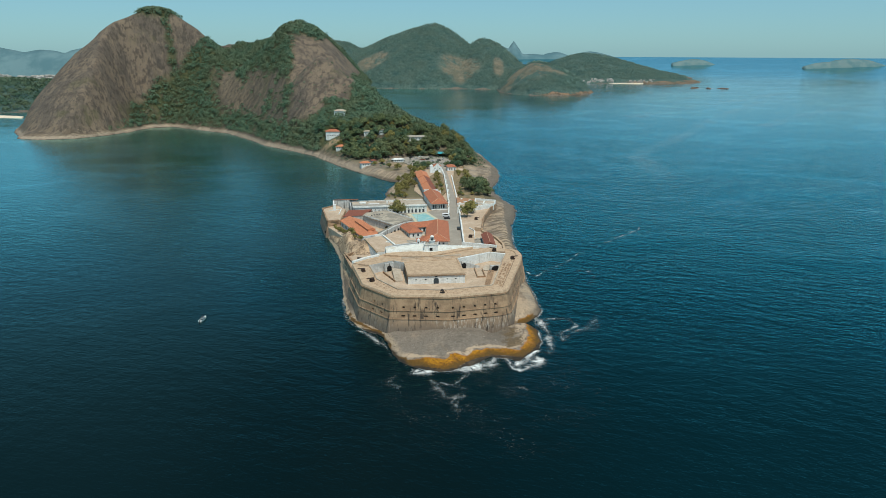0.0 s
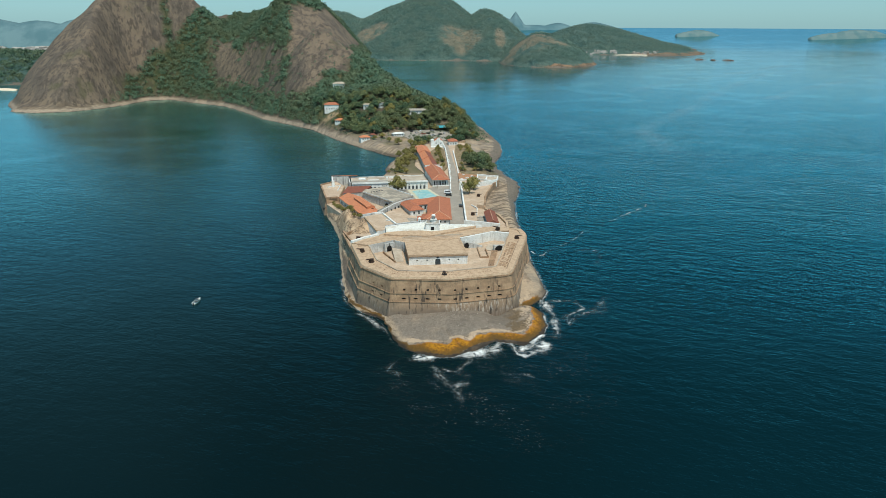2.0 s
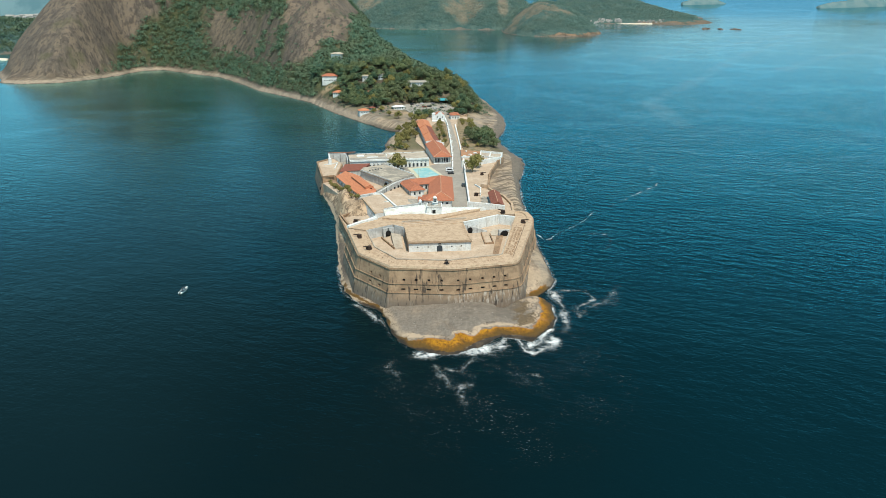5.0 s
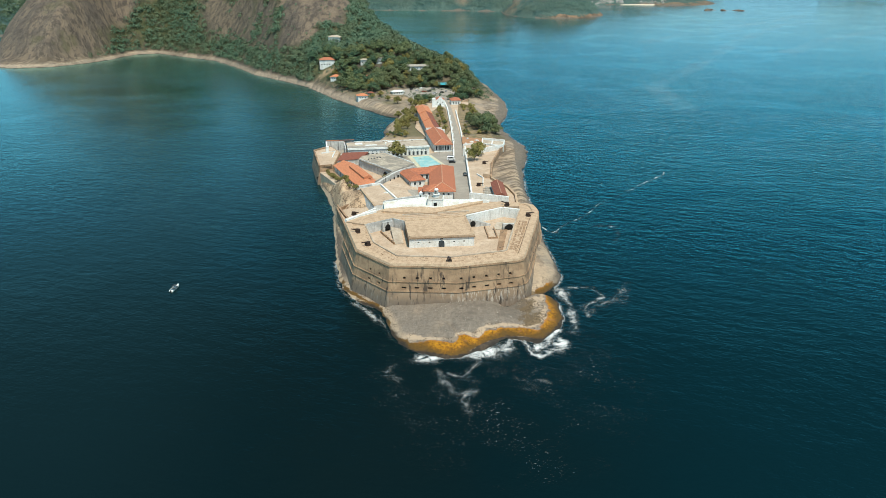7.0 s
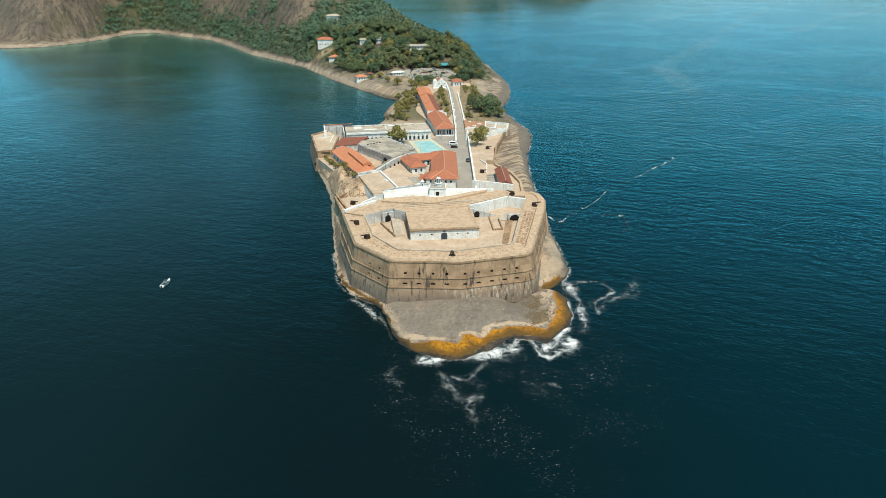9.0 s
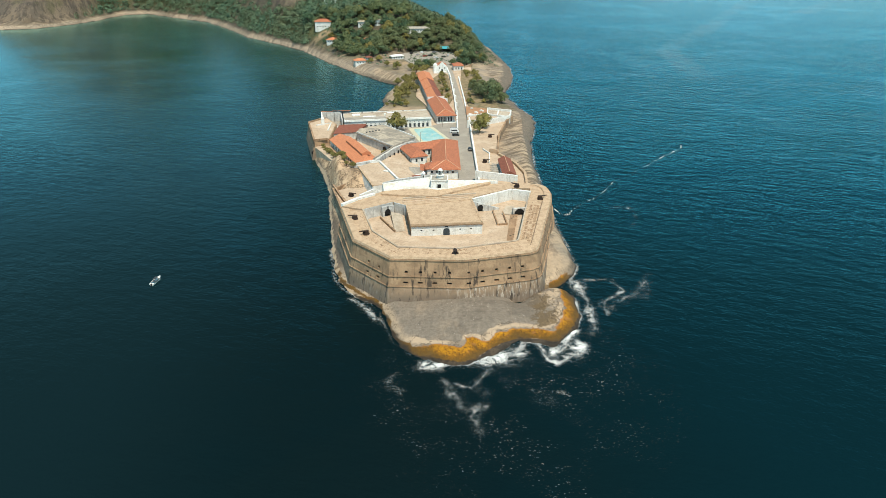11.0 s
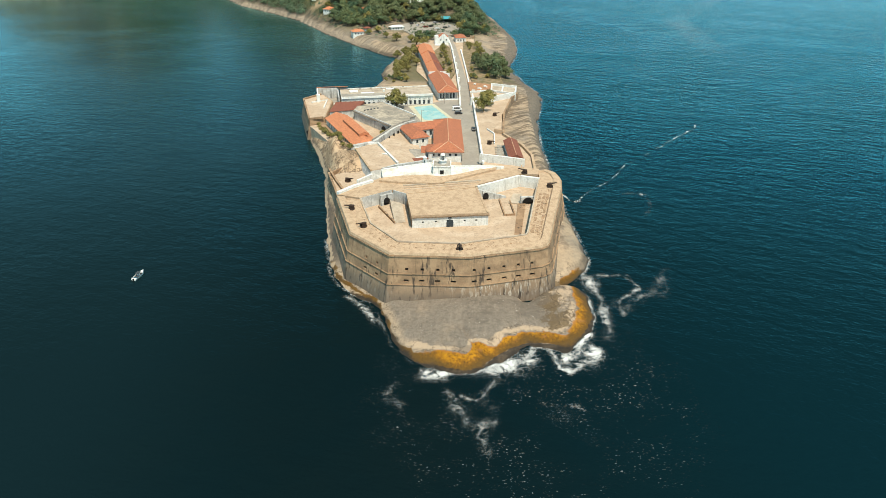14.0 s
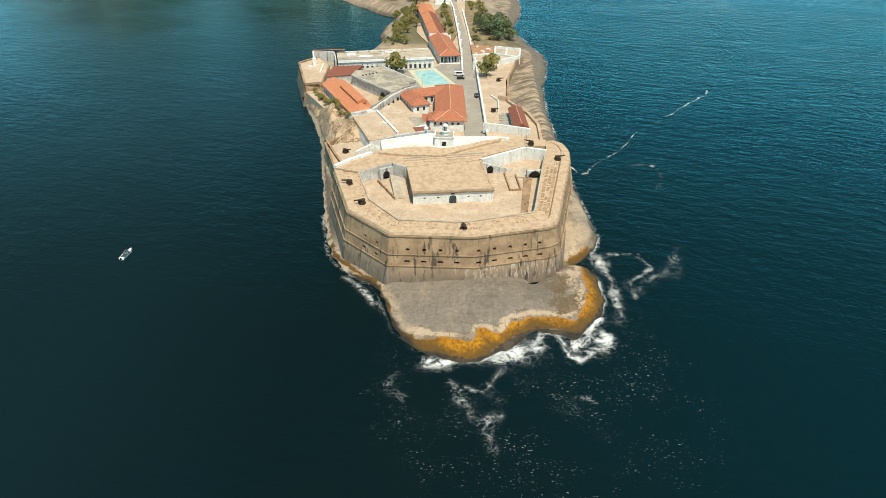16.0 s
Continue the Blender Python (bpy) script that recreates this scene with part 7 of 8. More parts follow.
# ------------------------------------------------------------------ vehicles
def vehicle(name, label, colour, at, rz, van=False):
    m = bpy.data.materials.get("paint_" + colour)
    if not m:
        n = Nodes("paint_" + colour)
        c = {"white": (0.75, 0.76, 0.76), "dark": (0.025, 0.027, 0.03), "grey": (0.22, 0.23, 0.24), "red": (0.30, 0.03, 0.025), "silver": (0.45, 0.46, 0.47)}[colour]
        m = n.done(n.mix(n.ramp(n.noise(2.0, 4), 0.4, 0.7, 0.0, 0.2), c, tuple(0.7 * v for v in c)), 0.35, 0.0, 0.5)
    ob = thing(name, label, "van" if van else "car", at, rz, "parked vehicles")
    L, W, H = (5.6, 2.0, 2.4) if van else (4.4, 1.8, 1.45)
    side = [(0, 0.3), (L, 0.3), (L, 0.9), (L * 0.99, H * 0.62), (L * 0.86, H * 0.66), (L * 0.74, H), (L * 0.12, H), (0.02, H * 0.66)]
    if van:
        side = [(0, 0.35), (L, 0.35), (L, 1.0), (L * 0.93, 1.25), (L * 0.80, H), (0.05, H)]
    bm = prism(bmesh.new(), [(x - L / 2, z) for x, z in side], -W / 2, W / 2)
    turn(bm, pose(0, 0, 0, 90, 0, 0))
    bmesh.ops.bevel(bm, geom=list(bm.edges), offset=0.09, segments=1, affect="EDGES")
    part("body", bm, m, ob)
    g0, g1 = (0.55, 0.9) if van else (0.66, 0.95)
    for s in (-1, 1):
        part("side_window", bx(-L * 0.36, L * (0.26 if van else 0.2), s * W / 2 - 0.015, s * W / 2 + 0.015, H * g0, H * g1), "dark", ob)
    wx = L * 0.335 if van else L * 0.30
    part("windscreen", turn(bx(-0.02, 0.02, -W * 0.42, W * 0.42, -0.42, 0.42), pose(wx + (0.05 if not van else 0.32), 0, H * 0.79, 0, -35 if not van else -28, 0)), "dark", ob)
    part("rear_window", turn(bx(-0.02, 0.02, -W * 0.4, W * 0.4, -0.25, 0.25), pose(-L * 0.445 if not van else -L * 0.495, 0, H * 0.82, 0, 25 if not van else 0, 0)), "dark", ob)
    for x in (-L * 0.32, L * 0.32):
        for s in (-1, 1):
            bm = bmesh.new()
            cylinder(bm, 0, 0, -0.1, 0.1, 0.33, 0.33, 12)
            part("wheel", turn(bm, pose(x, s * (W / 2 - 0.06), 0.33, 90, 0, 0)), "dark", ob)
    return ob


vehicle("van", "white van parked on the parade yard", "white", (-6.2, 200.5, Z_REAR - 0.1), 4, True)
vehicle("car", "dark car parked beside the van", "dark", (-5.4, 193.5, Z_REAR - 0.1), 6)
vehicle("car", "grey car parked behind the van", "grey", (-6.6, 206.8, Z_REAR - 0.1), 4)
vehicle("car", "dark car standing on the ramp road", "dark", (2.9, 163.5, Z_REAR + 0.02), 96)
for k, (x, y, rz, c) in enumerate(((-38, 470, 20, "red"), (-33, 474, 30, "dark"), (-27, 462, 10, "white"), (-46, 478, 70, "silver"), (-20, 468, 15, "dark"),
                                   (-16, 476, 100, "silver"), (-42, 492, 40, "white"), (-30, 494, 10, "grey"), (-22, 498, 95, "dark"), (-52, 486, 60, "dark"))):
    vehicle("car", "%s car in the gravelled car park" % c, c, (x, y, 17.75), rz)


# ------------------------------------------------------------------ houses among the trees
DATUM = 0.0
def ground_at(x, y):
    z, d = ground_height(np.array([float(x)]), np.array([float(y)]))
    return float(z[0])


def cottage(x, y, w, d, h, rz, roof, label, z=None):
    zz = ground_at(x, y) if z is None else z
    ob = thing("cottage", label, "house", (x, y, zz), rz, "houses on the headland")
    pl_, ln_ = windows_on(ob, -w / 2, -d / 2, w / 2, -d / 2, -4.0, h, "front_wall", max(2, int(w / 3)), (1.1, 0.9, 2.2), "limewash")
    windows_on(ob, w / 2, -d / 2, w / 2, d / 2, -4.0, h, "side_wall", 2, (1.1, 0.9, 2.2), "limewash")
    windows_on(ob, -w / 2, d / 2, -w / 2, -d / 2, -4.0, h, "side_wall", 2, (1.1, 0.9, 2.2), "limewash")
    part("rear_wall", bx(-w / 2, w / 2, d / 2 - 0.4, d / 2, -4.0, h), "limewash", ob)
    part("roof", roof_hip(bmesh.new(), -w / 2, w / 2, -d / 2, d / 2, h, h + min(w, d) * 0.26, True, True, 0.7), roof, ob)
    return ob


for spec in ((-153, 566, 17, 10, 6.5, 8, "tile", "white two-storey villa with a low tiled roof"),
             (-137, 527, 9, 9, 3.2, -15, "tile_orange", "white cottage with an orange tiled roof"),
             (-97, 440, 10, 7, 3.4, 20, "tile_orange", "boat house with an orange tiled roof by the shore"),
             (-90, 452, 5, 5, 2.8, 25, "tile_dark", "small brown-roofed outbuilding by the shore"),
             (-108, 546, 8, 6, 4.2, 0, "pale_roof", "pale cottage half hidden by trees"),
             (-151, 612, 14, 8, 4.5, -10, "pale_roof", "pale grey house among dark trees"),
             (-98, 517, 11, 6, 3.2, 12, "tile", "cream cottage with a worn tiled roof"),
             (-92, 548, 6, 6, 5.0, 5, "pale_roof", "narrow white house half hidden by trees"),
             (-50, 532, 26, 7, 3.6, 8, "grey_roof", "long low veranda building beside the car park"),
             (-64, 458, 12, 5, 3.0, 25, "limewash", "low white shelter beside the car park")):
    cottage(*spec)

# ------------------------------------------------------------------ trees
def leaf_cloud(rng, centres, n, leaf):
    """Leaf cards on the skins of several overlapping clumps; centres: x, y, z, radius. Returns verts (n*4, 3)."""
    c = np.array(centres)
    k = rng.integers(0, len(c), n)
    d = rng.normal(size=(n, 3))
    d[:, 2] = np.abs(d[:, 2]) * 0.9 - 0.25
    d /= np.linalg.norm(d, axis=1, keepdims=True)
    p = c[k, :3] + d * (c[k, 3:4] * rng.uniform(0.72, 1.06, (n, 1)))
    nrm = d + rng.normal(size=(n, 3)) * 0.30
    nrm /= np.linalg.norm(nrm, axis=1, keepdims=True)
    a = np.cross(nrm, rng.normal(size=(n, 3)))
    a /= np.linalg.norm(a, axis=1, keepdims=True)
    b = np.cross(nrm, a)
    s = leaf * rng.uniform(0.6, 1.3, (n, 1))
    return np.stack([p - a * s, p - b * s * 0.7, p + a * s, p + b * s * 0.7], 1).reshape(-1, 3)


def quads_mesh(name, verts):
    me = bpy.data.meshes.new(name)
    me.from_pydata(verts.tolist(), [], np.arange(len(verts)).reshape(-1, 4).tolist())
    return me


def limb(bm, p, q, r0, r1):
    v = Vector(q) - Vector(p)
    part_bm = bmesh.new()
    cylinder(part_bm, 0, 0, 0, v.length, r0, r1, 7)
    turn(part_bm, Matrix.Translation(p) @ v.to_track_quat("Z", "Y").to_matrix().to_4x4())
    tmp = bpy.data.meshes.new("tmp")
    part_bm.to_mesh(tmp)
    part_bm.free()
    bm.from_mesh(tmp)
    bpy.data.meshes.remove(tmp)


def make_tree(seed, height, spread, material, label):
    rng = np.random.default_rng(seed)
    ob = thing("tree", label, "tree", (0, 0, 0), 0, "trees of the headland")
    bm = bmesh.new()
    fork = height * 0.24
    limb(bm, (0, 0, -1.0), (0.1, 0.1, fork), 0.34, 0.24)
    centres = []
    for k in range(11):
        a = k * math.tau / 5 + rng.uniform(-0.4, 0.4)
        r = spread * rng.uniform(0.30, 0.66) if k < 9 else spread * 0.12
        z = height * (rng.uniform(0.36, 0.72) if k < 9 else 0.82)
        tip = (r * math.cos(a), r * math.sin(a), z)
        limb(bm, (0.1, 0.1, fork - 0.3), tip, 0.16, 0.05)
        centres.append((*tip, spread * rng.uniform(0.36, 0.52)))
    part("trunk", bm, "trunk", ob)
    part("crown", quads_mesh("crown", leaf_cloud(rng, centres, 1150, 0.066 * spread + 0.11)), material, ob)
    return ob


DARK = "broad dark green tree with an uneven crown"
OLIVE = "rounded olive-green tree in dry leaf"
kinds = [make_tree(11, 9.0, 5.4, "leaf", DARK), make_tree(12, 7.5, 4.8, "leaf", DARK), make_tree(13, 10.5, 6.2, "leaf", DARK),
         make_tree(14, 6.4, 3.6, "leaf_olive", OLIVE), make_tree(15, 8.0, 4.4, "leaf_olive", OLIVE)]
# the first of each kind stands where a single tree is seen
singles = [(16, 292, 2, 1.25), (23, 306, 0, 1.35), (10, 302, 1, 1.2), (19, 279, 0, 1.1), (27, 296, 1, 1.1), (13, 318, 1, 1.2), (21, 322, 2, 1.05), (7, 322, 0, 0.9), (6, 344, 3, 0.9), (10, 356, 4, 0.9), (14, 338, 3, 1.0), (2, 384, 3, 0.8), (8, 376, 4, 0.8), (-16, 340, 3, 0.6), (-13, 318, 4, 0.5), (-12, 296, 3, 0.6), (-19, 372, 4, 0.7), (-17, 356, 3, 0.55),
           (8.8, 194, 4, 1.2), (11.8, 207, 3, 1.45), (-41.5, 203.5, 4, 1.45), (-49, 288, 3, 1.0), (-47, 297, 4, 1.0), (-50, 305, 3, 1.0), (-45, 311, 4, 0.95),
           (-46, 322, 3, 1.1), (-43, 332, 4, 1.05), (-45, 342, 3, 1.0), (-41, 352, 4, 1.1), (-42, 300, 3, 0.8), (-37, 318, 4, 0.7),
           (-40, 410, 0, 1.05), (-34, 414, 1, 1.0), (-47, 404, 3, 1.0), (-42, 396, 4, 0.9), (-33, 404, 3, 0.8),
           (-47, 277, 4, 0.8), (-41, 270, 3, 0.7), (-54, 352, 4, 0.8), (-51, 372, 3, 0.7), (-60, 412, 4, 0.9), (-70, 425, 3, 0.8), (-30, 415, 1, 1.0), (-36, 392, 4, 0.8), (-53, 330, 3, 0.6), (-48, 362, 4, 0.7), (-44.5, 151.5, 3, 0.55), (-42.0, 154, 3, 0.5), (2, 428, 1, 1.0), (7, 436, 2, 1.0), (3, 446, 0, 1.1), (-2, 456, 2, 1.1), (5, 462, 0, 1.0),
           (12, 474, 2, 1.0), (1, 474, 0, 1.1), (-5, 486, 2, 1.1), (7, 492, 0, 1.1), (14, 500, 1, 1.0), (-1, 504, 2, 1.1), (-10, 430, 1, 0.8)]
used = set()


for x, y, k, s in singles:
    base = None
    if 185 < y < 212 and x > 0:
        base = 8.9
    elif y < 212:
        base = 7.2
    elif y < 430 and -40 < x < 0:
        base = 7.2
    if k in used:
        # copies are made at unit scale of the pattern, so give them their own size
        z = ground_at(x, y) if base is None else base
        o = copy_thing(kinds[k], Matrix.Identity(4))
        o.matrix_basis = pose(x, y, z - 0.2, 0, 0, random.uniform(0, 360)) @ Matrix.Diagonal((s, s, s, 1.0))
    else:
        used.add(k)
        z = ground_at(x, y) if base is None else base
        kinds[k].matrix_basis = pose(x, y, z - 0.2, 0, 0, 0) @ Matrix.Diagonal((s, s, s, 1.0))

CLEAR = [(-35, 466, 34), (-28, 440, 14), (-153, 563, 13), (-137, 524, 9), (-97, 438, 10), (-98, 514, 8), (-16, 502, 10), (8, 455, 0), (-148, 552, 14), (-108, 538, 8), (-88, 500, 9), (-132, 512, 10),
         (-18, 404, 14), (10, 470, 10), (-42, 588, 17), (-30, 574, 13), (-8, 560, 8), (-70, 432, 16), (-60, 446, 12), (-50, 528, 10)]
rng = np.random.default_rng(5)
spots = []
while len(spots) < 225:
    x, y = rng.uniform(-175, 25), rng.uniform(436, 585)
    z, d = ground_height(np.array([x]), np.array([y]))
    if d[0] < (24 if x > -22 else 15) or any(math.hypot(x - a, y - b) < c for a, b, c in CLEAR):
        continue
    if any(math.hypot(x - p[0], y - p[1]) < 5.6 for p in spots):
        continue
    if lumps(np.array([x]), np.array([y]), 45, 30.0)[0] < -0.26:
        continue
    spots.append((x, y))
    k = int(rng.choice([0, 1, 2, 2, 0, 1, 4]))
    o = copy_thing(kinds[k], Matrix.Identity(4))
    s = rng.choice([0.7, 0.85, 0.95, 1.1, 1.35])
    o.matrix_basis = pose(x, y, float(z[0]) - 0.3, 0, 0, rng.uniform(0, 360)) @ Matrix.Diagonal((s, s, s * rng.uniform(0.85, 1.1), 1.0))


def woods(name, label, n, x0, x1, y0, y1, fn, keep, size, cards, material, seed, leaf=0.40):
    """Far woodland that nobody could count: one mesh of many small leafy crowns on the ground."""
    r = np.random.default_rng(seed)
    x, y = r.uniform(x0, x1, n), r.uniform(y0, y1, n)
    z, d = fn(x, y)
    ok = keep(x, y, z, d, r)
    x, y, z = x[ok], y[ok], z[ok]
    m = len(x)
    if not m:
        return
    rad = size * r.uniform(0.6, 1.35, m)
    dirs = r.normal(size=(m, cards, 3))
    dirs[..., 2] = np.abs(dirs[..., 2]) * 1.0 - 0.1
    dirs /= np.linalg.norm(dirs, axis=2, keepdims=True)
    lob = 1 + 0.25 * np.sin(dirs[..., 0] * 4 + x[:, None]) * np.cos(dirs[..., 1] * 5 + y[:, None])
    p = np.stack([x, y, z + rad * 0.25], -1)[:, None] + dirs * (rad[:, None, None] * np.array([1, 1, 0.95])) * lob[..., None]
    nrm = dirs + r.normal(size=dirs.shape) * 0.30
    nrm /= np.linalg.norm(nrm, axis=2, keepdims=True)
    a = np.cross(nrm, r.normal(size=dirs.shape))
    a /= np.linalg.norm(a, axis=2, keepdims=True)
    b = np.cross(nrm, a)
    s = (rad * leaf)[:, None, None] * r.uniform(0.6, 1.25, (m, cards, 1))
    v = np.stack([p - a * s, p - b * s * 0.8, p + a * s, p + b * s * 0.8], 2).reshape(-1, 3)
    setting(name, quads_mesh(name, v), material, label, "woodland", "stuff")


def keep_hills(x, y, z, d, r):
    c = hill_cover(x, y, z)
    clear = np.zeros(x.shape, bool)
    for a, b, w in CLEAR:
        clear |= np.hypot(x - a, y - b) < w
    return (d > 6) & (z > 4.0) & (r.uniform(size=x.shape) < c ** 1.15) & ~clear & ~((y < 583) & (x > -170))


woods("woodland", "dense dark green woodland on the hillsides", 40000, -740, 30, 520, 1120, ground_height, keep_hills, 3.7, 40, "woods", 21, 0.25)


def keep_scrub(x, y, z, d, r):
    return (d > 9) & (z > 5) & (r.uniform(size=x.shape) < 0.35 + 0.4 * hill_cover(x, y, z)) & (y > 430)


woods("scrub", "low dry scrub and shrubs on the slopes", 4200, -360, 30, 432, 720, ground_height, keep_scrub, 1.3, 12, "woods", 22)
woods("bay_woods", "woodland on the far bay shore", 3200, -1500, -790, 1080, 1500, bay_side, lambda x, y, z, d, r: z > 3, 5.5, 22, "woods", 25, 0.28)


def keep_far(x, y, z, d, r):
    b = np.zeros(x.shape)
    for cx, cy, rx, ry in BARE_FAR:
        b = np.maximum(b, smooth(-np.hypot((x - cx) / rx, (y - cy) / ry), -1.15, -0.8))
    return (z > 13 + 8 * lumps(x, y, 50, 15.0)) & (r.uniform(size=x.shape) > b * 0.96) & (lumps(x, y, 70, 16.0) > -0.5)


# leaf colours paled and blued to carry the haze of distance
M["far_leaf"] = foliage("haze_tinted_leaves", (0.085, 0.165, 0.150), (0.140, 0.225, 0.180), (0.15, 0.21, 0.165))
woods("headland_woods", "woodland on the far headland with haze painted into its leaves", 30000, -800, 480, 1760, 2600, head_far, keep_far, 5.4, 18, "far_leaf", 26, 0.22)
woods("point_woods", "woodland on the far point with haze painted into its leaves", 8000, 300, 1050, 2600, 3250, head_point, keep_far, 5.4, 16, "far_leaf", 27, 0.22)

# shrubs under the arcaded wall
rng = np.random.default_rng(8)
for k in range(15):
    f = k / 14
    x, y = -82 + 25.5 * f, 171 - 53 * f
    o = copy_thing(kinds[3], Matrix.Identity(4))
    s = rng.uniform(0.30, 0.62)
    x, y = x + rng.uniform(-0.6, 1.0), y + rng.uniform(-2, 2)
    o.matrix_basis = pose(x - 0.2, y - 0.2, ground_at(x - 0.2, y - 0.2) + rng.uniform(-0.2, 0.4), 0, 0, rng.uniform(0, 360)) @ Matrix.Diagonal((s, s, s, 1.0))
    tagged(o, "small olive shrub at the foot of the wall", "shrub", "shrubs under the wall")
    o.name = "shrub"

# low bushes in the rough gardens along the road and behind the barracks
for k in range(46):
    if k < 16:
        x, y, z = rng.uniform(-22, -11), rng.uniform(285, 385), 7.9
        x = -10.5 - (y - 285) * 0.085 - rng.uniform(0, 5)
    elif k < 34:
        x, y, z = rng.uniform(1, 17), rng.uniform(270, 395), 8.0
        x = 2.0 - (y - 270) * 0.04 + rng.uniform(0, 16) * (1 - (y - 270) / 170)
    else:
        x, y, z = rng.uniform(-56, -42), rng.uniform(265, 290), None
    o = copy_thing(kinds[int(rng.choice([0, 3, 4]))], Matrix.Identity(4))
    s = rng.uniform(0.22, 0.5)
    o.matrix_basis = pose(x, y, (ground_at(x, y) if z is None else z) - 0.3, 0, 0, rng.uniform(0, 360)) @ Matrix.Diagonal((s, s, s, 1.0))
    tagged(o, "low green bush in the rough garden", "bush", "bushes of the gardens")
    o.name = "bush"

# ------------------------------------------------------------------ white water
def foam_patch(cx, cy, rx, ry, rz, z, material, dense=1.0):
    """A ragged sheet of froth on the water, thinning to its rim."""
    n, m = 20, 7
    co, val, faces = [(0, 0, 0.25 * dense)], [dense], []
    for i in range(1, m + 1):
        for k in range(n):
            a = k * math.tau / n
            w = 1 + 0.18 * math.sin(3 * a + cx) + 0.1 * math.sin(7 * a + cy)
            co.append((rx * i / m * w * math.cos(a), ry * i / m * w * math.sin(a), 0.25 * dense * (1 - (i / m) ** 2)))
            val.append(dense * (1 - (i / m) ** 1.6))
    for k in range(n):
        faces.append((0, 1 + k, 1 + (k + 1) % n))
        for i in range(m - 1):
            a, b = 1 + i * n, 1 + (i + 1) * n
            faces.append((a + k, b + k, b + (k + 1) % n, a + (k + 1) % n))
    me = bpy.data.meshes.new("foam")
    me.from_pydata(co, [], faces)
    paint(me, "foam", val)
    ob = setting("foam", me, material, "broken white sea foam drifting on the water", "foam", "stuff")
    ob.matrix_basis = pose(cx, cy, z, 0, 0, rz)
    return ob


def foam_strip(pts, w0, w1, z, material, dense=1.0):
    """A ribbon of foam along a line, from w0 on one hand to w1 on the other."""
    co, val, faces = [], [], []
    n = len(pts)
    for i in range(n):
        e = (Vector(pts[min(i + 1, n - 1)]) - Vector(pts[max(i - 1, 0)])).normalized()
        nr = Vector((e.y, -e.x))
        for k in range(5):
            f = k / 4
            o = -w0 + (w0 + w1) * f
            co.append((pts[i][0] + nr.x * o, pts[i][1] + nr.y * o, z))
            edge = min(1.0, 2.2 * (1 - abs(o) / (w1 if o > 0 else w0 + 1e-6)))
            val.append(dense * max(0.0, edge) * (0.88 + 0.12 * math.sin(i * 0.7)))
    for i in range(n - 1):
        for k in range(4):
            a = i * 5 + k
            faces.append((a, a + 1, a + 6, a + 5))
    me = bpy.data.meshes.new("foam_line")
    me.from_pydata(co, [], faces)
    paint(me, "foam", val)
    return setting("foam_line", me, material, "thin line of sea foam on the water", "foam", "stuff")


def finer(pts, step):
    out = []
    for a, b in zip(pts, pts[1:]):
        k = max(1, int(math.dist(a, b) / step))
        out += [(a[0] + (b[0] - a[0]) * i / k, a[1] + (b[1] - a[1]) * i / k) for i in range(k)]
    return out + [pts[-1]]


foam_strip(finer(COAST_TIP[21:] + COAST_OCEAN[:14], 3.0), 1.0, 2.2, 0.05, M["foam_thin"], 1.0)
foam_strip(finer(COAST_FORT[6:], 2.0), 0.6, 2.5, 0.06, M["foam_thin"], 0.95)
foam_patch(78.4, 95.2, 5, 4, 0, 0.1, "foam_thin", 0.98)
for k in range(3):
    foam_patch(835 + 40 * k, 2262 - 8 * k, 34, 14, 10, 0.3, "foam_far", 1.2)
for band, wide in (([(333, 1106), (420, 1225), (523, 1371), (640, 1510), (782, 1683), (1014, 1992)], 26), ([(212, 408), (214, 470), (220, 573), (262, 655), (322, 755), (409, 925), (509, 1121), (640, 1345), (789, 1598), (1115, 1864)], 17),
                   ([(522, 938), (620, 1070), (732, 1215), (860, 1345), (1002, 1485)], 20)):
    film = foam_strip(finer(band, 30.0), wide, wide, 0.05, M["film"], 1.0)
    film.name = "slick"
    tagged(film, "pale slick of bubbles drawn out on the sea", "slick")
# a broken thread of foam drifting off the fort's flank, and a hook of froth beside it
for line, wide, dense in (([(42.6, 94.3), (44.9, 87.7), (48.2, 85.3), (50.8, 91.9)], 0.8, 1.12), ([(50.8, 91.9), (54.3, 97.5), (59.0, 103.3)], 0.6, 0.86),
                          ([(59.0, 103.3), (63.6, 108.0), (67.6, 113.9), (72.2, 121.0), (74.6, 126.6), (79.5, 136.0), (82.5, 138.2)], 0.6, 1.0), ([(82.5, 138.2), (91.0, 147.6)], 0.4, 0.66),
                          ([(91.0, 147.6), (96.5, 155.1)], 0.5, 0.95), ([(99.6, 159.2), (103.7, 163.0), (108.7, 170.9), (113.0, 175.4)], 0.6, 1.0),
                          ([(113.0, 175.4), (117.4, 181.5), (120.6, 184.0), (125.2, 190.3), (129.0, 193.2), (131.7, 198.1), (133.5, 203.5)], 0.85, 1.12),
                          ([(68.6, 96.2), (74.2, 97.5), (78.7, 95.8), (79.8, 89.2), (79.0, 81.5), (74.9, 72.8)], 1.4, 0.74)):
    foam_strip(finer(line, 1.5), wide, wide, 0.06, M["foam_thin"], dense)
foam_patch(48.0, 86.4, 3.6, 2.6, 20, 0.1, "foam_thin", 1.05)


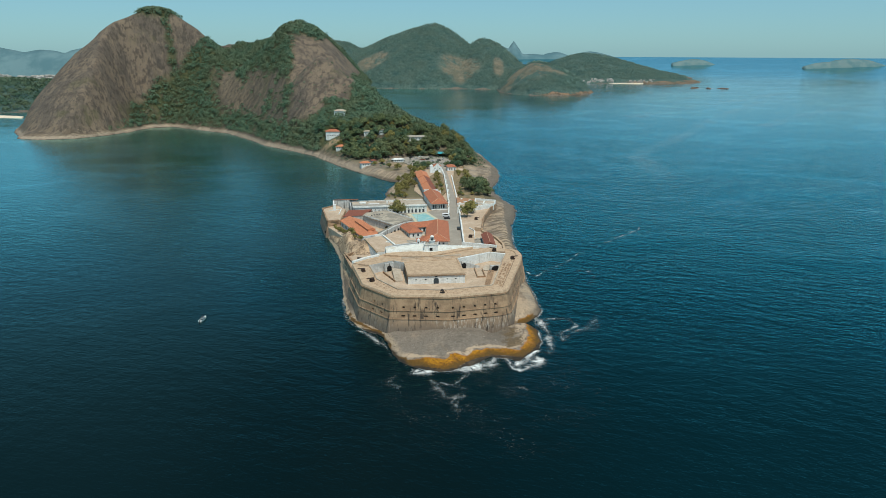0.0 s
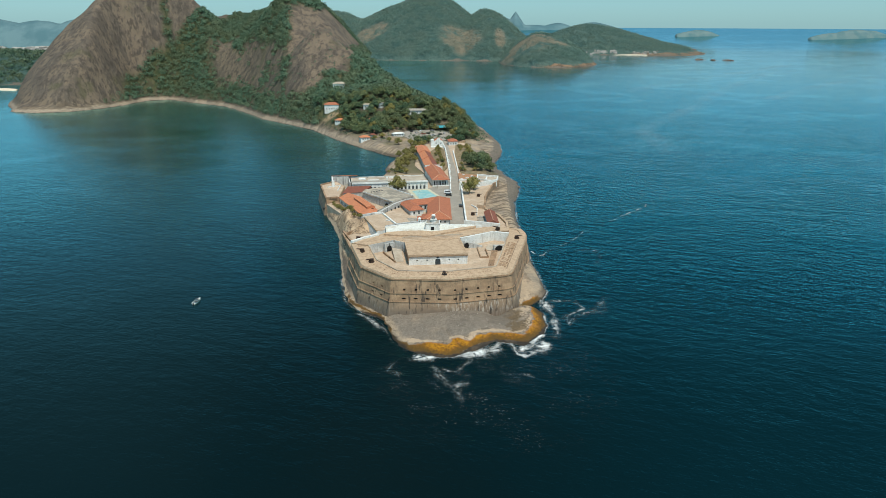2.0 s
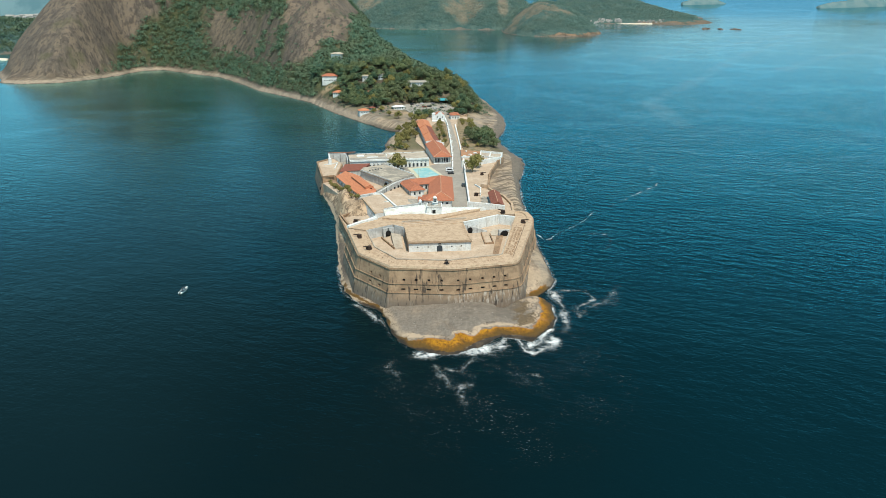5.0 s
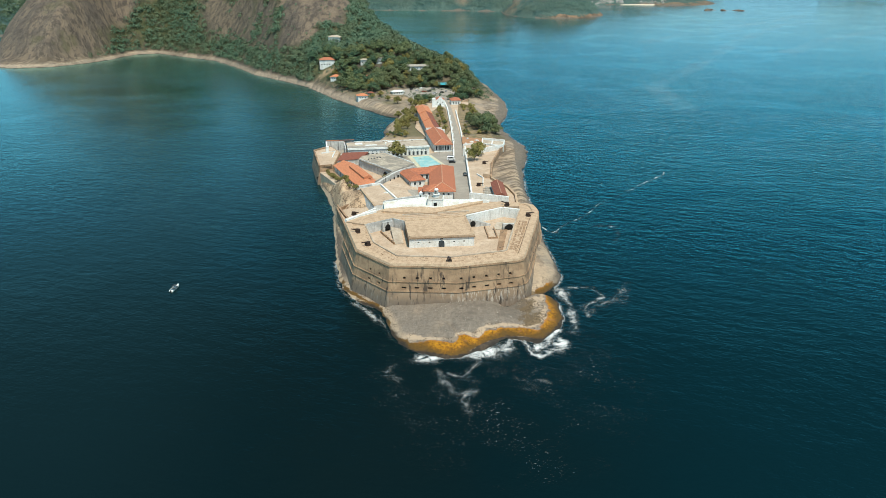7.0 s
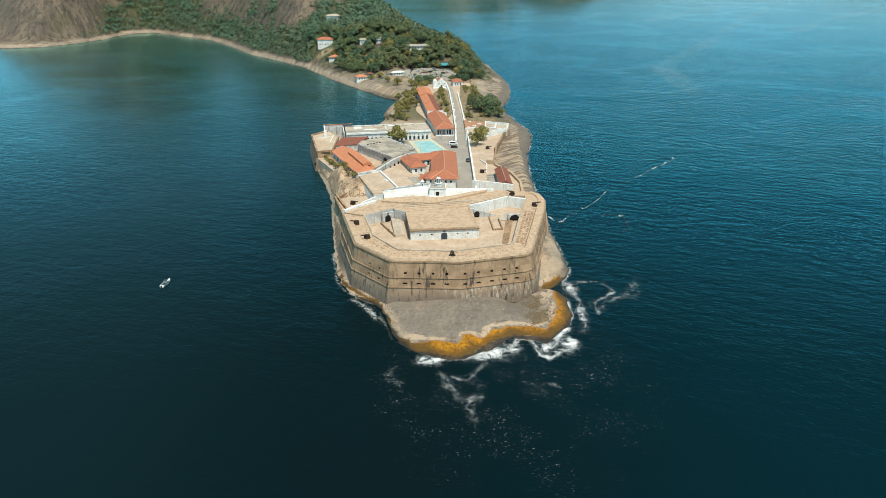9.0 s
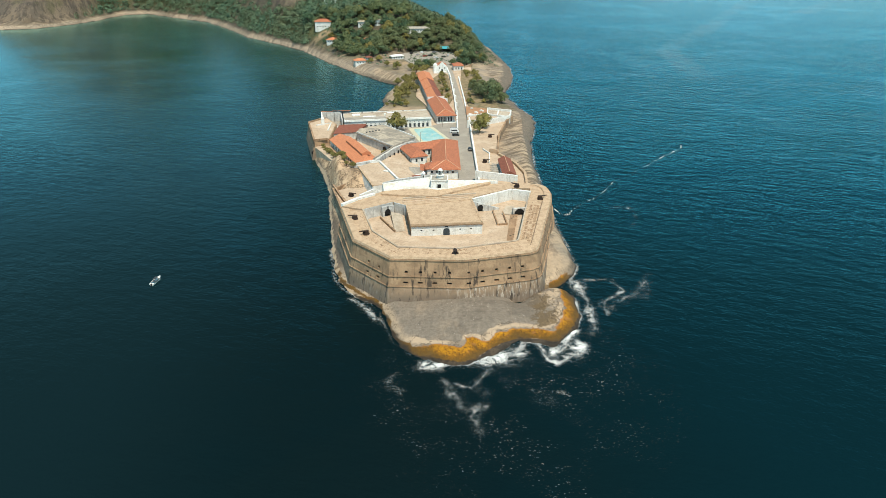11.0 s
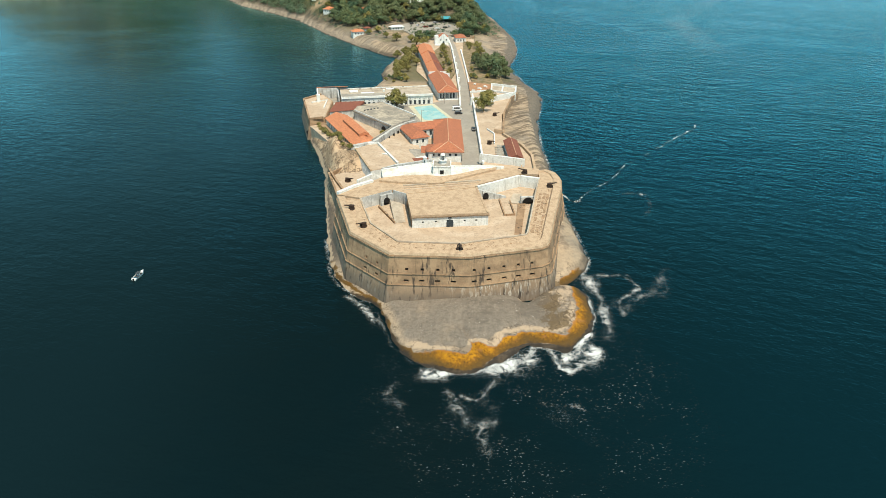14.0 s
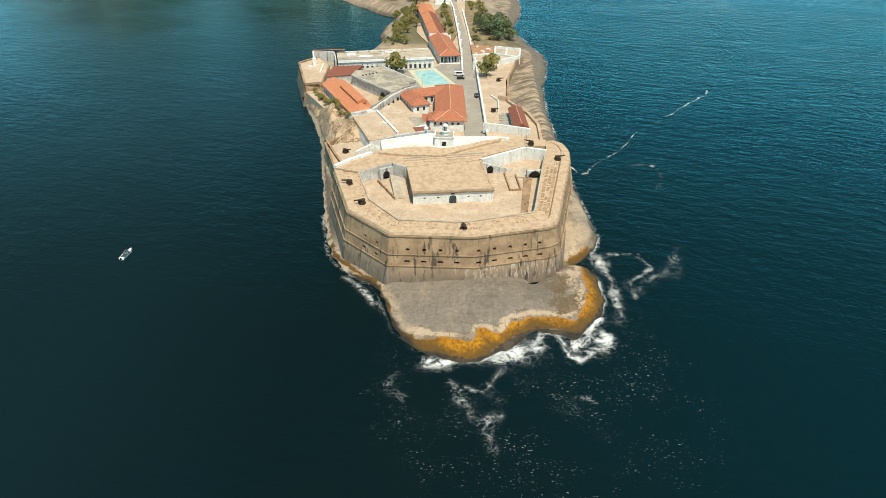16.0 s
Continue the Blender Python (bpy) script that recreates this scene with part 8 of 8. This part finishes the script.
# the surf at the tip: a thin sheet on the water, its density following the swash lines
SURF = [(1.3, 1.15, [(-14.3, -38.8), (-9.9, -39.5), (-5.9, -38.8), (-1.9, -37.1)]),
        (1.4, 1.0, [(1.0, -36.5), (3.0, -32.3), (5.0, -30.3), (7.8, -34.3), (11.8, -36.1), (17.0, -31.8)]),
        (1.7, 0.98, [(18.3, -21.8), (16.9, -26.8), (14.5, -32.5), (11.0, -36.1)]),
        (0.9, 1.1, [(18.3, -21.8), (21.0, -24.6), (24.0, -28.2), (25.9, -32.9), (28.8, -35.5), (32.2, -34.5)]),
        (1.4, 1.15, [(36.2, -19.0), (32.5, -23.3), (32.8, -27.9), (35.6, -28.4), (37.7, -25.5), (36.0, -31.1), (32.3, -34.0)]),
        (1.1, 1.0, [(41.0, 18.4), (42.9, 11.4), (42.6, 0.3), (42.9, -8.3), (41.9, -17.9)]),
        (0.8, 0.9, [(44.0, 18.5), (50.2, 19.6), (55.5, 21.0), (56.4, 15.8), (58.0, 11.2), (53.4, 6.1), (49.2, 4.1), (49.1, -6.4)]),
        (1.3, 0.7, [(51.0, -1.1), (56.9, 4.4), (63.0, 10.2), (68.3, 16.3), (71.5, 26.7)]),
        (1.0, 0.9, [(-5.8, -46.8), (-4.1, -53.8), (-1.6, -58.1), (2.2, -59.5), (5.3, -60.0)]),
        (0.9, 0.8, [(2.2, -59.5), (3.5, -64.2), (5.8, -68.1)]),
        (1.1, 0.8, [(-1.9, -50.2), (1.1, -50.6), (3.5, -47.7), (7.5, -42.7), (10.1, -38.7)]),
        (1.1, 0.95, [(-41.7, 2.9), (-35.4, -4.4), (-32.0, -9.4), (-28.9, -15.8)]),
        (1.2, 0.62, [(-20.0, -43.6), (-21.9, -48.6), (-20.0, -52.0)]),
        (0.8, 0.72, [(19.3, -50.6), (22.9, -52.1)]),
        (0.8, 0.72, [(26.0, -51.1), (28.8, -52.6)])]
VEIL = [(9.4, -34.8, 18, 10, 0.82), (48.6, 6.0, 9, 15, 0.72), (1.9, -52.4, 13, 16, 0.55), (-21.9, -48.6, 8, 10, 0.44), (-35.4, -4.4, 7, 9, 0.66), (29.7, -28.6, 9, 9, 0.8), (24.6, -56.1, 34, 22, 0.36), (62.0, 10.2, 12, 14, 0.5), (-8.3, -40.2, 14, 6, 0.7)]


def surf(x, y):
    wx, wy = x + 3.6 * lumps(x, y, 8, 61.0, 5), y + 3.6 * lumps(x, y, 8, 62.0, 5)
    out = np.zeros(x.shape)
    for w, s, line in SURF:
        for (ax, ay), (bx_, by) in zip(line, line[1:]):
            t = np.clip(((wx - ax) * (bx_ - ax) + (wy - ay) * (by - ay)) / ((bx_ - ax) ** 2 + (by - ay) ** 2), 0, 1)
            q = np.hypot(wx - ax - t * (bx_ - ax), wy - ay - t * (by - ay)) / (1.9 * w)
            out = np.maximum(out, s * np.exp(-0.7 * q ** 1.2) * (0.86 + 0.42 * lumps(x, y, 5, 65.0, 4)))
    for cx, cy, rx, ry, s in VEIL:
        q = np.hypot((wx - cx) / rx, (wy - cy) / ry)
        out = np.maximum(out, s * smooth(-q, -1.0, 0.0) * (0.95 + 0.9 * lumps(x, y, 8, 63.0, 5)))
    off = -inland(COAST, x, y)
    swash = np.exp(-np.maximum(off - 0.3, 0) / 1.5) * (0.78 + 0.5 * lumps(x, y, 8, 64.0)) * (0.72 + 0.28 * smooth(x, -20, 0))
    return np.maximum(out, swash) * smooth(off, -1.2, 0.2)


gx, gy = np.meshgrid(np.arange(-66, 92, 0.7), np.arange(-118, 36, 0.7))
dens = surf(gx, gy)
speck = smooth(-np.hypot((gx - 16) / 52, (gy + 50) / 56), -1.0, -0.55) * (inland(COAST, gx, gy) < -1.5)
idx = np.arange(gx.size).reshape(gx.shape)
quads = np.stack([idx[:-1, :-1], idx[:-1, 1:], idx[1:, 1:], idx[1:, :-1]], -1).reshape(-1, 4)
quads = quads[np.maximum(dens, speck).reshape(-1)[quads].max(1) > 0.04]
used_v, back_v = np.unique(quads, return_inverse=True)
pts = np.stack([gx, gy, 0.10 + 0.6 * np.maximum(dens - 0.9, 0)], -1).reshape(-1, 3)[used_v]
me = bpy.data.meshes.new("surf")
me.from_pydata(pts.tolist(), [], back_v.reshape(-1, 4).tolist())
paint(me, "foam", dens.reshape(-1)[used_v])
paint(me, "speck", speck.reshape(-1)[used_v])
setting("surf", me, "foam", "white surf and drifting foam round the rocky tip", "foam", "stuff")

# ------------------------------------------------------------------ the motor boat
boat = thing("motor_boat", "small white motor boat lying on the water", "boat", (-116.6, 13.5, 0.05), 84)
boat.scale = (1.2, 0.9, 0.8)
bm = bmesh.new()
stations = [(-2.9, 1.0, 0.75), (-1.5, 1.15, 0.78), (0.5, 1.15, 0.85), (1.9, 0.8, 0.95), (2.9, 0.08, 1.1)]
rows = []
for x, w, h in stations:
    rows.append([bm.verts.new(p) for p in ((x, -w, h), (x, -w * 0.8, 0.05), (x, 0, -0.3), (x, w * 0.8, 0.05), (x, w, h))])
for a, b in zip(rows, rows[1:]):
    for k in range(4):
        bm.faces.new((a[k], b[k], b[k + 1], a[k + 1]))
bm.faces.new(rows[0])
bmesh.ops.recalc_face_normals(bm, faces=bm.faces)
part("hull", bm, "limewash", boat)
bm = bmesh.new()
d_ = [bm.verts.new((x, s * (w - 0.12), h - 0.28)) for s in (-1, 1) for x, w, h in stations]
for i in range(4):
    bm.faces.new((d_[i], d_[i + 1], d_[i + 6], d_[i + 5]))
part("deck", bm, "shutter", boat, "dark cockpit floor")
part("foredeck", prism(bmesh.new(), [(1.2, -0.9), (2.75, -0.05), (2.75, 0.05), (1.2, 0.9)], 0.6, 0.95), "limewash", boat)
part("stern_deck", bx(-2.8, -2.2, -0.9, 0.9, 0.5, 0.78, bevel=0.04), "limewash", boat)
part("console", bx(-0.4, 0.5, -0.45, 0.45, 0.5, 1.5, bevel=0.08), "limewash", boat)
part("awning", bx(-0.9, 0.7, -0.75, 0.75, 1.9, 1.98, bevel=0.03), "shutter", boat, "dark sun awning")
for x in (-0.8, 0.6):
    for y in (-0.65, 0.65):
        bm = bmesh.new()
        cylinder(bm, x, y, 0.5, 1.9, 0.035, 0.035, 6)
        part("post", bm, "iron", boat)
part("outboard", bx(-3.3, -2.85, -0.22, 0.22, 0.0, 1.15, bevel=0.06), "dark", boat)
part("bench", bx(-2.2, -1.6, -0.8, 0.8, 0.5, 0.85, bevel=0.04), "door_blue", boat)
